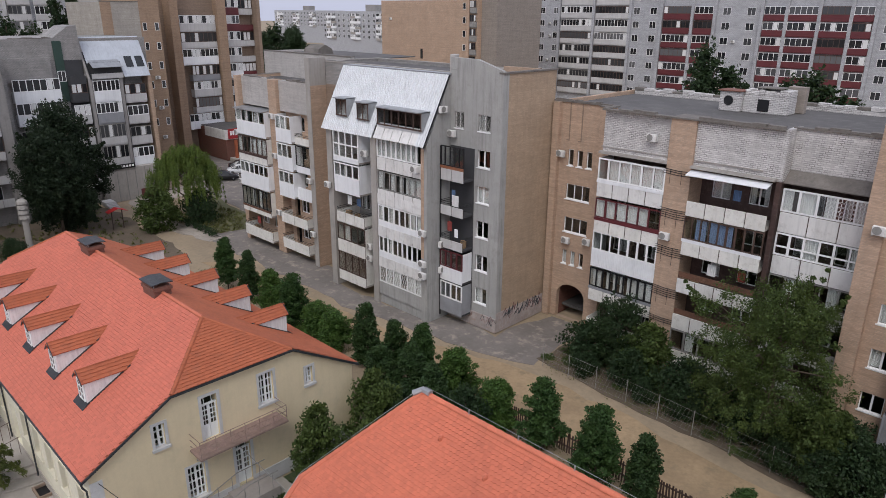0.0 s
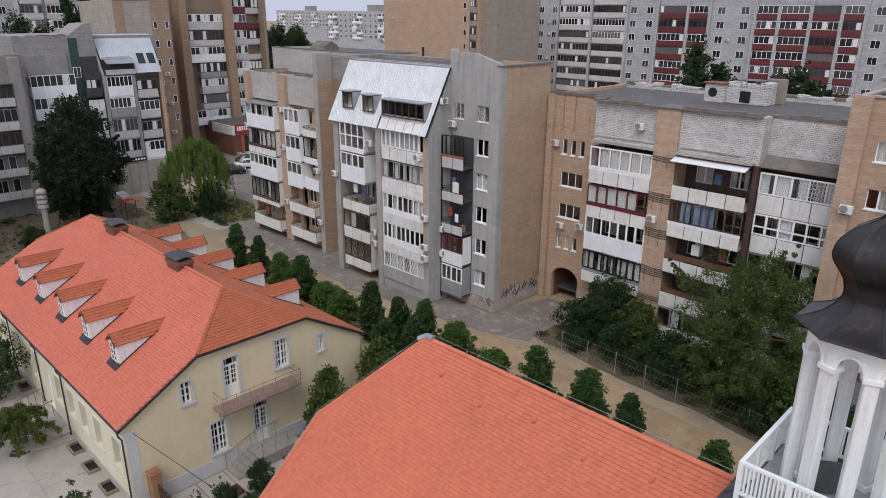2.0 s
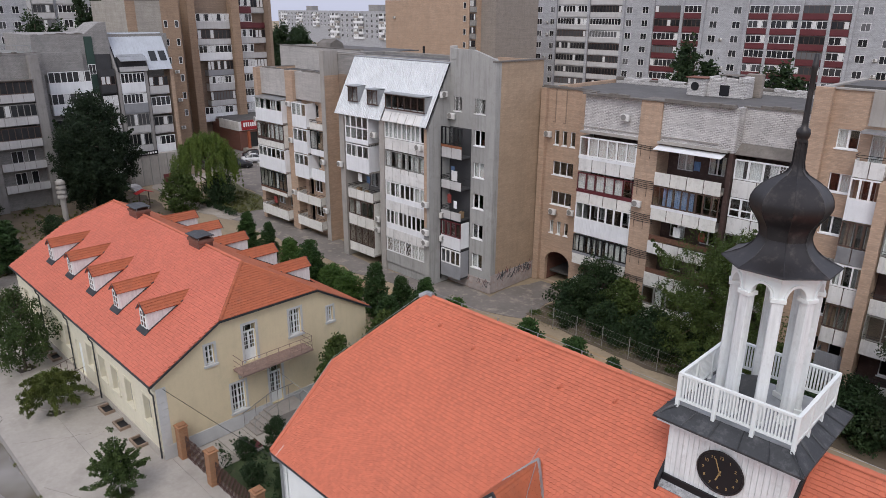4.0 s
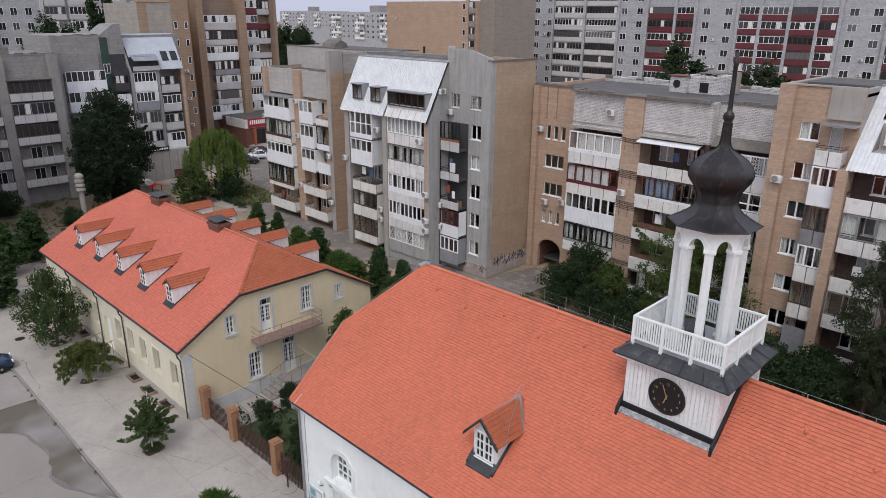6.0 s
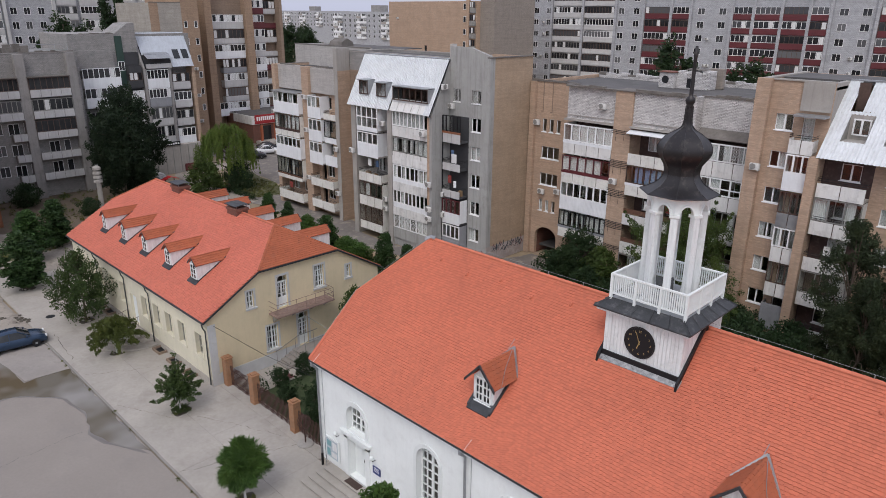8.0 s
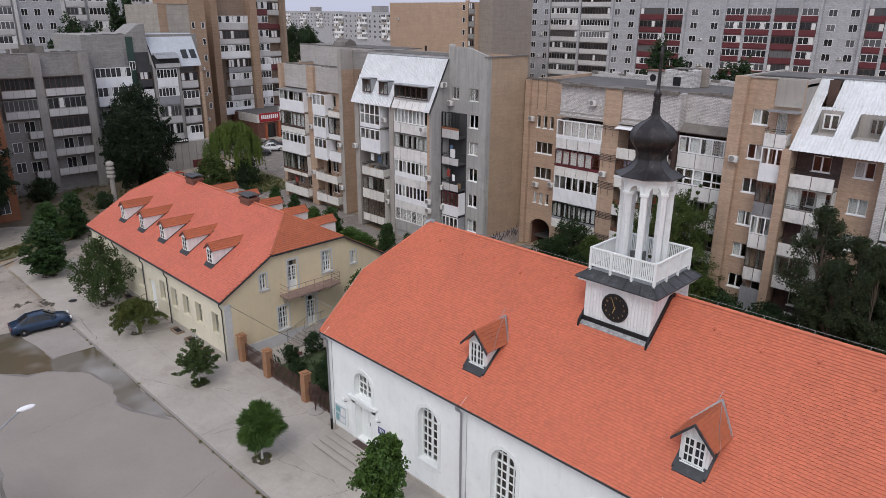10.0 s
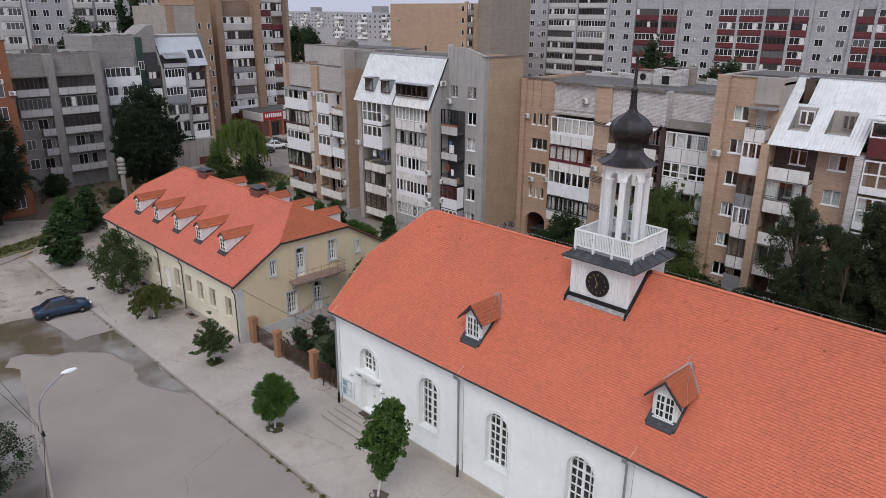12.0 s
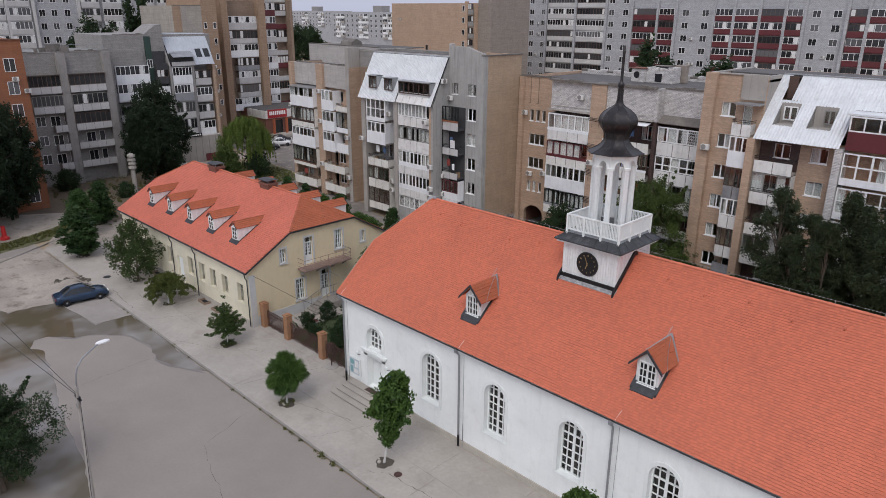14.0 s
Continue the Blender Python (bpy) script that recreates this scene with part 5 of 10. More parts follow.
def yellow_dormer(x, south):
    """A long dormer with a white window in front, white cheeks and a small tiled saddle roof."""
    s = 1 if south else -1

    def Y(y):
        return y if south else 2 * YR_Y - y
    front, w, top = 8.67, 0.52, 7.33
    yb = YE_Y + (top - YE_Z) / YSL
    e = part("dormer", prism([(Y(front), yroof_z(front) - 0.1), (Y(front), top), (Y(yb), top)], "x", x - w, x + w), M_BOARD_WHITE, yhouse, "white dormer with a clay tile saddle roof")
    part("dormer_gable", prism([(x - w, top), (x + w, top), (x, top + 0.42)], "y", *sorted((Y(front), Y(front + 0.1)))), M_BOARD_WHITE, e)
    z0, z1 = yroof_z(front) + 0.15, top + 0.05
    f = holed_wall(x - 0.38, x + 0.38, z0, z1, Y(front - 0.05), Y(front), lattice_holes(x - 0.38, x + 0.38, z0, z1, 2, 3, 0.06, 0.02, mid=0.035))
    part("dormer_window", f, M_TRIM_WHITE, e)
    part("dormer_pane", box((x - 0.34, x + 0.34, *sorted((Y(front - 0.02), Y(front))), yroof_z(front) + 0.18, top + 0.02)), M_DARKGLASS, e)
    for sx in (-1, 1):
        eave, ridge = Vector((x + sx * 0.6, 0, top + 0.0)), Vector((x, 0, top + 0.5))
        bm = bmesh.new()
        pts = [(c.x, Y(y), c.z) for c, y in ((eave, front - 0.12), (eave, YE_Y + (eave.z - YE_Z) / YSL + 0.12), (ridge, YE_Y + (ridge.z - YE_Z) / YSL + 0.12), (ridge, front - 0.12))]
        lo = [bm.verts.new(v) for v in pts]
        hi = [bm.verts.new((v[0], v[1], v[2] + 0.035)) for v in pts]
        bm.faces.new(hi)
        bm.faces.new(lo[::-1])
        for i in range(4):
            bm.faces.new((lo[i], lo[(i + 1) % 4], hi[(i + 1) % 4], hi[i]))
        bmesh.ops.recalc_face_normals(bm, faces=bm.faces[:])
        slope = part("dormer_roof", bm, M_ROOF_UNDER, e, "red clay tiles")
        DORMER_SLOPES.append((slope, sx, Vector((x + sx * 0.62, Y(front - 0.1), top + 0.015)), Vector((x, Y(front - 0.1), top + 0.54)), lambda z: YE_Y + (z - YE_Z) / YSL + 0.12, s))
        part("dormer_flashing", prism([(Y(front - 0.1), yroof_z(front - 0.1) + 0.02), (Y(front - 0.1), yroof_z(front - 0.1) + 0.1), (Y(yb + 0.2), yroof_z(yb + 0.2) + 0.1), (Y(yb + 0.2), yroof_z(yb + 0.2) + 0.02)], "x", *sorted((x + sx * w, x + sx * (w + 0.05)))), M_SLATE, e)
        part("barge_board", prism([(x + sx * 0.63, top - 0.06), (x + sx * 0.63, top + 0.05), (x, top + 0.6), (x, top + 0.49)], "y", *sorted((Y(front - 0.15), Y(front - 0.12)))), M_SLATE, e)
    yr = YE_Y + (top + 0.5 - YE_Z) / YSL
    ridge_tiles(e, (x, Y(front - 0.2), top + 0.5), (x, Y(yr + 0.1), top + 0.5), 0.34, 0.09, M_TILE_DARK)
    part("dormer_apron", prism([(Y(front - 0.3), yroof_z(front - 0.3) + 0.02), (Y(front - 0.3), yroof_z(front - 0.3) + 0.05), (Y(front), yroof_z(front) + 0.16), (Y(front), yroof_z(front) + 0.1)], "x", x - 0.65, x + 0.65), M_SLATE, e, "black sheet apron")


for i in range(5):
    yellow_dormer(-50.0 + 4.15 * i, True)
    yellow_dormer(-50.0 + 4.15 * i, False)
for x in (-46.9, -37.0):
    ch = part("chimney", box((x - 0.75, x + 0.75, YR_Y - 0.5, YR_Y + 0.5, 8.4, 9.8), bevel=0.02), M_BRICK_OLD, yhouse, "brick chimney under a sheet metal cap")
    part("chimney_rim", box((x - 0.82, x + 0.82, YR_Y - 0.57, YR_Y + 0.57, 9.55, 9.75), bevel=0.015), M_BRICK_OLD, ch)
    for sx in (-1, 1):
        for sy in (-1, 1):
            part("cap_leg", box((x + sx * 0.7 - 0.02, x + sx * 0.7 + 0.02, YR_Y + sy * 0.45 - 0.02, YR_Y + sy * 0.45 + 0.02, 9.8, 9.98)), M_ZINC, ch)
    part("cap", prism([(YR_Y - 0.62, 9.96), (YR_Y, 10.04), (YR_Y + 0.62, 9.96), (YR_Y + 0.62, 10.0), (YR_Y, 10.08), (YR_Y - 0.62, 10.0)], "x", x - 0.85, x + 0.85), M_SLATE, ch, "dark sheet metal cap")
M_IRON_PALE = surface("pale_rusty_iron", (0.3, 0.205, 0.17), 0.7, var=0.3, big=2, bump=0.15)
# balcony and outer stair at the gable
bal = part("balcony", box((YH_X1, YH_X1 + 1.15, 11.7, 16.6, 3.98, 4.1)), M_IRON_PALE, yhouse, "small rusty iron balcony over the stair")
for y in (12.0, 13.6, 15.2, 16.4):
    part("bracket", prism([(YH_X1, 3.98), (YH_X1 + 1.0, 3.98), (YH_X1, 3.3)], "y", y - 0.025, y + 0.025), M_FRAME_GREY, bal)
rail = bmesh.new()
loop = [(YH_X1 + 0.02, 11.75), (YH_X1 + 1.1, 11.75), (YH_X1 + 1.1, 16.55), (YH_X1 + 0.02, 16.55)]
for z in (4.3, 4.65, 5.0):
    add_tube(rail, [(x, y, z) for x, y in loop], 0.02, 5)
for k in range(7):
    add_tube(rail, [(YH_X1 + 1.1, 11.75 + 0.8 * k, 4.1), (YH_X1 + 1.1, 11.75 + 0.8 * k, 5.02)], 0.02, 5)
for k in range(14):
    y = 11.8 + 0.34 * k
    add_tube(rail, [(YH_X1 + 1.1, y, 4.3), (YH_X1 + 1.1, y + 0.17, 4.65), (YH_X1 + 1.1, y + 0.34, 4.3)], 0.012, 4)
part("balcony_rail", rail, M_IRON_PALE, bal, "thin iron railing")
stair = thing("outer_stair", "grey concrete stair with iron rails to the house door", "stairs", kind="structure")
for i in range(5):
    part("step", box((YH_X1 + 0.06, YH_X1 + 1.5, 12.0 + 0.34 * i, 14.0, 0.0 if i == 0 else 0.14 * i + 0.002, 0.14 * (i + 1)), bevel=0.008), M_APRON, stair)
part("landing", box((YH_X1 + 0.06, YH_X1 + 1.5, 14.0, 15.6, 0, 0.7), bevel=0.01), M_APRON, stair)
sr = bmesh.new()
for x in (YH_X1 + 0.15, YH_X1 + 1.45):
    add_tube(sr, [(x, 11.9, 1.0), (x, 13.9, 1.65), (x, 15.55, 1.65)], 0.025, 6)
    for k in range(5):
        y = 12.0 + 0.8 * k
        zz = 0.2 + min(0.5, 0.26 * k)
        add_tube(sr, [(x, y, zz), (x, y, zz + 0.9)], 0.018, 5)
part("stair_rail", sr, M_FRAME_GREY, stair)

# ---------------------------------------------------------------- apartment buildings: their common parts
brng = random.Random(21)
PANEL = M_CONCRETE_LIGHT
M_PANEL_CREAM = surface("cream_parapet_panel", (0.77, 0.75, 0.69), 0.85, var=0.12, big=0.9, fine=9, bump=0.15, dirt=(0.36, 0.32, 0.25), dirt_amount=0.5, streak=0.3, random_tint=0.12)
M_RUST = surface("rusty_brown_sheet", (0.16, 0.075, 0.045), 0.75, var=0.35, big=1.5, bump=0.2, dirt=(0.26, 0.16, 0.1), dirt_amount=0.5)
M_GREYPAINT = surface("grey_painted_sheet", (0.3, 0.305, 0.32), 0.6, var=0.15, big=0.9, bump=0.08, streak=0.15)
M_GREEN = surface("dark_green_sheet", (0.03, 0.065, 0.05), 0.55, var=0.2, big=0.9, bump=0.05)
M_PEEL = surface("peeling_plinth_paint", (0.46, 0.4, 0.37), 0.9, var=0.3, big=1.2, fine=8, bump=0.3, dirt=(0.36, 0.22, 0.17), dirt_amount=0.8, streak=0.3)
# Real charcoal walls, and dark sheets that stand for unlit insides.
M_CHARCOAL = surface("charcoal_render_and_recess_dark", (0.055, 0.055, 0.058), 0.85, var=0.2, big=0.6, bump=0.1)
M_CAP = surface("weathered_dark_coping", (0.2, 0.18, 0.16), 0.9, var=0.35, big=0.8, fine=6, bump=0.4, dirt=(0.1, 0.09, 0.08), dirt_amount=0.7)
STYLES = {"white": M_FRAME_WHITE, "brown": M_FRAME_BROWN, "grey": M_FRAME_GREY, "maroon": M_MAROON, "dark": M_BLACK}


def apt_window(parent, u, z, w, h, y, cols=2, frame="white", lattice=False, curtain=True, sill=True):
    """A window set into a wall whose outer face lies at y: frame, pane, perhaps a curtain, and a white sill."""
    cur = None
    if curtain and brng.random() < 0.6:
        cur = M_CURTAIN
    win = small_window(parent, u, z, w, h, y, cols, 1, depth=0.12, material=STYLES[frame], curtain=cur)
    if sill:
        part("window_sill", box((u - w / 2 - 0.06, u + w / 2 + 0.06, y - 0.06, y + 0.12, z - h / 2 - 0.07, z - h / 2 + 0.012)), STYLES[frame] if frame == "white" else M_ZINC, win)
    if lattice:
        bm = bmesh.new()
        for k in range(-3, 4):
            a = u + k * w / 6
            add_tube(bm, [(max(u - w / 2, min(u + w / 2, a - 0.3)), y - 0.02, z - h / 2), (max(u - w / 2, min(u + w / 2, a + 0.3)), y - 0.02, z + h / 2)], 0.014, 4)
            add_tube(bm, [(max(u - w / 2, min(u + w / 2, a + 0.3)), y - 0.025, z - h / 2), (max(u - w / 2, min(u + w / 2, a - 0.3)), y - 0.025, z + h / 2)], 0.014, 4)
        part("window_lattice", bm, M_FRAME_GREY, win)
    return win


def glazing(parent, u0, u1, y, z0, z1, n, frame, transom=False, curtain=0.35, cur_mat=None, lattice=False):
    """A row of n panes in frames."""
    t = 0.035 if frame != "white" else 0.05
    cut = (0.62 if transom is True else transom) if transom else None
    bm = holed_wall(u0, u1, z0, z1, y, y + 0.07, lattice_holes(u0, u1, z0, z1, n, 1, 2 * t, t, cut))
    g = part("glazing", bm, STYLES[frame], parent)
    p = part("pane", box((u0 + 0.01, u1 - 0.01, y + 0.035, y + 0.041, z0 + 0.02, z1 - 0.02)), M_GLASS, parent)
    p.visible_shadow = False
    sash = random.Random(int(abs(u0 * 31 + z0 * 17)))
    for i in range(n):
        if sash.random() < 0.45:
            a, b = u0 + (u1 - u0) * i / n + t * 0.7, u0 + (u1 - u0) * (i + 1) / n - t * 0.7
            w = 0.045
            sb = bmesh.new()
            for q in ((a, a + w, z0 + t, z1 - t), (b - w, b, z0 + t, z1 - t), (a + w, b - w, z0 + t, z0 + t + w), (a + w, b - w, z1 - t - w, z1 - t)):
                add_box(sb, q[0], q[1], y - 0.02, y + 0.03, q[2], q[3])
            part("sash", sb, STYLES[frame], parent)
    for i in range(n):
        if brng.random() < curtain:
            lo_, hi_ = (0.05, 0.96) if curtain > 0.9 else brng.choice(((0.06, 0.95), (0.06, 0.95), (0.06, 0.6), (0.4, 0.95)))
            part("curtain", folds(u0 + (u1 - u0) * (i + lo_) / n, u0 + (u1 - u0) * (i + hi_) / n, y + 0.18, z0 + 0.05, z1 - 0.05), cur_mat or M_CURTAIN, parent)
    if lattice:
        lb = bmesh.new()
        k = int((u1 - u0) / 0.22)
        for i in range(k):
            a = u0 + (u1 - u0) * i / k
            b = min(u1, a + 0.45)
            add_tube(lb, [(a, y - 0.03, z0), (b, y - 0.03, z1)], 0.014, 4)
            add_tube(lb, [(b, y - 0.035, z0), (a, y - 0.035, z1)], 0.014, 4)
        part("lattice", lb, STYLES[frame], parent)


def loggia(parent, u0, u1, yf, yb, z, par=None, npan=4, par_h=1.05, frame=None, n=5, transom=False, top=2.5, curtain=0.35, cur_mat=None, cap=None, sides=True, lattice=False, band=None, rail=False, ribs=False, slab_mat=None):
    """One storey's balcony: slab, parapet (panels or sheet), glazing if frame names one, and cheeks back to the wall."""
    b = part("balcony", box((u0, u1, yf + 0.02, yb, z - 0.16, z)), slab_mat or M_CONCRETE, parent)
    par = par or PANEL
    if npan:
        for i in range(npan):
            a, c = u0 + (u1 - u0) * i / npan, u0 + (u1 - u0) * (i + 1) / npan
            part("parapet_panel", box((a + 0.03, c - 0.03, yf - 0.05, yf + 0.02, z - 0.2, z + par_h - 0.04), bevel=0.015), par, b)
        part("parapet_back", box((u0 + 0.03, u1 - 0.03, yf + 0.021, yf + 0.05, z, z + par_h - 0.05)), M_FRAME_BROWN, b)
    elif ribs:
        bm = bmesh.new()
        k = int((u1 - u0) / 0.14)
        for i in range(k):
            a = u0 + (u1 - u0) * i / k
            add_box(bm, a, a + (u1 - u0) / k - 0.012, yf - 0.03, yf + 0.02, z - 0.18, z + par_h)
        part("siding", bm, par, b)
    elif par_h > 0.05:
        part("parapet", box((u0, u1, yf - 0.03, yf + 0.04, z - 0.18, z + par_h), bevel=0.01), par, b)
    if band:
        part("band", box((u0 - 0.02, u1 + 0.02, yf - 0.07, yf - 0.045 if npan else yf - 0.032, z + par_h - 0.22, z + par_h)), band, b)
    if sides:
        for u in (u0, u1 - 0.05):
            part("cheek", box((u, u + 0.05, yf + 0.06, yb, z, z + (top if frame else par_h))), par, b)
    if frame:
        glazing(b, u0, u1, yf - 0.02, z + par_h, z + top, n, frame, transom, curtain, cur_mat, lattice)
    if cap:
        part("canopy", prism([(yf - 0.35, z + top + 0.02), (yb, z + top + 0.16), (yb, z + top + 0.2), (yf - 0.35, z + top + 0.06)], "x", u0 - 0.05, u1 + 0.05), cap, b)
    if rail:
        bm = bmesh.new()
        for zz in (par_h + 0.15, par_h + 0.3):
            add_tube(bm, [(u0, yb, z + zz), (u0, yf, z + zz), (u1, yf, z + zz), (u1, yb, z + zz)], 0.02, 4)
        part("rail", bm, M_BLACK, b)
    return b


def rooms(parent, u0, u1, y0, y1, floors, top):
    """Floors and a back wall behind the windows, their dimness put into the colour."""
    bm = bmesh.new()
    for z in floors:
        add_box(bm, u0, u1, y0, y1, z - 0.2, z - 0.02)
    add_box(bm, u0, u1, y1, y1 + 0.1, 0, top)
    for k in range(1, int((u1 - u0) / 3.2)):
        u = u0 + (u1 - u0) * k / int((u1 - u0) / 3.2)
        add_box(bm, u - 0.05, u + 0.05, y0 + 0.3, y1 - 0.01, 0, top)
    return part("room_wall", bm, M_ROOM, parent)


def flat_roof(parent, u0, u1, y0, y1, z, rim=0.35, edge=None):
    part("roof", box((u0 + 0.3, u1 - 0.3, y0 + 0.3, y1 - 0.3, z - 0.25, z)), M_BITUMEN, parent, "flat grey bitumen roof")
    part("parapet_cap", box((u0 - 0.04, u1 + 0.04, y0 - 0.05, y0 + 0.32, z + rim - 0.07, z + rim + 0.0), (u0 - 0.04, u1 + 0.04, y1 - 0.32, y1 + 0.04, z + rim - 0.07, z + rim), (u0 - 0.04, u0 + 0.32, y0 + 0.32, y1 - 0.32, z + rim - 0.07, z + rim), (u1 - 0.32, u1 + 0.04, y0 + 0.32, y1 - 0.32, z + rim - 0.07, z + rim)), edge or M_CONCRETE, parent)


def ragged(parent, u0, u1, y0, y1, z, seed, material=None, most=0.2):
    """A broken coping along a parapet: uneven blocks with gaps between them."""
    r = random.Random(seed)
    u = u0
    while u < u1 - 0.3:
        w = min(r.uniform(0.35, 1.3), u1 - u)
        if r.random() < 0.82:
            part("coping_block", box((u, u + w - 0.02, y0 + r.uniform(-0.05, 0.05), y1 + r.uniform(-0.05, 0.05), z, z + r.uniform(0.04, most))), material or M_CAP, parent)
        u += w


AC = None


def air_conditioner(x, y, z, turn=0.0):
    """An outdoor unit on the wall: casing, fan grille, bracket. It faces -y unless turned."""
    global AC
    m = pose(x, y, z, 0, 0, turn)
    if AC is None:
        AC = thing("air_conditioner", "white outdoor air conditioner unit hung on the wall", "air conditioner", "wall air conditioners")
        part("casing", box((-0.36, 0.36, -0.4, -0.12, 0, 0.5), bevel=0.02), M_CONCRETE_LIGHT, AC)
        g = lathe([(0.21, 0.0), (0.23, 0.012), (0.2, 0.02), (0.05, 0.016)], 16)
        bmesh.ops.rotate(g, verts=g.verts[:], cent=(0, 0, 0), matrix=Matrix.Rotation(math.pi / 2, 3, "X"))
        bmesh.ops.translate(g, verts=g.verts[:], vec=(-0.1, -0.421, 0.28))
        part("fan_grille", g, M_FRAME_GREY, AC)
        part("bracket", box((-0.32, -0.28, -0.4, 0, -0.05, 0), (0.28, 0.32, -0.4, 0, -0.05, 0)), M_ZINC, AC)
        AC.matrix_basis = m
        return AC
    return copy_thing(AC, m)


def profiled_sheet(u0, u1, y0, z0, y1, z1, step=0.26, h=0.06):
    """A sloping sheet with trapezoid ribs, from (y0, z0) at its foot to (y1, z1) at its top."""
    bm = bmesh.new()
    d = Vector((0, y1 - y0, z1 - z0)).normalized()
    n = Vector((0, -d.z, d.y))
    line = []
    u = u0
    while u < u1 - 0.01:
        for k, up in ((0, 0), (0.6, 0), (0.7, 1), (0.9, 1)):
            if u + k * step <= u1:
                line.append((u + k * step, up * h))
        u += step
    line.append((u1, 0))
    lo = [bm.verts.new(Vector((a, y0, z0)) + n * b) for a, b in line]
    hi = [bm.verts.new(Vector((a, y1, z1)) + n * b) for a, b in line]
    for i in range(len(line) - 1):
        bm.faces.new((lo[i], lo[i + 1], hi[i + 1], hi[i]))
    return bm


# ---------------------------------------------------------------- building with the steep white loft roof
b2 = thing("apartment_building", "tan and grey apartment block with a steep white loft roof", "apartment building")
F2 = [1.05 + 2.8 * k for k in range(5)]
# west wing
part("wall", holed_wall(-68.0, -54.6, 0, 18.0, 38.6, 38.9, [(u - 0.7, u + 0.7, z + 0.9, z + 2.3) for z in F2 for u in (-65.6, -63.2, -57.8)] + [(u - 0.45, u + 0.45, z + 0.1, z + 2.3) for z in F2 for u in (-66.9, -59.2)]), M_BRICK_TAN, b2, "tan brick back wall of the loggias")
part("wall", box((-68.0, -67.7, 38.9, 52, 0, 18.0), (-68.0, -54.6, 51.7, 52, 0, 18.0)), M_BRICK_TAN, b2)
for z in F2:
    for u in (-65.6, -63.2, -57.8):
        apt_window(b2, u, z + 1.6, 1.4, 1.4, 38.6, 2, sill=False)
rooms(b2, -67.6, -55, 39.0, 43, F2 + [15.2], 17.5)
flat_roof(b2, -68.0, -54.6, 38.6, 52, 17.65)
ragged(b2, -67.4, -61.8, 38.0, 38.45, 18.002, 1)
ragged(b2, -60.3, -55.1, 38.0, 38.45, 18.002, 2)
part("pier", box((-68.15, -67.45, 37.5, 38.6, 0, 18.0)), M_BRICK_TAN, b2)
part("pier", box((-61.75, -60.35, 37.6, 38.6, 0, 18.0)), M_BRICK_TAN, b2)
part("upper_wall", box((-67.45, -61.75, 38.0, 38.6, 15.1, 18.0)), M_BRICK_PALE, b2, "weathered pale brick attic wall")
part("upper_wall", box((-60.35, -54.9, 38.0, 38.6, 15.0, 18.0)), M_BRICK_PALE, b2)
for k, kw in enumerate((dict(par=M_PANEL_CREAM, npan=1, par_h=1.0, rail=True),
                        dict(par=M_PANEL_CREAM, npan=4, par_h=0.5, frame="dark", n=7, curtain=0.15, band=M_RUST),
                        dict(par=M_PVC, npan=0, par_h=1.3, frame="white", n=6, curtain=0.0),
                        dict(par=M_PANEL_CREAM, npan=4, par_h=0.75, frame="brown", n=6, curtain=0.5, band=M_REDBROWN),
                        dict(par=M_PVC, npan=0, par_h=1.2, frame="white", n=5, curtain=0.4, cap=M_ZINC))):
    loggia(b2, -67.4, -61.8, 37.0, 38.6, F2[k], **kw)
for k, kw in enumerate((dict(par=M_PANEL_CREAM, npan=2, par_h=0.9, rail=True), dict(par=M_PANEL_CREAM, npan=2, par_h=0.85, rail=True),
                        dict(par=M_PVC, npan=0, par_h=1.25, frame="white", n=3, curtain=0.2), dict(par=M_PVC, npan=0, par_h=1.1, frame="white", n=3, curtain=0.3), dict(par=M_PVC, npan=0, par_h=1.1, frame="white", n=3, curtain=0.3))):
    loggia(b2, -60.3, -57.6 if k > 1 else -55.6, 37.3, 38.6, F2[k], **kw)
    if k > 1:
        loggia(b2, -57.58, -55.0, 37.7, 38.6, F2[k], par=M_PVC if k < 4 else M_PANEL_CREAM, npan=0, par_h=0.5 if k > 2 else 1.1, rail=k == 4, frame="dark" if k == 3 else None, n=2, curtain=0)
# tall fin
part("fin", box((-55.0, -54.35, 37.6, 39.4, 0, 17.9)), M_BRICK_TAN, b2, "tan brick fin wall")
part("fin", box((-55.02, -54.33, 37.55, 37.6, 0, 20.4), (-55.0, -54.35, 37.6, 39.4, 17.9, 20.4)), M_CONCRETE, b2, "grey concrete fin edge")
# recess with narrow windows
part("wall", holed_wall(-54.35, -50.1, 0, 18.0, 39.4, 39.7, [(-53.2, -52.2, z + 0.8, z + 2.2) for z in F2] + [(-53.4, -51.6, 15.2, 17.4)]), M_BRICK_BROWN, b2)
part("wall", box((-54.35, -50.1, 39.4, 39.7, 18.0, 20.2)), M_BRICK_GREY, b2)
for z in F2:
    apt_window(b2, -52.7, z + 1.5, 1.0, 1.4, 39.4, 2)
apt_window(b2, -52.5, 16.3, 1.8, 2.2, 39.4, 3)
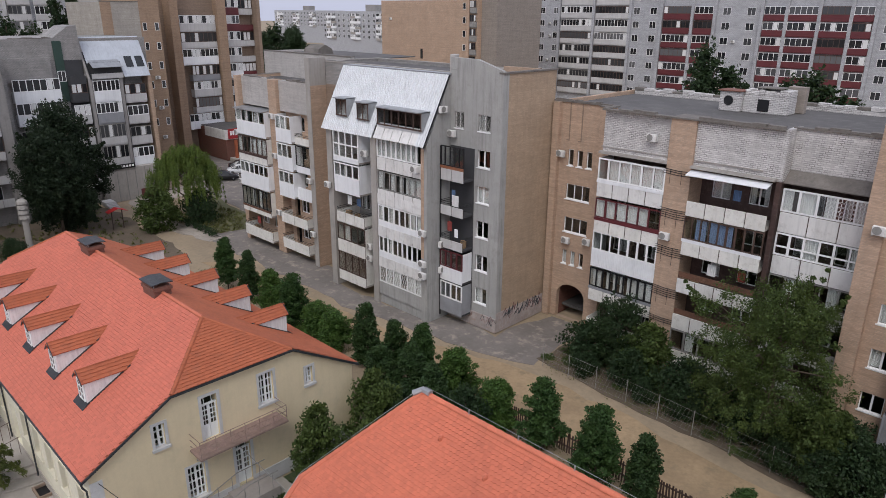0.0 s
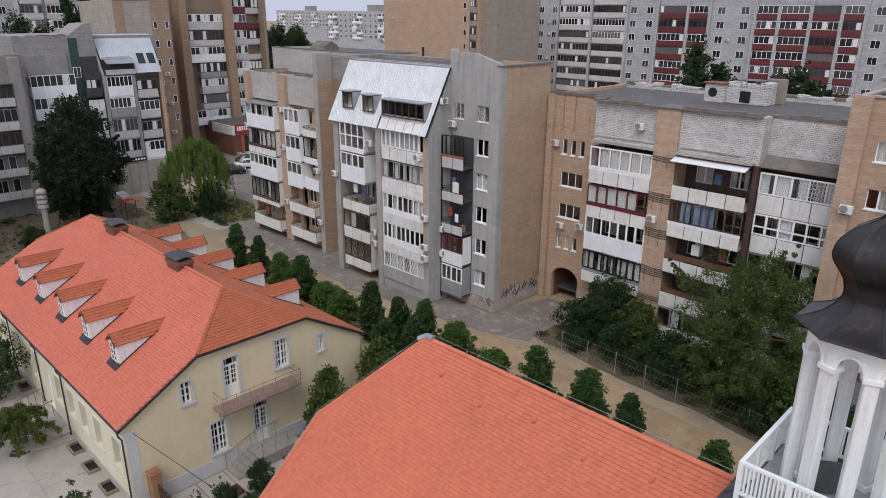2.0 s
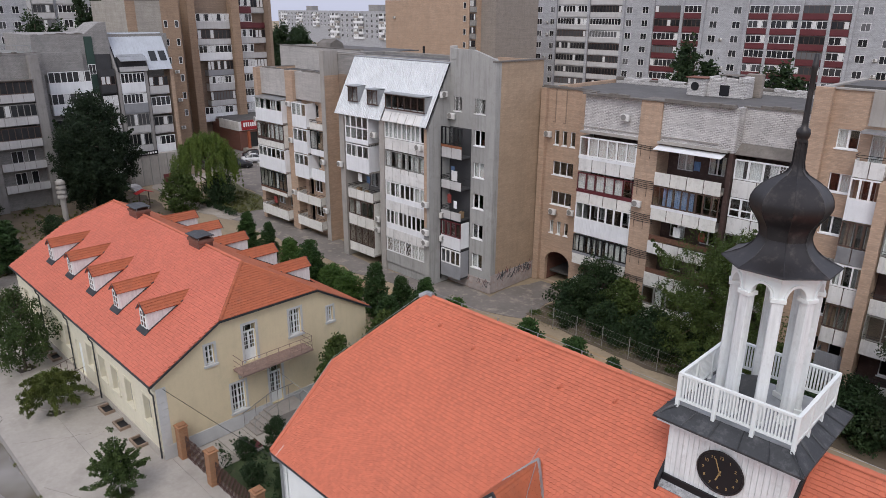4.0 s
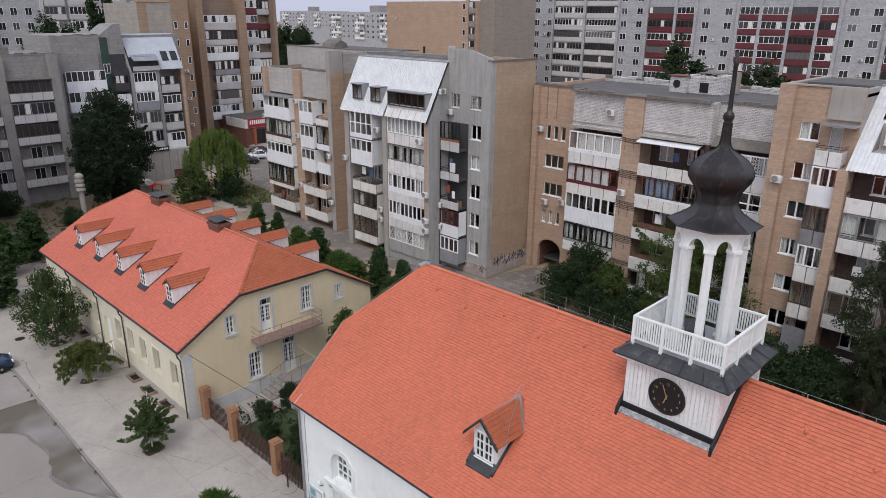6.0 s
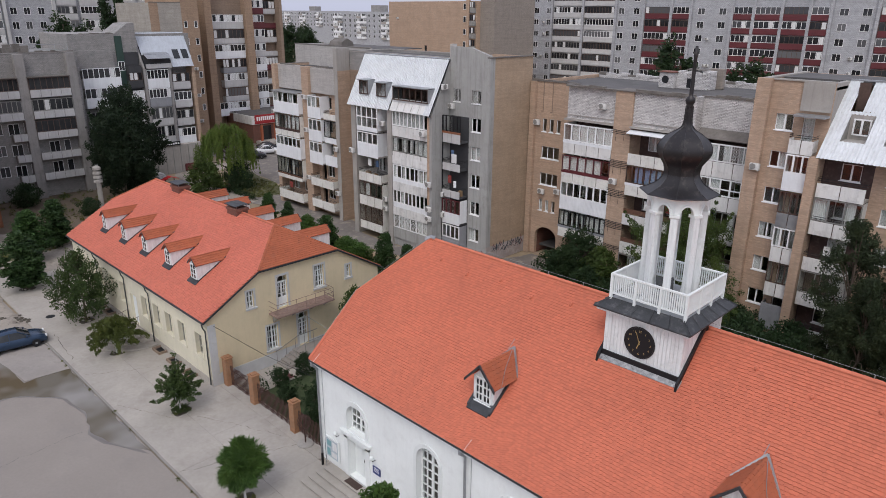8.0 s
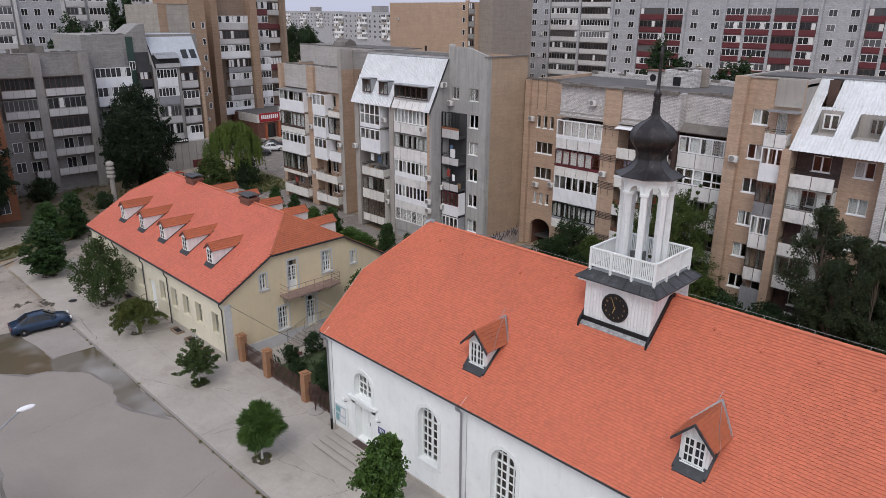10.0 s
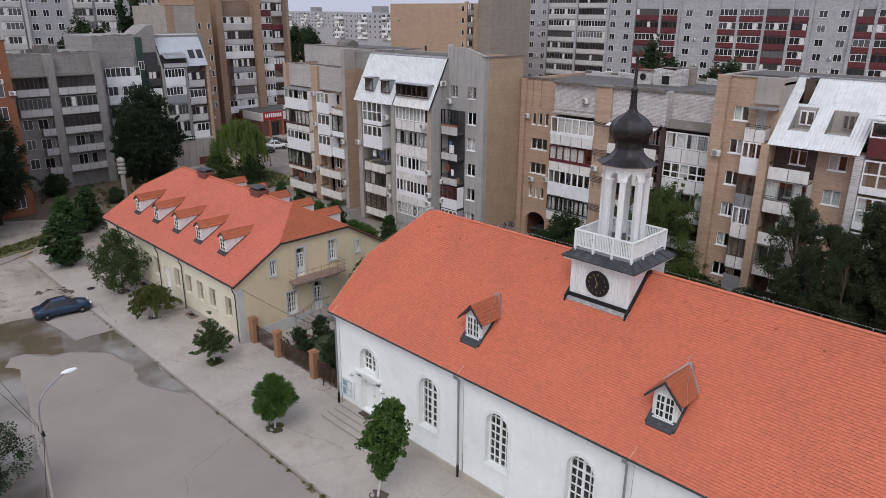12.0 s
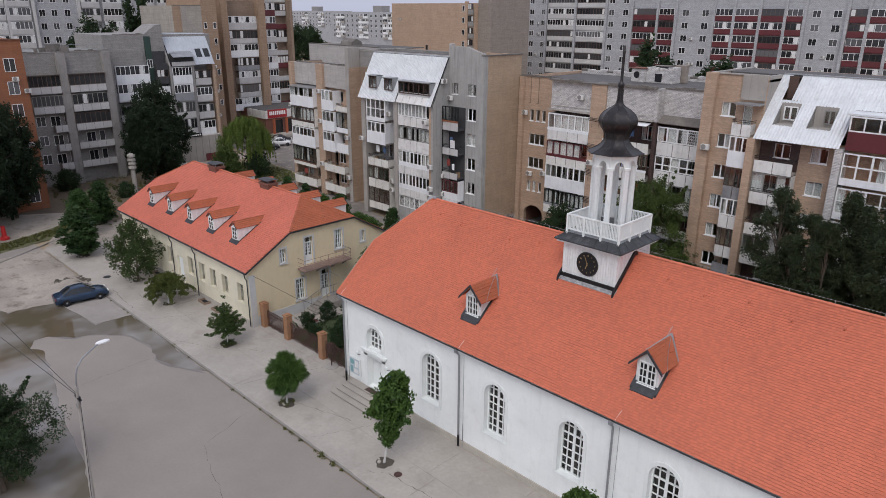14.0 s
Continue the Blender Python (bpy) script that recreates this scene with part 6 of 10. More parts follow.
# loft bay
part("fin", box((-50.15, -49.4, 36.1, 39.4, 0, 14.75)), M_CONCRETE, b2, "grey concrete fin wall")
part("fin", box((-44.05, -43.4, 36.1, 39.4, 0, 14.75)), M_CONCRETE, b2)
part("fin", box((-37.95, -37.3, 36.1, 38.7, 0, 14.75)), M_RENDER_GREY, b2)
part("fin_stripe", box((-37.95, -37.62, 36.085, 36.1, 5.6, 14.5)), M_BRICK_TAN, b2)
part("side_wall", prism([(36.1, 14.75), (38.7, 14.75), (38.7, 20.0)], "x", -37.75, -37.3), M_RENDER_GREY, b2)
part("side_wall", prism([(36.1, 14.75), (39.4, 14.75), (39.4, 20.0), (38.6, 20.0)], "x", -50.15, -49.9), M_RENDER_GREY, b2)
part("wall", holed_wall(-49.4, -44.05, 0, 15.2, 38.6, 38.9, [(u - 0.6, u + 0.6, z + 0.5, z + 2.3) for z in F2 for u in (-48.0, -45.6)]), M_BRICK_GREY, b2)
# Back wall in the dimmed room colour, as the loggias' dark inside.
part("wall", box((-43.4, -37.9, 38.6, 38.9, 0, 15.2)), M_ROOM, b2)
part("wall", box((-43.4, -37.95, 36.35, 36.6, 0, 1.0)), M_RENDER_GREY, b2, "grey rendered base")
for z in F2:
    for u in (-48.0, -45.6):
        apt_window(b2, u, z + 1.4, 1.2, 1.8, 38.6, 2, sill=False)
rooms(b2, -54.2, -38, 40, 44, F2 + [15.2], 17.5)
for k, kw in enumerate((dict(par=M_PANEL_CREAM, npan=3, par_h=0.75, frame="brown", n=4, lattice=True, curtain=0.3, top=2.6), dict(par=M_PANEL_CREAM, npan=3, par_h=0.95, frame="brown", n=4, curtain=0.5),
                        dict(par=M_PANEL_CREAM, npan=3, par_h=0.8, rail=True), dict(par=M_PVC, npan=0, par_h=1.25, frame="white", n=4, curtain=0.5), dict(par=M_PVC, npan=0, par_h=0.2, frame="white", n=4, transom=0.5, top=2.5, curtain=0.1))):
    loggia(b2, -48.9, -45.0 if k < 3 else -45.4, 36.0 if k < 3 else 35.9, 38.6, F2[k], **kw)
for k, kw in enumerate((dict(par=M_RENDER_GREY, npan=0, par_h=1.0, frame="white", n=6, lattice=True, curtain=0.5, top=2.5), dict(par=M_PVC, npan=0, par_h=1.0, frame="white", n=9, curtain=0.25, top=2.45),
                        dict(par=M_PVC, npan=0, par_h=0.95, frame="white", n=8, curtain=0.45, top=2.4), dict(par=PANEL, npan=5, par_h=1.0, frame="grey", n=7, curtain=0.8, top=2.5), dict(par=PANEL, npan=5, par_h=0.9, frame="white", n=9, curtain=0.92, top=2.5))):
    lg = loggia(b2, -43.38, -37.98, 36.25, 38.6, F2[k], sides=False, **kw)
    if k in (1, 2, 3):
        for i in range(5):
            part("parapet_panel", box((-43.36 + i * 1.08, -42.32 + i * 1.08, 36.16, 36.2, F2[k] - 0.35, F2[k] + 0.55), bevel=0.01), PANEL, lg)
for i in range(5):
    p = part("loft_panel", box((-43.3 + i * 1.06, -42.3 + i * 1.06, -0.03, 0.03, 0, 1.0), bevel=0.012), M_CONCRETE_LIGHT, b2)
    p.matrix_basis = Matrix.Translation((0, 35.8, 14.72)) @ Matrix.Rotation(radians(-27.6), 4, "X")


def loft_y(z, y0=35.75, z0=14.7, y1=38.5, z1=19.95):
    return y0 + (y1 - y0) * (z - z0) / (z1 - z0)


loft = part("loft_roof", profiled_sheet(-50.4, -43.45, 35.75, 14.7, 38.5, 19.95), M_METAL_WHITE, b2, "steep white profiled sheet roof")
part("loft_sheet", profiled_sheet(-43.45, -38.25, loft_y(17.1), 17.1, 38.5, 19.95), M_METAL_WHITE, b2)
part("loft_sheet", profiled_sheet(-38.25, -37.3, 35.75, 14.7, 38.5, 19.95), M_METAL_WHITE, b2)
part("loft_sheet", box((-43.45, -38.25, loft_y(15.9), loft_y(15.9) + 0.05, 15.45, 15.95)), M_PVC, b2)
part("loft_edge", prism([(35.7, 14.62), (35.7, 14.74), (38.5, 20.0), (38.56, 19.9)], "x", -37.3, -37.22), M_BLACK, b2)
part("loft_edge", box((-50.4, -37.25, 38.48, 39.2, 19.95, 20.05)), M_ZINC, b2)
# dark boxes of the loft windows, standing out of the slope
for u0, u1, za, zb in ((-48.65, -47.15, 16.0, 17.5), (-45.75, -44.2, 15.95, 17.4), (-43.1, -37.85, 15.85, 17.25)):
    yf = loft_y(za) - 0.25
    bm = box((u0, u0 + 0.08, yf, loft_y(zb) + 0.3, za, zb), (u1 - 0.08, u1, yf, loft_y(zb) + 0.3, za, zb), (u0, u1, yf - 0.3, loft_y(zb) + 0.3, zb - 0.06, zb + 0.02), (u0, u1, yf, yf + 0.1, za - 0.06, za + 0.06))
    d = part("loft_window", bm, M_ZINC, b2, "boxed loft window")
    # Dark sheet behind the glass stands for the unlit loft.
    part("loft_void", box((u0 + 0.08, u1 - 0.08, loft_y(zb) + 0.2, loft_y(zb) + 0.25, za + 0.06, zb - 0.06)), M_REDBROWN, d)
    part("pane", box((u0 + 0.08, u1 - 0.08, yf + 0.02, yf + 0.026, za + 0.06, zb - 0.06)), M_GLASS, d).visible_shadow = False
    fr = bmesh.new()
    n = max(2, int((u1 - u0) / 0.85))
    for i in range(n + 1):
        u = u0 + 0.08 + (u1 - u0 - 0.16) * i / n
        add_box(fr, u - 0.045, u + 0.045, yf - 0.03, yf + 0.02, za + 0.06, zb - 0.06)
    add_box(fr, u0, u1, yf - 0.04, yf + 0.0, za - 0.02, za + 0.08)
    add_box(fr, u0, u1, yf - 0.04, yf + 0.0, zb - 0.18, zb - 0.06)
    part("frame", fr, M_FRAME_BROWN, d)
part("wall", box((-54.6, -54.3, 39.4, 46, 17.5, 20.0), (-54.6, -37.2, 45.7, 46, 0, 20.0)), M_BRICK_GREY, b2)
flat_roof(b2, -54.6, -37.2, 39.4, 46, 19.75)
part("wall", box((-37.2, -32.4, 44.8, 45.1, 0, 20.3)), M_BRICK_TAN, b2)
part("roof", box((-37.2, -32.4, 39.0, 44.8, 18.6, 18.8)), M_BITUMEN, b2)
# grey end bay and brown gable
ge = [(-34.42, -33.15, z + 1.0, z + 2.35) for z in F2] + [(-34.4, -33.2, 16.0, 17.25), (-36.85, -35.9, 16.0, 17.25)]
part("wall", holed_wall(-37.3, -32.1, 0, 20.3, 38.7, 39.0, ge), M_RENDER_GREY, b2, "grey rendered wall")
part("wall_top", prism([(-37.3, 20.3), (-32.1, 20.3), (-32.1, 20.5), (-34.6, 21.2), (-37.3, 21.25)], "y", 38.7, 39.0), M_RENDER_GREY, b2)
part("chimney", box((-37.55, -37.1, 38.8, 39.4, 20.0, 21.45), bevel=0.04), M_BRICK_PALE, b2)
for a, b, c, d in ge:
    apt_window(b2, (a + b) / 2, (c + d) / 2, b - a, d - c, 38.7, 2, lattice=c > 15)
part("gable_wall", box((-32.4, -32.1, 39.0, 45.1, 0, 20.3)), M_BRICK_GABLE, b2, "tall blank tan brick gable")
part("gable_cap", box((-32.45, -32.02, 38.65, 45.2, 20.3, 20.42)), M_CAP, b2)
ragged(b2, -37.2, -32.1, 38.66, 38.98, 21.26 - 0.9, 3, M_RENDER_GREY, 0.1)
part("gable_corner", box((-32.16, -32.085, 38.685, 39.35, 0, 20.3)), M_RENDER_GREY, b2)
part("wall", box((-32.4, -32.1, 45.1, 57.7, 0, 17.9)), M_BRICK_TAN, b2)
rooms(b2, -37.2, -32.5, 40, 43, F2 + [15.2], 19)
for k, kw in enumerate((dict(par=M_GREYPAINT, npan=0, par_h=1.1, frame="white", n=4, curtain=0.1), dict(par=M_PVC, npan=0, par_h=1.0, frame="maroon", n=4, curtain=1.0, cur_mat=M_REDBROWN, top=2.4),
                        dict(par=M_PANEL_FAR, npan=2, par_h=0.6, rail=True, sides=False), dict(par=M_PANEL_FAR, npan=2, par_h=0.6, rail=True, sides=False), dict(par=M_PANEL_FAR, npan=2, par_h=0.95, frame="dark", n=5, curtain=0.2, band=M_BRICK_ORANGE, sides=False))):
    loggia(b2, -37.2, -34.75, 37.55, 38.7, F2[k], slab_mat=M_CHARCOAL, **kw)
# Sheet added over the grey wall; the balconies' inner shade is its colour.
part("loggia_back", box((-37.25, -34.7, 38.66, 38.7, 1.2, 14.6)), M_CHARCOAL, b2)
part("post", box((-37.25, -37.17, 37.5, 37.6, 0.4, 14.7)), M_BLACK, b2)
part("plinth", box((-37.3, -32.04, 38.62, 38.7, 0, 1.2), (-32.1, -32.04, 38.7, 45.1, 0, 1.7)), M_PEEL, b2, "peeling plinth with scrawls of paint")
for x, y, z in ((-61.0, 37.62, 14.2), (-60.9, 37.62, 10.2), (-60.9, 37.62, 4.2), (-54.9, 37.55, 8.6), (-54.8, 37.55, 3.2), (-49.9, 36.1, 9.4), (-44.9, 36.4, 12.9), (-44.8, 36.6, 4.6), (-44.8, 36.6, 3.5), (-38.4, 36.1, 12.6), (-37.5, 36.05, 5.0), (-37.5, 36.05, 4.0), (-37.5, 36.05, 7.6), (-36.9, 38.7, 15.3), (-67.9, 37.5, 11.8), (-67.9, 37.5, 6.4)):
    air_conditioner(x, y, z)
for z in (17.2, 4.2, 6.4):
    air_conditioner(-37.3, 37.6, z, 90)
# clothes and clutter on the open balconies, graffiti bars on the gable's foot
whole("hung_towel", box((-35.9, -35.2, 37.48, 37.51, 10.1, 11.0), bevel=0.01), M_CURTAIN, "white towel hung out on a balcony", "towel")
whole("hung_bag", box((-35.6, -35.2, 37.46, 37.52, 7.6, 8.3), bevel=0.03), M_PVC, "white bag hung on a balcony line", "bag")
M_SCRAWL = surface("dark_spray_paint", (0.04, 0.045, 0.05), 0.6, var=0.3, bump=0)
M_SCRAWL2 = surface("faded_red_spray_paint", (0.22, 0.08, 0.08), 0.6, var=0.4, bump=0)
graff = bmesh.new()
graff2 = bmesh.new()
gr = random.Random(4)
for i in range(34):
    y = 39.2 + gr.uniform(0, 5.2)
    z = 0.75 + gr.uniform(0, 0.7)
    tgt, r = (graff, 0.03) if i % 3 else (graff2, 0.02)
    add_tube(tgt, [(-32.034, y + gr.uniform(-0.1, 0.1), z), (-32.033, y + gr.uniform(0, 0.4), z + gr.uniform(0.25, 0.7)), (-32.034, y + gr.uniform(0.1, 0.5), z + gr.uniform(0, 0.3)), (-32.033, y + gr.uniform(0, 0.4), z + gr.uniform(0.2, 0.6))], r, 4)
for i in range(16):
    x = -36.6 + gr.uniform(0, 4.2)
    z = 0.3 + gr.uniform(0, 0.6)
    add_tube(graff if i % 2 else graff2, [(x, 38.612, z), (x + gr.uniform(0, 0.4), 38.611, z + gr.uniform(0.2, 0.5)), (x + gr.uniform(0.1, 0.5), 38.612, z + gr.uniform(0, 0.2)), (x + gr.uniform(0.2, 0.5), 38.611, z + gr.uniform(0.2, 0.5))], 0.022, 4)
part("paint_scrawl", graff, M_SCRAWL, b2)
part("paint_scrawl", graff2, M_SCRAWL2, b2)

# ---------------------------------------------------------------- lower building with the archway
b3 = thing("apartment_building", "tan brick apartment block with glazed loggias and an archway", "apartment building")
F3 = [0.9 + 2.75 * k for k in range(5)]
ARCH = (-29.45, 2.7, 0.0, 2.1, 3.1)
rows3 = [(10.35, 11.6), (7.6, 8.85)]
h3 = [(-30.55, -28.35, a, b) for a, b in rows3]
h3 += [(u - 0.22, u + 0.22, 4.85, 6.05) for u in (-30.3, -29.5, -28.7)] + [(u - 0.26, u + 0.26, 13.05, 14.35) for u in (-30.3, -29.45, -28.6)]
part("wall", holed_wall(-32.09, -27.2, 3.6, 18.0, 45.1, 45.4, h3), M_BRICK_TAN, b3, "tan brick stair wall")
part("wall", arched_wall(-32.09, -27.2, 0, 3.6, 45.1, 45.5, [ARCH]), M_BRICK_TAN, b3)
# Dark brick on these inner walls carries the passage's shade as colour.
part("passage", box((-31.05, -30.81, 45.5, 56, 0, 3.4), (-28.09, -27.85, 45.5, 56, 0, 3.4), (-30.81, -28.09, 45.5, 56, 3.2, 3.4)), M_BRICK_OLD, b3, "arched passage through the house, its shade in the wall colour")
for a, b in rows3:
    apt_window(b3, -29.45, (a + b) / 2, 2.2, b - a, 45.1, 3)
for u in (-30.3, -29.5, -28.7):
    apt_window(b3, u, 5.45, 0.44, 1.2, 45.1, 1)
for u in (-30.3, -29.45, -28.6):
    apt_window(b3, u, 13.7, 0.52, 1.3, 45.1, 1)
for u in (-30.6, -29.5):
    part("wall_groove", box((u, u + 0.1, 45.07, 45.1, 15.1, 17.9), (u - 0.2, u + 0.1, 45.07, 45.1, 15.0, 15.1)), M_BRICK_BROWN, b3)
part("pier", box((-27.55, -26.5, 44.5, 45.1, 0, 17.95)), M_BRICK_TAN, b3)
part("pier", box((-31.95, -31.35, 44.7, 45.1, 0, 17.95)), M_BRICK_TAN, b3)
part("pier", box((-21.25, -19.5, 43.1, 45.1, 3.2, 18.0), (-21.25, -19.5, 43.1, 45.1, 0, 3.2)), M_BRICK_TAN, b3, "tan brick pier")
part("pier", box((-14.15, -13.85, 43.3, 45.5, 14.85, 18.0)), M_BRICK_WHITE, b3)
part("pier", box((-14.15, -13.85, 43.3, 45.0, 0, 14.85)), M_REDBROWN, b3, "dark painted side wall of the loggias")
part("upper_wall", box((-26.5, -21.25, 43.5, 44.0, 15.0, 17.95)), M_BRICK_WHITE, b3, "white silicate brick attic wall")
part("upper_wall", box((-19.5, -14.15, 43.3, 43.8, 15.0, 17.95)), M_BRICK_WHITE, b3)
part("upper_wall", box((-13.85, -8.55, 44.5, 45.0, 15.3, 17.95)), M_BRICK_WHITE, b3)
part("ledge", box((-26.6, -21.25, 43.1, 43.5, 14.85, 15.02), (-26.6, -21.2, 43.42, 43.5, 15.3, 15.36)), M_CONCRETE, b3)
part("ledge", box((-19.5, -14.1, 42.8, 43.3, 14.9, 15.05), (-19.4, -15.0, 43.2, 43.3, 15.35, 15.42)), M_CONCRETE, b3)
part("ledge", prism([(43.6, 14.75), (44.5, 15.4), (44.5, 15.46), (43.6, 14.82)], "x", -13.85, -8.6), M_CAP, b3, "weathered lean-to roof over the loggia")
back = [(u - 0.65, u + 0.65, z + 0.8, z + 2.25) for z in F3 for u in (-25.2, -22.6, -18.1, -15.6, -12.4, -10.0)]
part("wall", holed_wall(-27.2, -8.55, 0, 15.2, 45.0, 45.3, back), M_REDBROWN, b3, "dark red-brown wall behind the loggias")
for a, b, c, d in back:
    apt_window(b3, (a + b) / 2, (c + d) / 2, b - a, d - c, 45.0, 2, frame="white", sill=False)
rooms(b3, -31.8, -27.3, 46.0, 50, F3 + [15.0], 17.5)
rooms(b3, -27.0, -8.8, 46.2, 50, F3 + [15.0], 17.5)
part("wall", box((-32.1, -8.55, 57.7, 58, 0, 17.9)), M_BRICK_TAN, b3)
part("roof", box((-32.0, -8.55, 45.4, 57.7, 17.4, 17.6), (-26.4, -21.3, 44.0, 45.4, 17.4, 17.6), (-21.25, -14.15, 43.8, 45.4, 17.4, 17.6)), M_BITUMEN, b3, "flat grey bitumen roof with a brick vent block")
part("parapet_cap", box((-32.1, -26.5, 45.0, 45.45, 17.96, 18.06), (-26.5, -14.05, 43.0, 43.5, 17.96, 18.06), (-14.05, -8.55, 44.4, 44.9, 17.96, 18.06), (-32.1, -8.55, 57.62, 58.05, 17.9, 18.0)), M_CAP, b3)
part("roof_vent", box((-22.0, -20.4, 51.9, 53.2, 17.6, 19.05), bevel=0.05), M_BRICK_WHITE, b3, "old white brick vent block with a ragged top")
part("vent_cap", box((-22.15, -20.3, 51.75, 53.35, 19.05, 19.14), bevel=0.03), M_BRICK_OLD, b3)
vent = part("roof_vent", box((-20.4, -17.2, 52.3, 54.0, 17.6, 18.85), bevel=0.04), M_BRICK_WHITE, b3, "old white brick vent block with a ragged top")
vr = random.Random(12)
for i in range(9):
    u = -20.4 + i * 0.36
    part("brick_block", box((u, u + 0.34, 52.3 + vr.uniform(0, 0.25), 53.9, 18.85, 18.95 + vr.uniform(0.05, 0.4)), bevel=0.03), M_BRICK_WHITE, vent)
part("vent_cap", box((-19.6, -17.8, 52.5, 53.9, 19.36, 19.44), bevel=0.03), M_CAP, b3)
part("roof_vent", box((-18.0, -16.7, 54.2, 54.8, 17.6, 19.5), bevel=0.05), M_BRICK_WARM, b3)
part("vent_hole", box((-19.3, -18.5, 52.26, 52.3, 17.75, 18.6)), M_BLACK, b3)
part("parapet_cap", box((-27.6, -26.45, 44.45, 45.0, 17.955, 18.03), (-21.3, -19.45, 43.5, 45.1, 18.005, 18.05)), M_CAP, b3)
rear = part("rear_parapet", box((-32.0, -8.6, 57.1, 57.6, 17.4, 17.9)), M_BRICK_WHITE, b3, "ragged white brick parapet")
for i in range(26):
    u = -32.0 + i * 0.9
    part("brick_block", box((u, u + 0.88, 57.1 + vr.uniform(-0.06, 0.06), 57.62, 17.9, 18.05 + vr.uniform(0, 0.22)), bevel=0.03), M_BRICK_WHITE if i % 4 else M_CAP, rear)
ring = lathe([(0.3, 0), (0.36, 0.03), (0.3, 0.06), (0.26, 0.03)], 16)
bmesh.ops.rotate(ring, verts=ring.verts[:], cent=(0, 0, 0), matrix=Matrix.Rotation(math.pi / 2, 3, "X"))
bmesh.ops.translate(ring, verts=ring.verts[:], vec=(-21.3, 51.88, 18.4))
part("vent_ring", ring, M_BLACK, b3)
for k, kw in enumerate((dict(par=M_PANEL_CREAM, npan=4, par_h=1.0), dict(par=M_PANEL_CREAM, npan=4, par_h=0.95, frame="dark", n=9, curtain=0.85, top=2.45, band=M_GREYPAINT),
                        dict(par=M_PVC, npan=0, par_h=1.15, frame="white", n=7, curtain=0.4, ribs=True, top=2.6), dict(par=M_PANEL_CREAM, npan=4, par_h=0.95, frame="maroon", n=6, curtain=0.95, top=2.4, band=M_MAROON),
                        dict(par=PANEL, npan=4, par_h=1.05, frame="white", n=6, curtain=0.95, top=2.65, band=M_PVC))):
    loggia(b3, -26.5, -21.25, 43.1, 45.0, F3[k], **kw)
for k, kw in enumerate((dict(par=M_PANEL_CREAM, npan=4, par_h=1.0, frame="grey", n=5, curtain=0.4), dict(par=M_PANEL_CREAM, npan=4, par_h=0.95),
                        dict(par=PANEL, npan=4, par_h=0.85, band=None, frame=None), dict(par=M_PANEL_CREAM, npan=4, par_h=0.95, frame="brown", n=9, curtain=0.45, cur_mat=M_CURTAIN_BLUE, band=M_PVC),
                        dict(par=M_PANEL_CREAM, npan=4, par_h=0.85))):
    lg = loggia(b3, -19.45, -14.2, 42.9, 45.0, F3[k], sides=False, **kw)
    if k in (2, 1):
        part("rust_band", box((-19.4, -14.3, 42.95, 43.0, F3[k] + 0.9, F3[k] + 1.3)), M_RUST, lg)
part("awning", prism([(42.3, 14.5), (43.1, 14.72), (43.1, 14.76), (42.3, 14.54)], "x", -19.5, -14.3), M_PVC, b3, "white sheet awning")
for k, kw in enumerate((dict(par=PANEL, npan=3, par_h=1.0), dict(par=PANEL, npan=3, par_h=1.0), dict(par=PANEL, npan=3, par_h=1.05, frame="grey", n=5, curtain=0.3),
                        dict(par=PANEL, npan=3, par_h=1.05, frame="white", n=6, curtain=0.3, transom=0.4), dict(par=PANEL, npan=3, par_h=1.1, frame="white", n=5, curtain=0.7, top=2.55))):
    loggia(b3, -13.8, -8.7, 43.7, 45.0, F3[k], sides=False, **kw)
lat = bmesh.new()
for i in range(12):
    u = -11.2 + i * 0.2
    for j in range(5):
        add_tube(lat, [(u + 0.11 * math.cos(k * math.pi / 3), 43.62, 13.2 + 0.27 * j + 0.13 * math.sin(k * math.pi / 3)) for k in range(7)], 0.012, 4)
part("lattice", lat, M_FRAME_WHITE, b3, "white ornamental window grille")
ragged(b3, -26.5, -21.3, 43.05, 43.5, 18.062, 4)
ragged(b3, -19.4, -14.1, 43.05, 43.5, 18.062, 5)
ragged(b3, -14.0, -8.6, 44.45, 44.9, 18.062, 6)
ragged(b3, -32.0, -27.0, 45.05, 45.4, 18.062, 7)
cable = bmesh.new()
for z in (14.6, 11.9, 11.6, 9.2, 8.9, 6.2, 5.9, 3.9):
    for dz in (0.0, -0.14, -0.3):
        add_tube(cable, [(-21.4, 43.06, z + dz), (-20.3, 43.05, z + dz - 0.07), (-19.3, 43.06, z + dz - 0.04)], 0.022, 4)
    add_tube(cable, [(-20.9, 43.05, z), (-20.9, 43.05, z - 1.0)], 0.014, 4)
    add_tube(cable, [(-20.1, 43.05, z), (-20.1, 43.05, z - 1.0)], 0.014, 4)
part("wall_cable", cable, M_BLACK, b3)
for x, y, z in ((-31.1, 45.1, 13.7), (-30.1, 45.1, 6.7), (-28.1, 45.1, 7.0), (-22.6, 43.5, 16.2), (-20.7, 43.1, 9.7)):
    air_conditioner(x, y, z)

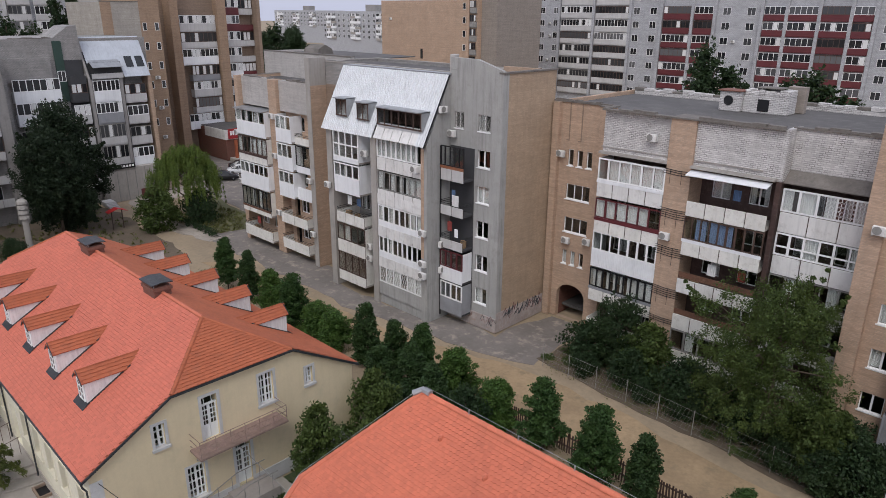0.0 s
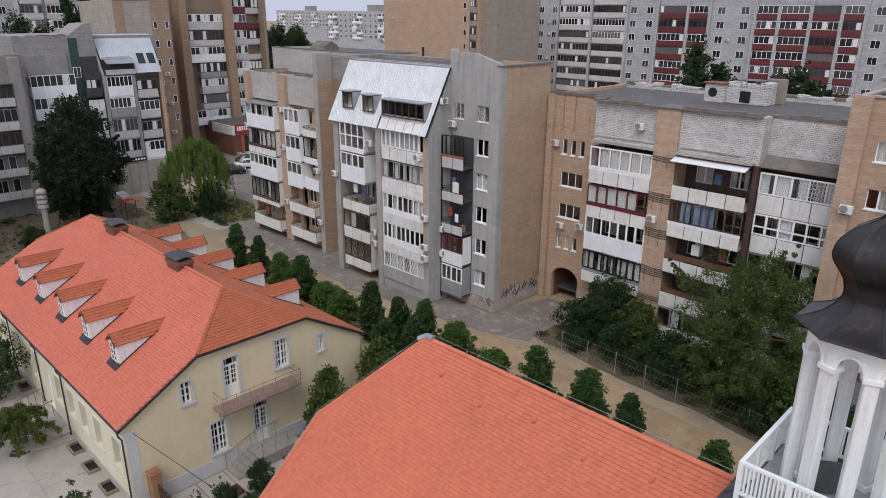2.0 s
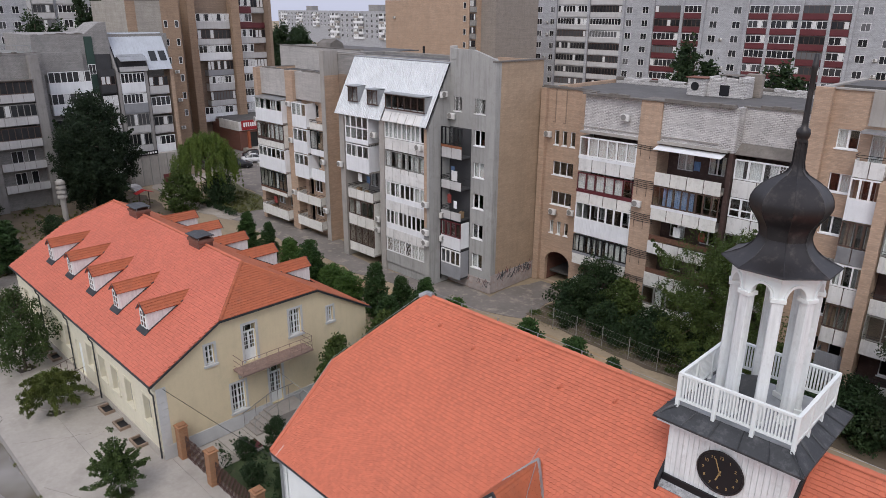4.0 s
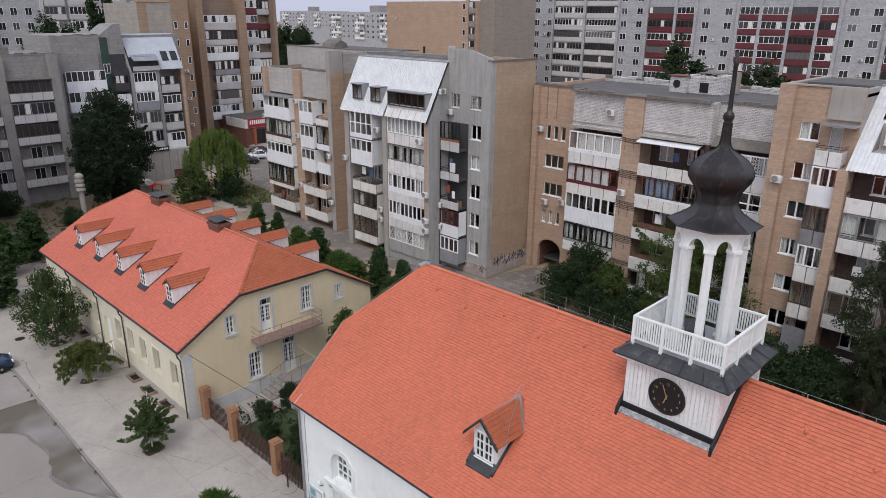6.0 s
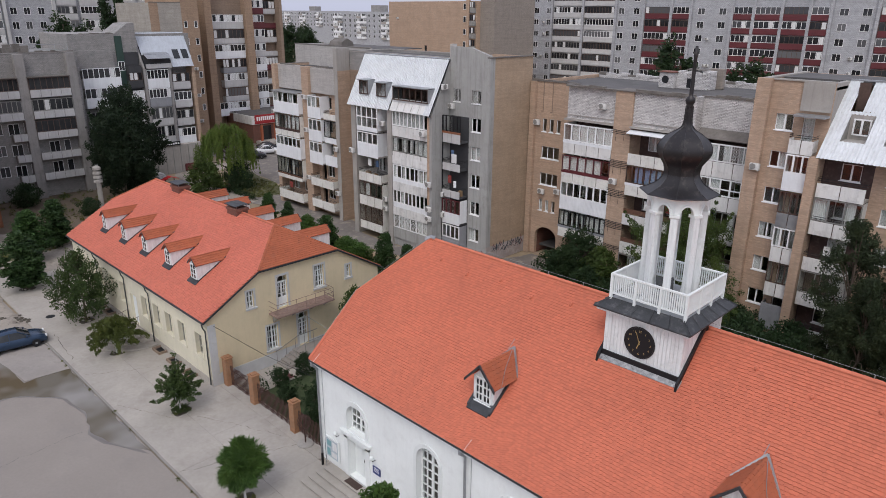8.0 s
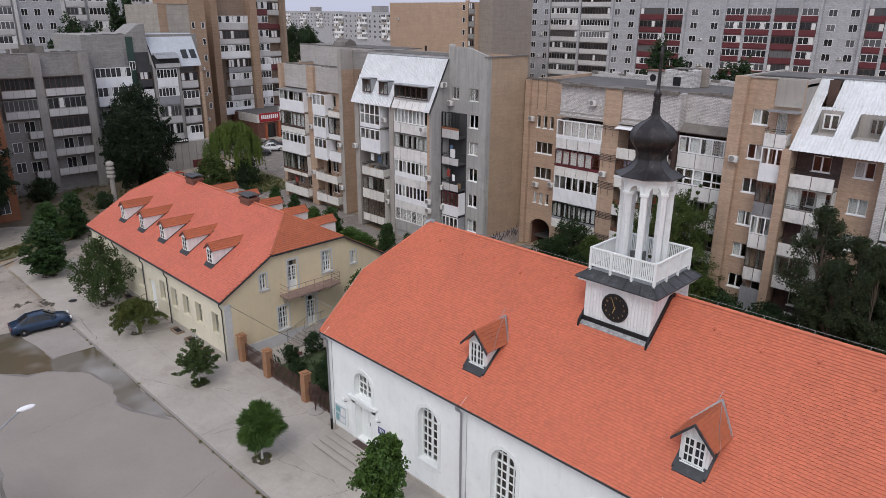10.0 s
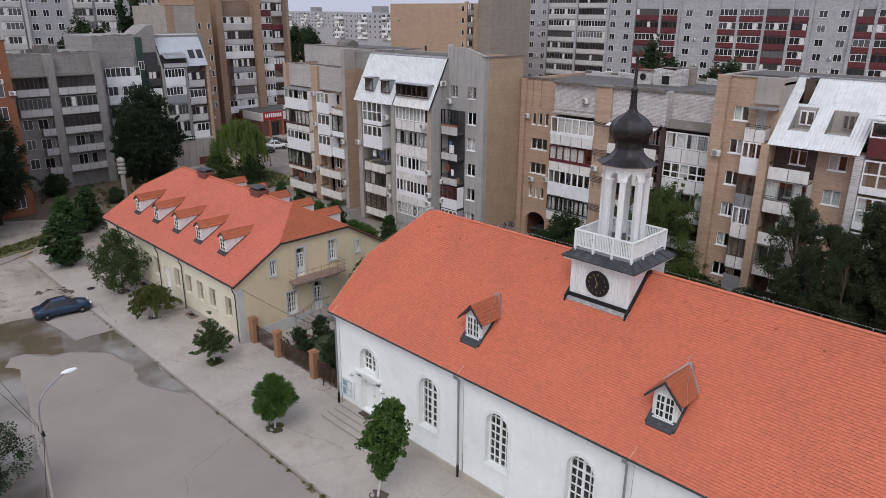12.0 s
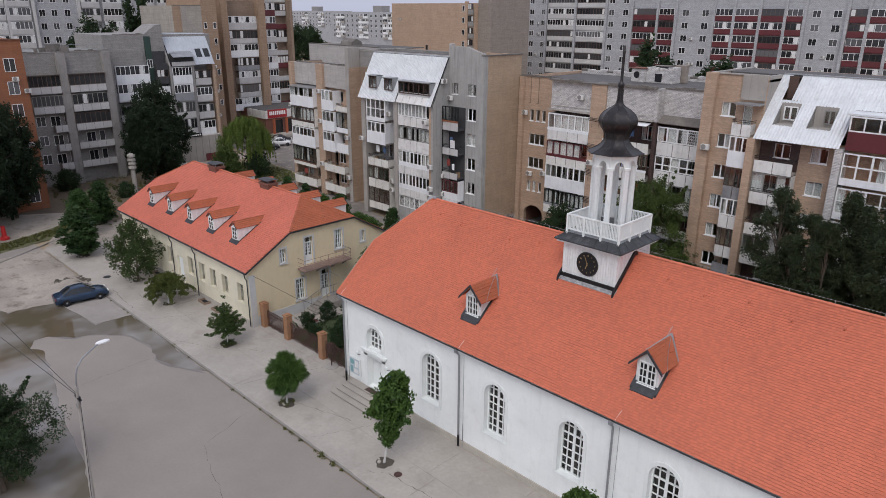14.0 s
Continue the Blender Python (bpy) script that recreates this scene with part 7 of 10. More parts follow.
# ---------------------------------------------------------------- higher building with loft sheets at the east
b4 = thing("apartment_building", "tall tan brick apartment block with white loft sheets", "apartment building")
F4 = [1.35 + 2.75 * k for k in range(6)]
h4 = [(-7.2, -5.95, z + 1.25, z + 2.45) for z in F4] + [(-5.3, -4.5, z + 0.2, z + 2.3) for z in F4]
h4b = [(u - 0.65, u + 0.65, z + 1.0, z + 2.2) for z in F4[:5] for u in (-1.6, 1.3)]
part("wall", holed_wall(-8.2, -3.6, 0, 19.9, 42.1, 42.4, h4), M_BRICK_TAN, b4, "tan brick wall")
# Tan wall made dark here: the recess's shade is put into its colour.
part("wall", holed_wall(-3.6, -0.2, 0, 15.0, 42.1, 42.4, [h for h in h4b if h[1] < 0]), M_REDBROWN, b4, "dark red-brown wall behind the loggias")
part("wall", holed_wall(-0.2, 3.2, 0, 15.0, 42.1, 42.4, [h for h in h4b if h[0] > 0]), M_BRICK_TAN, b4)
part("wall", box((3.2, 30, 42.1, 42.4, 0, 15.0)), M_BRICK_TAN, b4)
part("wall", box((-8.55, -8.25, 42.4, 51, 0, 19.9)), M_BRICK_TAN, b4)
part("wall", box((-8.55, 30, 50.7, 51, 0, 19.9)), M_BRICK_TAN, b4)
part("wall", box((-3.9, -3.6, 42.4, 45.5, 15.0, 19.9)), M_CONCRETE, b4)
part("pier", box((-8.75, -7.75, 41.6, 42.1, 0, 20.0)), M_BRICK_TAN, b4)
part("concrete_panel", box((-5.6, -3.6, 41.9, 42.1, 17.9, 19.9)), M_CONCRETE, b4, "grey concrete attic panel")
part("canopy", box((-5.7, -3.6, 41.0, 42.1, 17.55, 17.7)), M_ZINC, b4)
part("roof", box((-8.2, -3.6, 42.4, 45.4, 19.4, 19.6)), M_BITUMEN, b4)
part("roof", box((-8.2, 30, 45.4, 50.7, 19.7, 19.9)), M_BITUMEN, b4)
part("parapet_cap", box((-8.6, -3.6, 42.0, 42.45, 19.9, 20.0)), M_CONCRETE, b4)
part("parapet_cap", box((-8.6, -8.2, 42.45, 51, 19.9, 20.0)), M_CONCRETE, b4)
for a, b, c, d in h4b:
    apt_window(b4, (a + b) / 2, (c + d) / 2, b - a, d - c, 42.1, 2)
for a, b, c, d in h4:
    apt_window(b4, (a + b) / 2, (c + d) / 2, b - a, d - c, 42.1, 2 if b - a > 1 else 1)
rooms(b4, -8.0, -4.0, 43.2, 47, F4 + [17.8], 19)
rooms(b4, -3.6, 12, 43.2, 47, F4[:5], 14.9)
for k, kw in enumerate((dict(par=M_GREYPAINT, npan=0, par_h=1.9, top=2.1, ribs=True), dict(par=PANEL, npan=2, par_h=0.9, frame="brown", n=4, curtain=0.2), dict(par=PANEL, npan=2, par_h=1.0, frame="white", n=3, curtain=0.5),
                        dict(par=M_ZINC, npan=2, par_h=0.9, frame="brown", n=4, curtain=0.2), dict(par=M_PVC, npan=0, par_h=1.15, frame="white", n=3, curtain=0.2), dict(par=PANEL, npan=2, par_h=0.85, rail=True))):
    loggia(b4, -5.75, -4.05, 41.2, 42.1, F4[k], **kw)
part("fin", box((-4.05, -3.4, 40.6, 42.1, 0, 14.9)), M_BRICK_TAN, b4, "tan brick fin wall")
part("fin", box((2.75, 3.3, 40.6, 42.1, 0, 14.9)), M_BRICK_WHITE, b4)
for k in range(5):
    loggia(b4, -3.35, -0.2, 41.0, 42.1, F4[k], par=PANEL, npan=2, par_h=0.85, rail=True, frame="grey" if k in (3, 1) else None, n=3, curtain=0.5, sides=k in (3, 1))


def l4(z):
    return 40.6 + 4.8 * (z - 14.95) / 5.0


loft4 = part("loft_roof", profiled_sheet(-3.6, -2.6, l4(14.95), 14.95, l4(18.0), 18.0), M_METAL_WHITE, b4, "steep white profiled sheet roof")
for u0, u1, za, zb in ((-3.6, -2.75, 18.0, 19.95), (-2.0, -1.1, 18.0, 19.95), (-2.6, -1.1, 14.95, 16.1), (-2.6, -1.1, 17.8, 18.0), (-1.1, 0.1, 14.95, 19.95), (0.1, 1.8, 14.95, 16.1), (0.1, 1.8, 17.75, 19.95), (1.8, 3.0, 14.95, 19.95), (3.0, 16, 17.7, 19.95)):
    part("loft_sheet", profiled_sheet(u0, u1, l4(za), za, l4(zb), zb), M_METAL_WHITE, b4)
for u0, u1, za, zb in ((-2.6, -1.1, 16.1, 17.8), (0.1, 1.8, 16.1, 17.75)):
    yi = l4(zb) - 0.05
    for ua in (u0 - 0.05, u1):
        part("loft_cheek", prism([(l4(za), za), (l4(zb), zb), (l4(zb), za)], "x", ua, ua + 0.05), M_FRAME_GREY, b4)
    part("loft_box", box((u0, u1, l4(za), yi, za - 0.06, za), (u0, u1, yi, yi + 0.05, za, zb)), M_CONCRETE, b4)
    ug = u0 + (0.25 if u0 < 0 else 0.75)
    # Near-black panel added behind the panes, as the loft's darkness.
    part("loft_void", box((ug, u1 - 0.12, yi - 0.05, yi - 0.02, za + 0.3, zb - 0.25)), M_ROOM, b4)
    glazing(b4, ug, u1 - 0.12, yi - 0.12, za + 0.3, zb - 0.25, 2, "white" if u0 < 0 else "grey", curtain=0)
part("loft_gap", box((-2.75, -2.0, l4(19.0), l4(19.0) + 0.05, 18.0, 19.9)), M_FRAME_BROWN, b4)
part("loft_edge", box((-3.6, 16, 45.3, 45.6, 19.93, 20.03)), M_ZINC, b4)
part("loft_edge", box((3.0, 16, 41.0, 43.3, 17.55, 17.68)), M_METAL_WHITE, b4)
for k in range(6):
    z = F4[k]
    loggia(b4, 3.35, 9.6, 40.9, 42.1, z, par=(M_MAROON if k == 5 else M_PVC), npan=0, par_h=1.25 if k == 5 else 0.3, frame="white", n=6, transom=k != 5 and 0.5, curtain=0.6, cur_mat=M_CURTAIN_OLIVE if k == 5 else M_CURTAIN, top=2.42 if k == 5 else 2.35)
    loggia(b4, 9.7, 16.0, 40.9, 42.1, z, par=(M_MAROON if k == 5 else M_PVC), npan=0, par_h=1.25 if k == 5 else 0.3, frame="white", n=6, curtain=0.5, top=2.42 if k == 5 else 2.35)
for x, y, z in ((-7.9, 41.6, 13.3),):
    air_conditioner(x, y, z)

# washing and boxes on the open balconies
M_CLOTH_RED = surface("faded_red_cloth", (0.3, 0.06, 0.05), 0.9, var=0.3, big=3, bump=0.1)
M_CLOTH_BLUE = surface("faded_blue_cloth", (0.1, 0.17, 0.3), 0.9, var=0.3, big=3, bump=0.1)
M_CARTON = surface("brown_cardboard", (0.3, 0.2, 0.11), 0.9, var=0.25, big=2, bump=0.1)
for u, w, y, z, h, m, colour in ((-36.6, 0.5, 37.75, 7.9, 0.8, M_CLOTH_RED, "faded red"), (-36.2, 0.4, 37.8, 10.6, 0.7, M_CLOTH_BLUE, "faded blue"), (-47.6, 0.6, 36.3, 8.2, 0.8, M_CURTAIN, "white"), (-46.4, 0.5, 36.4, 8.2, 0.7, M_CLOTH_BLUE, "faded blue"), (-65.2, 0.6, 37.3, 2.4, 0.8, M_CLOTH_RED, "faded red"), (-17.6, 0.6, 43.3, 7.8, 0.8, M_CURTAIN, "white"), (-15.6, 0.5, 43.4, 7.9, 0.7, M_CLOTH_RED, "faded red"), (-16.6, 0.5, 43.3, 13.2, 0.7, M_CLOTH_BLUE, "faded blue"), (-2.2, 0.5, 41.4, 7.9, 0.7, M_CURTAIN, "white")):
    whole("hung_cloth", folds(u, u + w, y, z, z + h), m, colour + " cloth hung on a balcony line", "cloth", "balcony washing")
for u, y, z, s_ in ((-48.4, 36.6, 6.65, 0.5), (-47.2, 36.7, 6.65, 0.4), (-66.6, 37.6, 1.05, 0.5), (-58.6, 37.9, 3.85, 0.45), (-18.8, 43.5, 6.4, 0.5), (-16.0, 43.6, 3.65, 0.5), (-35.4, 37.95, 6.65, 0.4), (-1.2, 41.5, 6.85, 0.45)):
    whole("storage_box", box((u, u + s_, y, y + s_ * 0.8, z, z + s_ * 1.5), bevel=0.015), M_CARTON, "brown cardboard box kept on a balcony floor", "box", "balcony boxes")

# ---------------------------------------------------------------- grey building at the end of the yard
FAR_META = {}
# far window glass: random colour tones stand for reflections, blinds and dark rooms
M_FARGLASS = bpy.data.materials.new("far_window_glass")
M_FARGLASS.use_nodes = True
_fn = M_FARGLASS.node_tree
_fb = _fn.nodes["Principled BSDF"]
_fb.inputs["Roughness"].default_value = 0.12
_fi = _fn.nodes.new("ShaderNodeObjectInfo")
_fp = _fn.nodes.new("ShaderNodeMath")
_fp.operation = "POWER"
_fp.inputs[1].default_value = 3.2
_fn.links.new(_fi.outputs["Random"], _fp.inputs[0])
_fc = mixed(_fn, _fp.outputs[0], (0.014, 0.015, 0.017), (0.15, 0.15, 0.155))
_fn.links.new(mixed(_fn, ranged(_fn, noise_of(_fn, coords(_fn, (1, 1, 0.5)), 0.9, 3), 0.45, 0.7, 0.0, 0.4), _fc, (0.08, 0.083, 0.086)), _fb.inputs["Base Color"])


def flat_window(parent, u, z, w=1.3, h=1.35, y=0.0, cols=2, frame=None, sill=True):
    """A window of a far wall: frame with its bars, and a dark pane set back in it; alike ones share their meshes."""
    frame = frame or M_FRAME_WHITE
    key = (round(w, 2), round(h, 2), cols, frame.name)
    if key not in FAR_META:
        t = 0.06
        fm = mesh_of("window", holed_wall(-w / 2, w / 2, -h / 2, h / 2, -0.05, 0.02, lattice_holes(-w / 2, w / 2, -h / 2, h / 2, cols, 1, t, 0.03)))
        fm.materials.append(frame)
        pm = mesh_of("pane", box((-w / 2 + 0.02, w / 2 - 0.02, -0.03, -0.015, -h / 2 + 0.02, h / 2 - 0.02)))
        pm.materials.append(M_FARGLASS)
        FAR_META[key] = (fm, pm)
    fm, pm = FAR_META[key]
    win = part("window", fm, frame, parent)
    win.matrix_basis = Matrix.Translation((u, y, z))
    part("pane", pm, M_FARGLASS, win)
    return win


def far_loggia(parent, u0, u1, y, z, par, frame="white", n=4, par_h=1.0, top=2.4, open_=False, depth=0.9, drawn=0.42):
    """A simple balcony: slab, parapet, dark inside and glazing bars."""
    b = part("balcony", box((u0, u1, y - depth, y, z - 0.15, z), (u0, u1, y - depth - 0.04, y - depth + 0.03, z, z + par_h), (u0, u0 + 0.06, y - depth + 0.03, y, z, z + par_h), (u1 - 0.06, u1, y - depth + 0.03, y, z, z + par_h)), par, parent)
    if not open_:
        fy = y - depth
        bm = holed_wall(u0, u1, z + par_h, z + top, fy - 0.033, fy + 0.033, lattice_holes(u0, u1, z + par_h, z + top, n, 1, 0.08, 0.045))
        part("glazing", bm, STYLES[frame], b)
        part("pane", box((u0 + 0.02, u1 - 0.02, fy - 0.006, fy + 0.006, z + par_h, z + top)), M_FARGLASS, b)
        for i in range(n):
            if brng.random() < drawn:
                part("curtain", box((u0 + (u1 - u0) * (i + 0.1) / n, u0 + (u1 - u0) * (i + 0.85) / n, fy - 0.02, fy - 0.012, z + par_h + 0.1, z + top - 0.1)), M_CURTAIN, b)
    return b


d1 = thing("apartment_building", "long grey brick apartment block with panelled balconies", "apartment building", at=(-92, 0, 0), turn=90)
FD = [2.5 + 2.75 * k for k in range(5)]
part("wall", box((-6, 22.2, 0, 12, 0, 18.95)), M_BRICK_GREY, d1, "grey brick wall")
part("parapet_cap", box((-6.1, 22.3, -0.06, 0.3, 18.95, 19.05)), M_CONCRETE_DARK, d1)
ragged(d1, -6, 22.2, -0.04, 0.3, 19.052, 8, None, 0.26)
for u in (8.4, 14.3, 20.5):
    part("pier", box((u, u + 1.1, -0.9, 0, 0, 18.9 if u > 9 else 15.8)), M_CONCRETE_DARK, d1, "grey concrete pier")
for k, z in enumerate(FD):
    for u0, u1, n in ((10.2 if k > 2 else 12.6, 14.25, 2 if k < 3 else 3), (15.45, 20.45, 4)):
        b = far_loggia(d1, u0, u1, -0.05, z, M_CONCRETE_DARK, "grey" if k % 2 else "brown", 7, 0.9, 2.4, open_=k < 2 or (k == 2 and n == 2), drawn=0.1)
        for i in range(n):
            a, c = u0 + (u1 - u0) * i / n, u0 + (u1 - u0) * (i + 1) / n
            part("parapet_panel", box((a + 0.03, c - 0.03, -1.05, -0.99, z - 0.1, z + 0.85), bevel=0.01), M_PANEL_FAR, b)
        flat_window(d1, (u0 + u1) / 2 - 0.4, z + 1.4, 1.3, 1.5, -0.0)
        flat_window(d1, (u0 + u1) / 2 + 1.2, z + 1.2, 0.8, 2.0, -0.0, 1)
    flat_window(d1, 11.1 if k < 3 else 7.4, z + 1.5, 1.2, 1.4)
    flat_window(d1, 4.2, z + 1.5, 1.2, 1.4)
part("wall", box((22.2, 31.6, 3.0, 15, 0, 21.1)), M_BRICK_GREY, d1, "higher grey brick wall")
part("attic", box((22.4, 27.9, 2.6, 3.0, 16.2, 18.9)), M_BRICK_GREY, d1)
for k, z in enumerate(FD + [15.6]):
    if k in (3, 4):
        far_loggia(d1, 23.2, 28.4, 3.0, z + 0.4, M_PVC, "white", 7, 1.2, 2.6, drawn=0.15)
    elif k < 3:
        far_loggia(d1, 23.2, 28.4, 3.0, z, M_PANEL_FAR, "grey", 6, 1.0, 2.4)
    far_loggia(d1, 29.6, 31.5, 3.0, z, M_CHARCOAL if k > 3 else M_PANEL_FAR, "white" if k % 2 else "brown", 3, 1.0, 2.3, open_=k == 5)
ragged(d1, 22.3, 28.5, 3.0, 3.4, 21.102, 9)
ledge_ = bmesh.new()
for u0, u1 in ((10.1, 14.25), (15.4, 20.5)):
    add_box(ledge_, u0 - 0.1, u1 + 0.1, -1.15, 0, 15.95, 16.05)
part("ledge", ledge_, M_CAP, d1, "stained slab over the top balconies")
rb_ = random.Random(15)
for i in range(26):
    u, v, s_ = rb_.uniform(12.4, 16.2), rb_.uniform(2.0, 4.0), rb_.uniform(0.2, 0.6)
    part("old_block", box((u, u + s_ * 1.6, v, v + s_, 18.94, 19.0 + s_ * rb_.uniform(0.6, 1.9))), M_CAP, d1)
pipes = bmesh.new()
for u in (17.0, 18.6, 20.2, 21.8):
    add_tube(pipes, [(u, 2.0, 18.94), (u, 2.0, 19.9)], 0.03, 5)
add_tube(pipes, [(17.0, 2.0, 19.9), (21.8, 2.0, 19.9)], 0.025, 5)
part("roof_rail", pipes, M_PIPE, d1)
part("green_strip", box((28.5, 29.5, 2.86, 3.0, 13.5, 20.8)), M_GREEN, d1, "dark green sheet strip")
flat_window(d1, 29.0, 16.6, 0.9, 1.3, 2.86)
part("charcoal_wall", box((29.5, 31.6, 2.92, 3.0, 1.5, 18.5)), M_CHARCOAL, d1)
part("roof_step", prism([(28.6, 21.1), (31.6, 21.1), (31.6, 22.6), (30.6, 22.5)], "y", 3.0, 8.0), M_BRICK_GREY, d1)
part("side_wall", prism([(2.0, 0), (6.5, 0), (6.5, 21.1), (4.5, 21.1), (2.0, 16.2)], "x", 31.7, 32.1), M_CONCRETE_DARK, d1)
part("wall", box((32.1, 40.4, 4.4, 15, 0, 21.0)), M_BRICK_GREY, d1)
part("fin", box((35.6, 36.0, 2.2, 4.4, 0, 16.2)), M_CONCRETE_DARK, d1)
part("fin", box((39.4, 39.9, 2.4, 4.4, 0, 16.2)), M_BRICK_TAN, d1)
part("loft_roof", profiled_sheet(32.1, 36.2, 2.92, 18.0, 4.7, 21.15, 0.5, 0.015), M_METAL_BLUE, d1, "steep pale sheet loft roof")
part("loft_sheet", profiled_sheet(36.2, 39.6, 1.9, 16.2, 4.7, 21.15, 0.5, 0.015), M_METAL_BLUE, d1)
part("loft_sheet", box((32.2, 36.1, 1.95, 2.0, 16.1, 16.75)), M_PANEL_FAR, d1)
part("loft_edge", prism([(1.85, 16.1), (1.85, 16.3), (4.7, 21.25), (4.8, 21.1)], "x", 31.95, 32.1), M_BLACK, d1)
# Charcoal sheet across the opening, painted as its dark inside.
part("loft_void", box((32.2, 36.1, 2.5, 2.55, 16.7, 18.1)), M_CHARCOAL, d1)
part("loft_canopy", prism([(1.5, 17.5), (3.0, 18.3), (3.0, 18.35), (1.5, 17.55)], "x", 32.3, 36.0), M_ZINC, d1)
for u in (36.9, 38.3):
    sk_ = part("skylight", box((u, u + 0.95, -0.06, 0.02, 0, 1.5)), M_DARKGLASS, d1, "dark skylight")
    sk_.matrix_basis = Matrix.Translation((0, 2.55, 17.35)) @ Matrix.Rotation(radians(-29.5), 4, "X")
for k, z in enumerate((4.9, 7.7, 10.5, 13.3)):
    far_loggia(d1, 32.2, 35.5, 3.0, z, (M_PANEL_FAR, M_PANEL_FAR, M_GREYPAINT, M_PVC)[k], ("grey", "grey", "white", "white")[k], 6, 1.25 if k > 1 else 0.9, 2.6, drawn=0.15)
    far_loggia(d1, 36.2, 39.0, 3.4, z - 0.4, (M_PVC, M_PANEL_FAR, M_PANEL_FAR, M_PANEL_FAR)[k], ("white", "grey", "white", "brown")[k], 4, 1.0, 2.3, drawn=0.15)
part("shop_front", box((32.1, 39.4, 1.6, 4.4, 0, 4.4)), M_CONCRETE, d1, "grey shop front")
part("shop_sign", box((32.0, 35.8, 1.45, 1.6, 4.4, 5.0)), M_BLACK, d1, "dark shop sign board")
bars_ = bmesh.new()
for i in range(9):
    add_box(bars_, 32.3 + i * 0.38, 32.56 + i * 0.38, 1.42, 1.45, 4.58, 4.84)
part("sign_bar", bars_, M_FRAME_WHITE, d1)
part("shop_band", box((36.2, 39.5, 1.5, 1.6, 0.1, 1.3)), M_MAROON, d1)
for u in (33.3, 34.5, 35.7, 37.0, 38.2):
    part("shop_frame", box((u, u + 0.08, 1.55, 1.6, 0, 4.3)), M_FRAME_GREY, d1)
for i in range(5):
    part("shop_step", box((30.8 - 0.02 * i, 32.0, -1.5 + i * 0.35, 1.6, 0.12 * i, 0.12 * (i + 1))), M_PANEL_FAR, d1)

# ---------------------------------------------------------------- taller brown buildings behind it
e1 = thing("apartment_building", "tall grey and brown brick stair block without balconies", "apartment building", at=(-106, 0, 0), turn=90)
part("wall", box((38.9, 44.2, 0, 14, 0, 25.5)), M_BRICK_STAIR, e1, "pale beige brick wall")
part("wall_band", box((38.9, 44.2, -0.05, 0.4, 25.5, 25.62)), M_CAP, e1)
part("wall", box((44.2, 47.2, 0, 14, 0, 30)), M_BRICK_OCHRE, e1)
part("corner", box((38.8, 40.3, -0.03, 0, 10, 25.5)), M_BRICK_OCHRE, e1)
for z in (22.1, 19.3, 16.5, 13.7, 10.9, 8.1):
    for u in (44.8, 46.6):
        flat_window(e1, u, z, 0.6, 1.1, 0, 1)
for z in (14.5, 10.0, 5.5):
    air_conditioner(-106 + 0.02, 45.7, z, 90)
d2 = thing("apartment_building", "tall brown brick apartment block with stacked glazed balconies", "apartment building", at=(-118, 0, 0), turn=90)
part("wall", box((52, 63, 0, 16, 0, 26.6)), M_BRICK_BROWN, d2, "brown brick wall")
part("wall", box((63, 70.5, 1.0, 16, 0, 42)), M_BRICK_BROWN, d2)
part("fin", box((53.2, 54.6, -2.5, 0, 0, 42)), M_BRICK_OCHRE, d2, "brown brick fin wall")
part("fin", box((61.8, 63.4, -2.2, 1.0, 0, 30)), M_BRICK_OCHRE, d2)
part("fin", box((70.0, 70.6, -1.5, 1.0, 0, 42)), M_BRICK_BROWN, d2)
part("upper_wall", box((54.6, 61.8, -0.6, 0, 23.1, 26.4)), M_BRICK_BROWN, d2)
for k in range(7):
    z = 4.6 + 2.75 * k
    far_loggia(d2, 55.2 if k in (0, 5, 6, 4) else 56.6, 61.7, -0.02, z, (M_PVC, M_PANEL_FAR, M_PANEL_FAR, M_GREYPAINT, M_PVC, M_PANEL_FAR, M_PANEL_FAR)[k], "white" if k % 2 == 0 else "brown", 8, 1.2 if k % 2 == 0 else 0.9, 2.5, depth=1.3)
    flat_window(d2, 55.2, z + 1.5, 0.9, 1.3, -0.0)
for k in range(10):
    z = 4.6 + 2.75 * k
    far_loggia(d2, 64.2, 67.0, 1.0, z, (M_PANEL_FAR, M_PVC, M_PANEL_FAR, M_PVC, M_PANEL_FAR, M_PANEL_FAR, M_MAROON, M_MAROON, M_PANEL_FAR, M_MAROON)[k], "white", 4, 1.1, 2.5, depth=1.2)
    far_loggia(d2, 67.05, 69.9, 1.0, z, M_PANEL_FAR if k % 3 else M_MAROON, "brown", 4, 0.9, 2.4, open_=k % 2 == 0, depth=0.9)
    air_conditioner(-118, 63.9, z + 0.3, 90)
shop = thing("shop", "low flat-roofed shop with a red sign over the entrance", "shop", at=(-108, 57, 0))
part("wall", box((-19, 0, 0, 12, 0, 4.9)), M_BRICK_OLD, shop, "red brown shop wall")
part("fascia", box((-7, 0.12, -0.15, 12.1, 3.6, 5.2)), M_CONCRETE_LIGHT, shop, "pale sheet fascia")
part("roof", box((-18.8, -0.2, 0.1, 11.8, 5.2, 5.26)), M_BITUMEN, shop)
sign = part("shop_sign", box((0.12, 0.3, 0.4, 4.9, 3.7, 5.4)), surface("red_sign_sheet", (0.35, 0.02, 0.025), 0.5, var=0.1), shop, "red shop sign with white marks")
for i in range(9):
    part("sign_bar", box((0.3, 0.32, 0.72 + i * 0.44, 1.02 + i * 0.44, 4.3, 5.05)), M_FRAME_WHITE, sign)
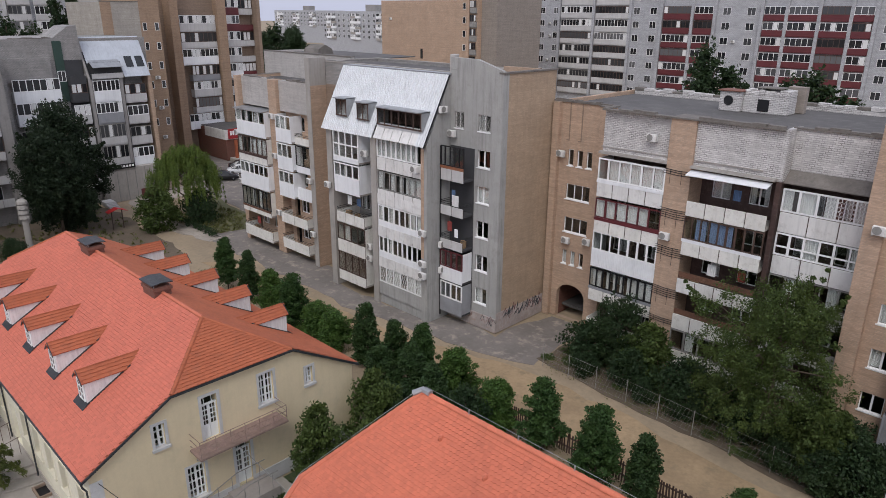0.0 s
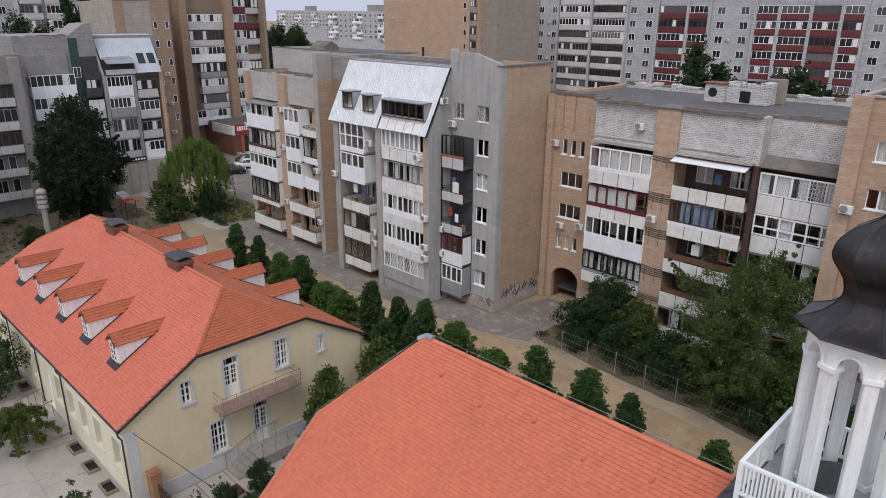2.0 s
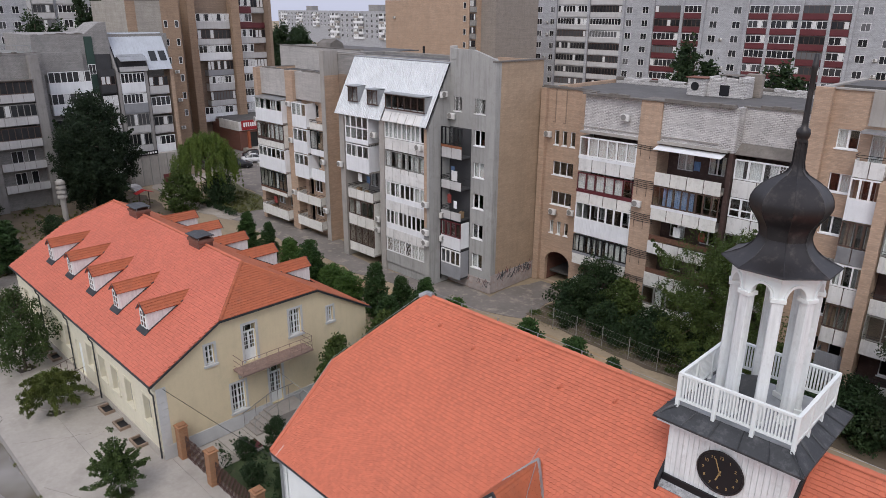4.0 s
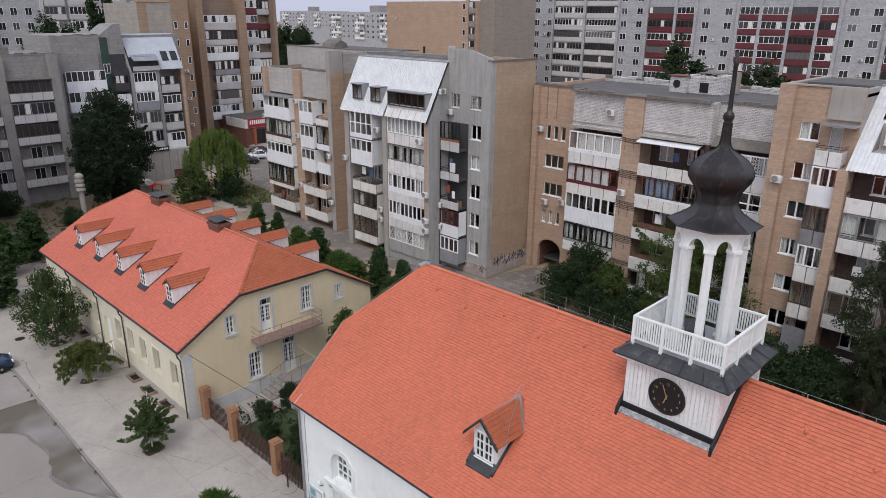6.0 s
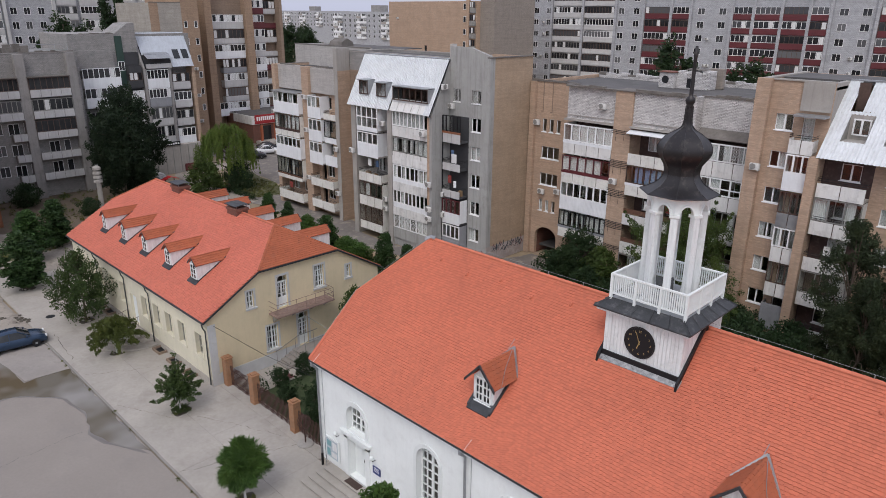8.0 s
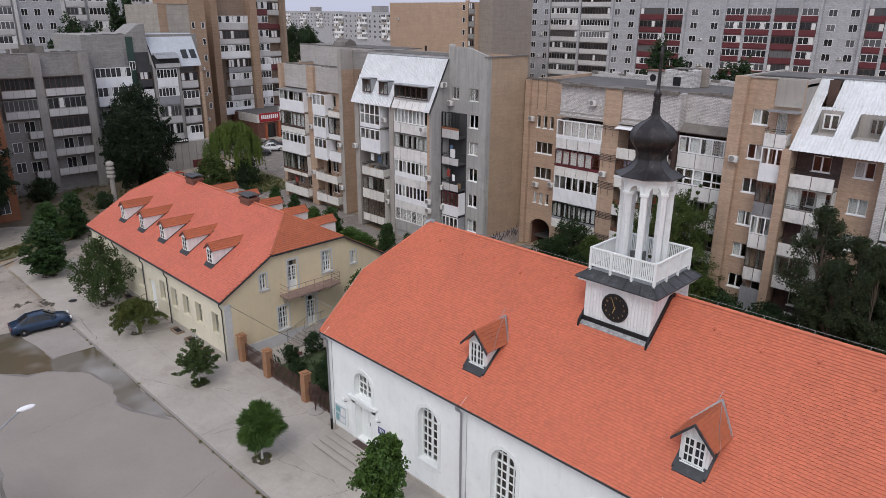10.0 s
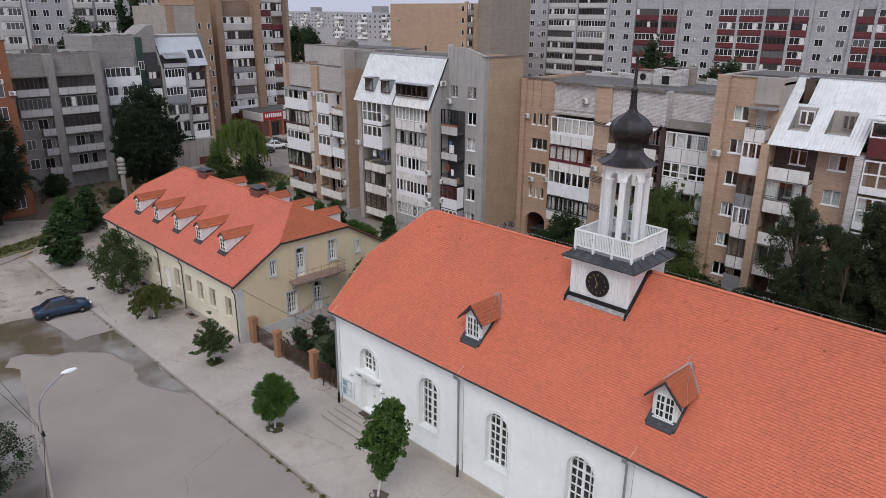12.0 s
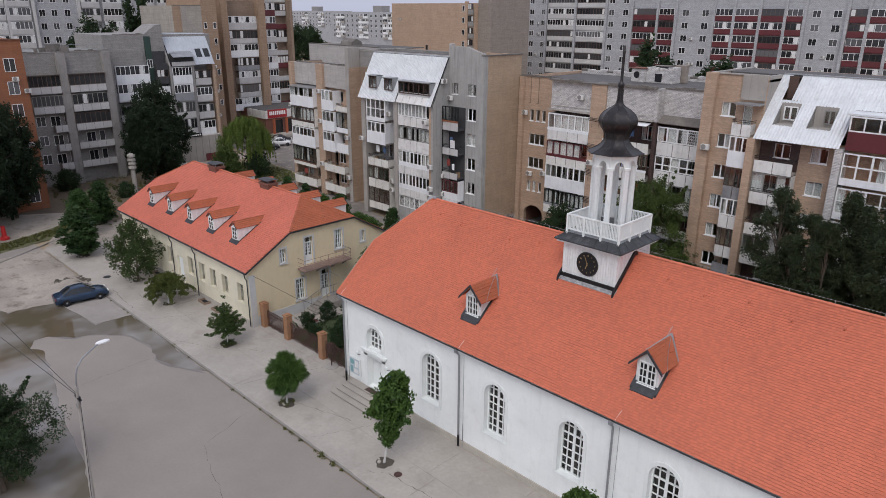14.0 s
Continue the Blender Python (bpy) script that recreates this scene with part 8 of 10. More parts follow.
for y in (3, 5.5, 8, 10.5):
    part("shop_window", box((-0.02, 0.06, y - 0.9, y + 0.9, 0.4, 3.2)), M_DARKGLASS, shop)
for y in (1.2, 4.2, 6.8, 9.3, 11.5):
    part("column", box((0.9, 1.3, y - 0.2, y + 0.2, 0, 3.6)), M_TILE_DARK, shop)
part("porch", box((0.05, 3.2, 0.4, 11.8, 0, 0.5)), M_PAVE, shop)

# ---------------------------------------------------------------- orange brick building at the yard's edge
ob_ = thing("apartment_building", "orange brick apartment block with white framed windows", "apartment building", at=(-80, 0, 0), turn=90)
part("wall", box((-18, 7.2, 0, 10, 0, 21.2)), M_BRICK_ORANGE, ob_, "orange brick wall")
part("parapet_cap", box((-18.1, 7.3, -0.08, 0.3, 21.2, 21.35)), M_RUST, ob_)
for k in range(7):
    z = 18.3 - 2.75 * k
    for u in (5.6, 2.4, -1.2, -4.6):
        flat_window(ob_, u, z, 1.25, 1.6, 0)
    far_loggia(ob_, -0.4, 1.6, 0, z - 1.3, M_PVC, "white", 3, 1.0, 2.3, depth=0.8)
for z, u in ((16.4, 5.9), (14.9, 7.0), (8.3, 6.3)):
    air_conditioner(-80, u, z, 90)

# ---------------------------------------------------------------- far white and red block, brown tower, farther blocks
fb = thing("apartment_building", "long white brick apartment block with dark red loggia bands", "apartment building", at=(0, 142, 0))
part("wall", box((-119.5, 25, 0, 14, 0, 29.2)), M_BRICK_FAR, fb, "white silicate brick wall")
ROWZ = [27.7 - 2.82 * k for k in range(10)]
for z in ROWZ[:8]:
    for u in (-115.5, -110.6, -106.2, -102.2, -80.9, -76.9):
        flat_window(fb, u, z, 1.5, 1.4, 0)
for z in ROWZ[1:8]:
    for u in (-61.0, -56.2, -32.4, -28.4, -7.0, -3.0, 12.0, 16.0):
        flat_window(fb, u, z, 1.6, 1.4, 0)
for k, z in enumerate(ROWZ[:8]):
    for u0, u1 in ((-100.4, -91.9), (-91.0, -82.6)):
        far_loggia(fb, u0, u1, 0.0, z - 1.55, M_PANEL_FAR, brng.choice(("white", "white", "grey", "brown")), 10, 1.05, 2.5, depth=0.5, drawn=0.12)
for k, z in enumerate(ROWZ[1:8]):
    for u0, u1 in ((-74.3, -68.2), (-67.5, -63.6), (-53.6, -49.7), (-49.1, -44.0), (-43.4, -38.7), (-38.1, -34.9), (-26.0, -22.9), (-22.3, -18.9), (-18.3, -13.0), (0.5, 5.0), (5.5, 9.0)):
        far_loggia(fb, u0, u1, 0.0, z - 1.55, M_MAROON, brng.choice(("white", "white", "white", "brown")), max(3, int((u1 - u0) / 0.9)), 1.05, 2.5, depth=0.5, drawn=0.1)
for u in (-101.0, -91.5, -82.2, -74.8, -67.9, -63.2, -54.0, -49.4, -43.7, -38.4, -34.5, -26.4, -22.6, -18.6):
    part("pilaster", box((u - 0.3, u + 0.3, -0.7, 0, 0, 29.2 if u < -80 else 27.6)), M_BRICK_FAR, fb)
for i in range(10):
    u = brng.choice((-108.4, -104.2, -79.0, -58.6, -30.2))
    air_conditioner(u + brng.uniform(-0.6, 0.6), 142, brng.choice(ROWZ[1:6]) - 0.3)
bt = thing("apartment_building", "blank tan brick gable of a tall apartment block", "apartment building", at=(0, 112, 0))
part("wall", box((-131, -100.4, 0, 16, 0, 26.8)), M_BRICK_TAN, bt, "blank tan brick wall")
part("wall", box((-100.4, -96.2, 1.2, 16, 0, 30)), M_BRICK_WARM, bt)
part("fin", box((-103.2, -102.4, -0.6, 0, 0, 27.2)), M_BRICK_TAN, bt)
for k in range(6):
    z = 24.3 - 2.8 * k
    far_loggia(bt, -102.3, -100.6, 0.0, z, M_FRAME_GREY, "brown", 3, 1.0, 2.4, depth=0.4)
    flat_window(bt, -104.2, z + 1.3, 0.8, 1.3, 0, 1)
flat_window(bt, -117.3, 15.4, 0.8, 2.2, 0, 1, frame=M_FRAME_BROWN)
air_conditioner(-127.5, 112, 22.6)
gb_ = thing("apartment_building", "white brick apartment block far behind the grey one", "apartment building", at=(-150, 0, 0), turn=90)
part("wall", box((5, 60, 0, 14, 0, 34)), M_BRICK_FAR, gb_, "white silicate brick wall")
for k in range(8):
    z = 29.5 - 2.75 * k
    for u0, u1 in ((14.5, 18.6), (19.4, 23.6), (24.3, 28.3), (38.5, 42.3), (43, 47), (50.8, 54.6), (55.4, 59.4)):
        far_loggia(gb_, u0, u1, 0, z - 1.5, M_PANEL_FAR, brng.choice(("white", "grey", "white")), 5, 1.0, 2.5, depth=0.5, drawn=0.3)
    for u in (30.6, 33.0, 35.6, 48.8):
        flat_window(gb_, u, z, 1.2, 1.4, 0)
for u in (19.0, 24.0, 29.0, 38.0):
    part("pilaster", box((u - 0.3, u + 0.3, -0.6, 0, 0, 34)), M_PANEL_FAR, gb_)


def far_slab(x0, x1, y, top, rows, seed, label, step=4.4, loggias=()):
    """A block near the horizon, with its rows of windows and balconies."""
    e = thing("apartment_building", label, "apartment building", at=(0, y, 0))
    part("wall", box((x0, x1, 0, 14, 0, top)), M_BRICK_FAR, e)
    part("roof_house", box(((x0 + x1) / 2 - 3, (x0 + x1) / 2 + 5, 4, 10, top, top + 3.4)), M_BRICK_GREY, e)
    n = int((x1 - x0) / step)
    for j in range(rows):
        z = top - 2.2 - 2.8 * j
        for i in range(n):
            u = x0 + (i + 0.5) * (x1 - x0) / n
            if i % 5 in (1, 2) if not loggias else i in loggias:
                far_loggia(e, u - step * 0.46, u + step * 0.46, 0, z - 1.3, M_PVC if (i + j) % 3 else M_CONCRETE, "white", 4, 1.0, 2.4, depth=0.8)
            else:
                flat_window(e, u, z, 1.5, 1.5, 0)
    return e


far_slab(-345, -270, 250, 24.3, 5, 1, "white apartment block near the horizon")
far_slab(-530, -452, 335, 24.6, 4, 2, "pale apartment block on the horizon")
far_slab(-450, -400, 350, 22.5, 3, 3, "low pale apartment block on the horizon")
# rear part of the tan building, seen over its roof
part("rear_wall", box((-70.8, -55.0, 43.0, 43.4, 17.4, 20.2), (-70.8, -70.4, 43.4, 51.6, 0, 20.2)), M_BRICK_PALE, b2)
part("parapet_cap", box((-70.85, -55.0, 42.95, 43.45, 20.2, 20.3)), M_CAP, b2)
part("rear_roof", box((-70.4, -55.0, 43.4, 51.6, 19.9, 20.0)), M_BITUMEN, b2)
vault = bmesh.new()
add_prism(vault, [(44.0, 20.0), (44.3, 20.7), (45.1, 21.1), (45.9, 20.7), (46.2, 20.0)], "x", -64.6, -62.0)
part("roof_hatch", vault, M_CAP, b2)

# ---------------------------------------------------------------- trees and bushes


def leaf_material(name, base, var=0.5):
    m = bpy.data.materials.new(name)
    m.use_nodes = True
    nt = m.node_tree
    bsdf = nt.nodes["Principled BSDF"]
    bsdf.inputs["Roughness"].default_value = 0.6
    bsdf.inputs["Specular IOR Level"].default_value = 0.25
    geo = nt.nodes.new("ShaderNodeNewGeometry")
    info = nt.nodes.new("ShaderNodeObjectInfo")
    col = mixed(nt, geo.outputs["Random Per Island"], shade(base, 1 - var), shade(base, 1 + var))
    big = noise_of(nt, coords(nt), 0.9, 3)
    col = mixed(nt, ranged(nt, big, 0.35, 0.65, 0.0, 0.5), col, (base[0] * 1.5, base[1] * 1.25, base[2] * 0.7))
    col = mixed(nt, ranged(nt, info.outputs["Random"], 0, 1, 0, 0.25), col, shade(base, 0.6))
    nt.links.new(col, bsdf.inputs["Base Color"])
    tr = nt.nodes.new("ShaderNodeBsdfTranslucent")
    nt.links.new(col, tr.inputs["Color"])
    mix = nt.nodes.new("ShaderNodeMixShader")
    mix.inputs[0].default_value = 0.18
    out = nt.nodes["Material Output"]
    nt.links.new(bsdf.outputs[0], mix.inputs[1])
    nt.links.new(tr.outputs[0], mix.inputs[2])
    nt.links.new(mix.outputs[0], out.inputs["Surface"])
    return m


M_LEAF = leaf_material("fresh_green_leaves", (0.058, 0.115, 0.028), 0.45)
M_LEAF_MID = leaf_material("mid_green_leaves", (0.04, 0.085, 0.026), 0.45)
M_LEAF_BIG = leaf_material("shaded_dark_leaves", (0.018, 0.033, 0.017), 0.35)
M_LEAF_DARK = leaf_material("dark_green_leaves", (0.026, 0.05, 0.021), 0.4)
M_LEAF_DULL = leaf_material("dusty_green_leaves", (0.056, 0.088, 0.025))
M_LEAF_ROW = leaf_material("deep_green_leaves", (0.034, 0.068, 0.024), 0.5)
M_LEAF_OLIVE = leaf_material("olive_green_leaves", (0.052, 0.085, 0.028), 0.45)
M_LEAF_GREY = leaf_material("greyish_green_leaves", (0.038, 0.055, 0.029), 0.45)
M_LEAF_YELLOW = leaf_material("yellowish_green_leaves", (0.085, 0.11, 0.03))
M_LEAF_WILLOW = leaf_material("willow_leaves", (0.12, 0.18, 0.045))
M_GRASS = leaf_material("dry_grass_blades", (0.11, 0.12, 0.045))


def leaves_mesh(name, clumps, per, size, seed, droop=0.0, flat=0.0, outward=0.0, slim=0.3):
    """Many small pointed leaves, gathered in clumps (x, y, z, radius). outward: how far the leaves point away from the crown's middle; slim: half their width."""
    r = np.random.RandomState(seed)
    c = np.repeat(np.array(clumps, float), per, axis=0)
    n = len(c)
    p = r.normal(size=(n, 3))
    p /= np.linalg.norm(p, axis=1, keepdims=True) + 1e-9
    p *= (r.uniform(0.15, 1.0, (n, 1)) ** 0.6) * c[:, 3:4]
    p[:, 2] *= 1.0 - 0.3 * flat
    if droop:
        p[:, 2] -= np.abs(r.normal(size=n)) * droop * c[:, 3]
    p += c[:, :3]
    a = r.normal(size=(n, 3))
    a[:, 2] -= 0.4 + droop * 2
    if flat:
        a[:, 2] *= 1 - flat
    if outward:
        ray = p - np.array([0.0, 0.0, c[:, 2].mean()])
        a += outward * ray / (np.linalg.norm(ray, axis=1, keepdims=True) + 1e-6)
    a /= np.linalg.norm(a, axis=1, keepdims=True)
    b = np.cross(a, r.normal(size=(n, 3)))
    b /= np.linalg.norm(b, axis=1, keepdims=True) + 1e-9
    s = size * r.uniform(0.6, 1.35, (n, 1))
    nrm = np.cross(a, b)
    v = np.stack([p - a * s * 0.5, p + b * s * slim + nrm * s * 0.08, p + a * s * 0.6, p - b * s * slim + nrm * s * 0.08], axis=1).reshape(-1, 3)
    me = bpy.data.meshes.new(name)
    me.vertices.add(n * 4)
    me.vertices.foreach_set("co", v.ravel())
    me.loops.add(n * 4)
    me.loops.foreach_set("vertex_index", np.arange(n * 4))
    me.polygons.add(n)
    me.polygons.foreach_set("loop_start", np.arange(n) * 4)
    me.polygons.foreach_set("loop_total", np.full(n, 4))
    me.update(calc_edges=True)
    return me


def clumps_in(shape, n, rad, seed, fill=0.55, uneven=1.0):
    """Clump places inside a crown; shape(height 0..1) gives the crown's radius, in metres."""
    r = random.Random(seed)
    prof, z0, z1 = shape
    out = []
    lob = [r.uniform(0, 6.28) for _ in range(3)]
    while len(out) < n:
        t = r.random()
        a = r.uniform(0, 2 * math.pi)
        rr = prof(t) * (1 + uneven * (0.2 * math.sin(3 * a + 4 * t + lob[0]) + 0.16 * math.sin(5 * a + 9 * t + lob[1]))) * r.uniform(1 - 0.18 * uneven, 1 + 0.12 * uneven)
        d = rr * (r.uniform(fill, 1.0) if r.random() < 0.8 else r.uniform(0.0, 1.0))
        if rr < 0.05 or r.random() > 0.25 + rr / 3:
            continue
        out.append((d * math.cos(a), d * math.sin(a), z0 + (z1 - z0) * t, rad * r.uniform(0.6, 1.3)))
    return out


def trunk_mesh(h, r0, clumps, seed, lean=0.1, fork=0.35, limbs=9):
    r = random.Random(seed)
    bm = bmesh.new()
    top = Vector((r.uniform(-lean, lean), r.uniform(-lean, lean), h))
    mid = top * 0.5 + Vector((r.uniform(-lean, lean), r.uniform(-lean, lean), 0)) * 0.6
    add_tube(bm, [(0, 0, -0.1), (0, 0, h * 0.12), mid, top], r0, 8, r0 * 0.25)
    for c in r.sample(clumps, min(limbs, len(clumps))):
        t = max(fork, min(0.9, (c[2] / h) * 0.75))
        base = Vector((0, 0, 0)).lerp(mid, t * 2) if t < 0.5 else mid.lerp(top, t * 2 - 1)
        end = Vector(c[:3])
        knee = base.lerp(end, 0.5) + Vector((0, 0, 0.12 * h * r.random()))
        add_tube(bm, [base, knee, end], r0 * 0.4, 5, r0 * 0.08)
    return bm


def lobed(w, z0, z1, n, rad, seed, lobes=11):
    """Clumps on the outsides of several leafy lobes, which make an uneven crown."""
    r = random.Random(seed)
    cs = []
    for i in range(lobes):
        t = (i + 0.5) / lobes
        a = i * 2.4 + r.uniform(-0.5, 0.5)
        env = max(0.15, math.sin(math.pi * min(1.0, 0.12 + 0.86 * t)) ** 0.7)
        d = w * env * r.uniform(0.35, 0.75)
        lr = w * r.uniform(0.3, 0.5) * (0.6 + 0.4 * env)
        cs.append((d * math.cos(a), d * math.sin(a), z0 + lr + (z1 - z0 - 1.9 * lr) * t, lr))
    out = []
    while len(out) < n:
        c = r.choice(cs)
        v = Vector((r.gauss(0, 1), r.gauss(0, 1), r.gauss(0, 1))).normalized() * c[3] * r.uniform(0.45, 1.05)
        v.z *= 1.35
        p = (c[0] + v.x, c[1] + v.y, c[2] + v.z)
        if p[2] > z0 * 0.5:
            out.append((*p, rad * r.uniform(0.5, 1.3)))
    # loose shoots that break the outline
    for i in range(n // 36):
        x, y, z, _ = r.choice(out[:n])
        d = Vector((x, y, (z - (z0 + z1) * 0.42) * 0.9)).normalized() + Vector((r.uniform(-0.3, 0.3), r.uniform(-0.3, 0.3), r.uniform(-0.1, 0.5)))
        ln = w * r.uniform(0.18, 0.38)
        for k in range(6):
            out.append((x + d.x * ln * k / 5, y + d.y * ln * k / 5, z + d.z * ln * k / 5, rad * (0.75 - 0.1 * k)))
    return out


TREES = {}


def plant(key, x, y, scale, turn, label, group="", lean=0.0):
    """A copy of a kind of tree at its place."""
    ob = TREES[key]
    s = scale if isinstance(scale, tuple) else (scale, scale, scale)
    m = Matrix.Translation((x, y, 0.1 if 1.2 < y < 7.3 and x > -62 else -0.06)) @ Matrix.Rotation(math.radians(lean), 4, Vector((-0.7, 0.71, 0))) @ Matrix.Rotation(turn, 4, "Z") @ Matrix.Diagonal((*s, 1))
    if ob.get("free"):
        del ob["free"]
        ob.matrix_basis = m
        t = ob
    else:
        t = copy_thing(ob, m)
    return tagged(t, label, "bush" if "bush" in key or "shrub" in key else "tree", group)


def kind_of_tree(key, name, shape, n, rad, per, leaf, size, seed, trunk=(2.5, 0.08), bark=None, droop=0.0, flat=0.0, fill=0.55, limbs=9, fork=0.35, outward=0.0, slim=0.3, uneven=1.0):
    e = new(name)
    e["free"] = 1
    cl = shape[1] if shape[0] == "clumps" else lobed(*shape[1:], n, rad, seed) if shape[0] == "lobes" else clumps_in(shape, n, rad, seed, fill, uneven)
    me = leaves_mesh("crown", cl, per, size, seed, droop, flat, outward, slim)
    me.materials.append(leaf)
    part("trunk", trunk_mesh(trunk[0], trunk[1], cl, seed, limbs=limbs, fork=fork), bark or M_BARK, e)
    c = part("crown", me, leaf, e)
    c["kind"] = "stuff"
    TREES[key] = e


def teardrop(w):
    """A crown that is widest low down and runs out into a pointed top."""
    return lambda t: w * min(1.0, 0.5 + t * 2.2) * (1 - t) ** 0.45


def tiers(levels, seed, step=0.22, rad=0.17):
    """Clumps along branches in layers; levels: (height, how many branches, their length, rise at the tip)."""
    r = random.Random(seed)
    out = []
    for z, n, ln, rise in levels:
        a0 = r.uniform(0, 6.28)
        for i in range(n):
            a = a0 + 6.283 * i / n + r.uniform(-0.25, 0.25)
            reach = ln * r.uniform(0.75, 1.15)
            k = 0.12
            while k < reach:
                u = k / reach
                spread = 0.16 * math.sin(math.pi * min(1.0, u + 0.15)) * ln
                out.append((k * math.cos(a) + r.uniform(-spread, spread), k * math.sin(a) + r.uniform(-spread, spread), z + rise * u * abs(u) + r.uniform(-0.06, 0.06), rad * (1.15 - 0.5 * u)))
                k += step * r.uniform(0.6, 1.1)
    return out


def oval(w, p=0.8):
    return lambda t: w * max(0.0, math.sin(math.pi * min(1, (t * 0.93 + 0.05)) ** p)) ** 0.75


kind_of_tree("row", "young_tree", (teardrop(1.2), 0.8, 5.2), 190, 0.28, 62, M_LEAF_MID, 0.16, 11, (4.4, 0.07))
kind_of_tree("row2", "young_tree", (teardrop(1.35), 0.6, 4.9), 210, 0.3, 62, M_LEAF, 0.16, 12, (4.0, 0.07))
kind_of_tree("row3", "young_tree", (teardrop(1.05), 0.5, 5.4), 190, 0.28, 62, M_LEAF_ROW, 0.16, 13, (4.6, 0.07))
kind_of_tree("round", "street_tree", (oval(1.3, 0.9), 1.0, 3.5), 170, 0.3, 130, M_LEAF, 0.34, 21, (2.6, 0.09), M_LIMEBARK, fill=0.25, outward=1.9, slim=0.06, uneven=0.3)
kind_of_tree("column", "street_tree", (oval(1.2, 1.4), 1.4, 6.0), 220, 0.34, 52, M_LEAF, 0.2, 22, (5.0, 0.1), M_LIMEBARK)
kind_of_tree("maple", "street_tree", ("clumps", tiers([(1.2, 8, 1.65, 0.25), (1.45, 8, 1.55, 0.35), (1.75, 7, 1.3, 0.4), (2.05, 7, 1.1, 0.45), (2.35, 6, 0.85, 0.45), (2.65, 5, 0.65, 0.5), (2.95, 4, 0.45, 0.5), (3.25, 3, 0.25, 0.5), (3.6, 2, 0.15, 0.5)], 23, 0.15, 0.2)), 0, 0, 26, M_LEAF_OLIVE, 0.12, 23, (3.9, 0.05), M_LIMEBARK, flat=0.5, limbs=22, fork=0.25)
kind_of_tree("birch", "birch_tree", (oval(2.3, 0.75), 1.0, 5.6), 190, 0.42, 66, M_LEAF_OLIVE, 0.145, 24, (5.2, 0.1), droop=0.5, fill=0.35, limbs=14)
kind_of_tree("spread", "spreading_shrub", ("clumps", tiers([(1.5, 9, 2.1, -0.75), (1.95, 9, 2.2, -0.7), (2.3, 8, 1.8, -0.5), (2.6, 6, 1.2, -0.25)], 25, 0.24, 0.24)), 0, 0, 42, M_LEAF_YELLOW, 0.2, 25, (2.4, 0.09), M_LIMEBARK, droop=0.35, limbs=16, outward=0.8, slim=0.14)
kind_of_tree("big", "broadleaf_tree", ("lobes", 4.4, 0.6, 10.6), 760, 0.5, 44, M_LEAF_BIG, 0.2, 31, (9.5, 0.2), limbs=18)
kind_of_tree("near", "broadleaf_tree", ("lobes", 2.8, 0.8, 6.6), 430, 0.42, 80, M_LEAF_DARK, 0.11, 37, (6.0, 0.16), limbs=16)
kind_of_tree("wide", "broadleaf_tree", ("lobes", 5.6, 0.3, 10.6), 640, 0.52, 84, M_LEAF_DULL, 0.125, 32, (10.0, 0.2), limbs=22, fill=0.4)
kind_of_tree("tall", "broadleaf_tree", ("lobes", 2.6, 1.2, 12.6), 400, 0.46, 92, M_LEAF_GREY, 0.138, 36, (12.0, 0.16), limbs=22, fill=0.35)
kind_of_tree("far", "broadleaf_tree", ("lobes", 3.8, 6.0, 20.4), 230, 0.8, 34, M_LEAF_DARK, 0.38, 33, (19, 0.3))
kind_of_tree("poplar", "poplar_tree", (oval(1.6, 0.6), 3.0, 22.0), 200, 0.75, 36, M_LEAF_DARK, 0.38, 34, (21, 0.3))
kind_of_tree("bush", "leafy_bush", (oval(1.15, 1.0), 0.05, 1.9), 120, 0.32, 36, M_LEAF_DARK, 0.13, 41, (1.5, 0.05), fork=0.1)
kind_of_tree("bush2", "leafy_bush", (oval(1.15, 1.0), 0.05, 1.8), 120, 0.32, 36, M_LEAF_DULL, 0.125, 42, (1.4, 0.05), fork=0.1)
kind_of_tree("tall_bush", "leafy_bush", ("lobes", 2.7, 0.1, 5.9), 340, 0.38, 40, M_LEAF_DARK, 0.155, 44, (4.8, 0.1), fork=0.1)
kind_of_tree("thin_bush", "leafy_bush", (oval(1.3, 0.75), 0.1, 3.8), 170, 0.34, 44, M_LEAF_DULL, 0.16, 45, (3.4, 0.06), fork=0.15)
kind_of_tree("clip_bush", "clipped_bush", (oval(0.6, 1.0), 0.0, 1.25), 80, 0.18, 42, M_LEAF_DARK, 0.08, 43, (0.8, 0.04), fork=0.1)
# the willow: twigs that hang from a broad dome
wr_ = random.Random(35)
strands = []
for i in range(30):
    a0_ = i * 2.4
    d0_ = 3.7 * math.sqrt((i + 0.6) / 30)
    top0_ = 8.8 - 2.9 * (d0_ / 3.7) ** 2 + wr_.uniform(-0.35, 0.35)
    ln0_ = wr_.uniform(2.2, 4.6) * (0.45 + 0.55 * d0_ / 3.7)
    for j in range(8):
        x_, y_ = d0_ * math.cos(a0_) + wr_.gauss(0, 0.3), d0_ * math.sin(a0_) + wr_.gauss(0, 0.3)
        ln_ = ln0_ * wr_.uniform(0.5, 1.1)
        for k in range(8):
            strands.append((x_ * (1 + 0.015 * k), y_ * (1 + 0.015 * k), top0_ - ln_ * k / 7 - 0.1 * j, 0.3 - 0.025 * k))
wil = new("willow_tree")
wil["free"] = 1
me_ = leaves_mesh("crown", strands, 22, 0.24, 35, droop=0.9, slim=0.13)
me_.materials.append(M_LEAF_WILLOW)
part("trunk", trunk_mesh(7.2, 0.26, strands, 35, limbs=14), M_BARK, wil)
part("crown", me_, M_LEAF_WILLOW, wil)["kind"] = "stuff"
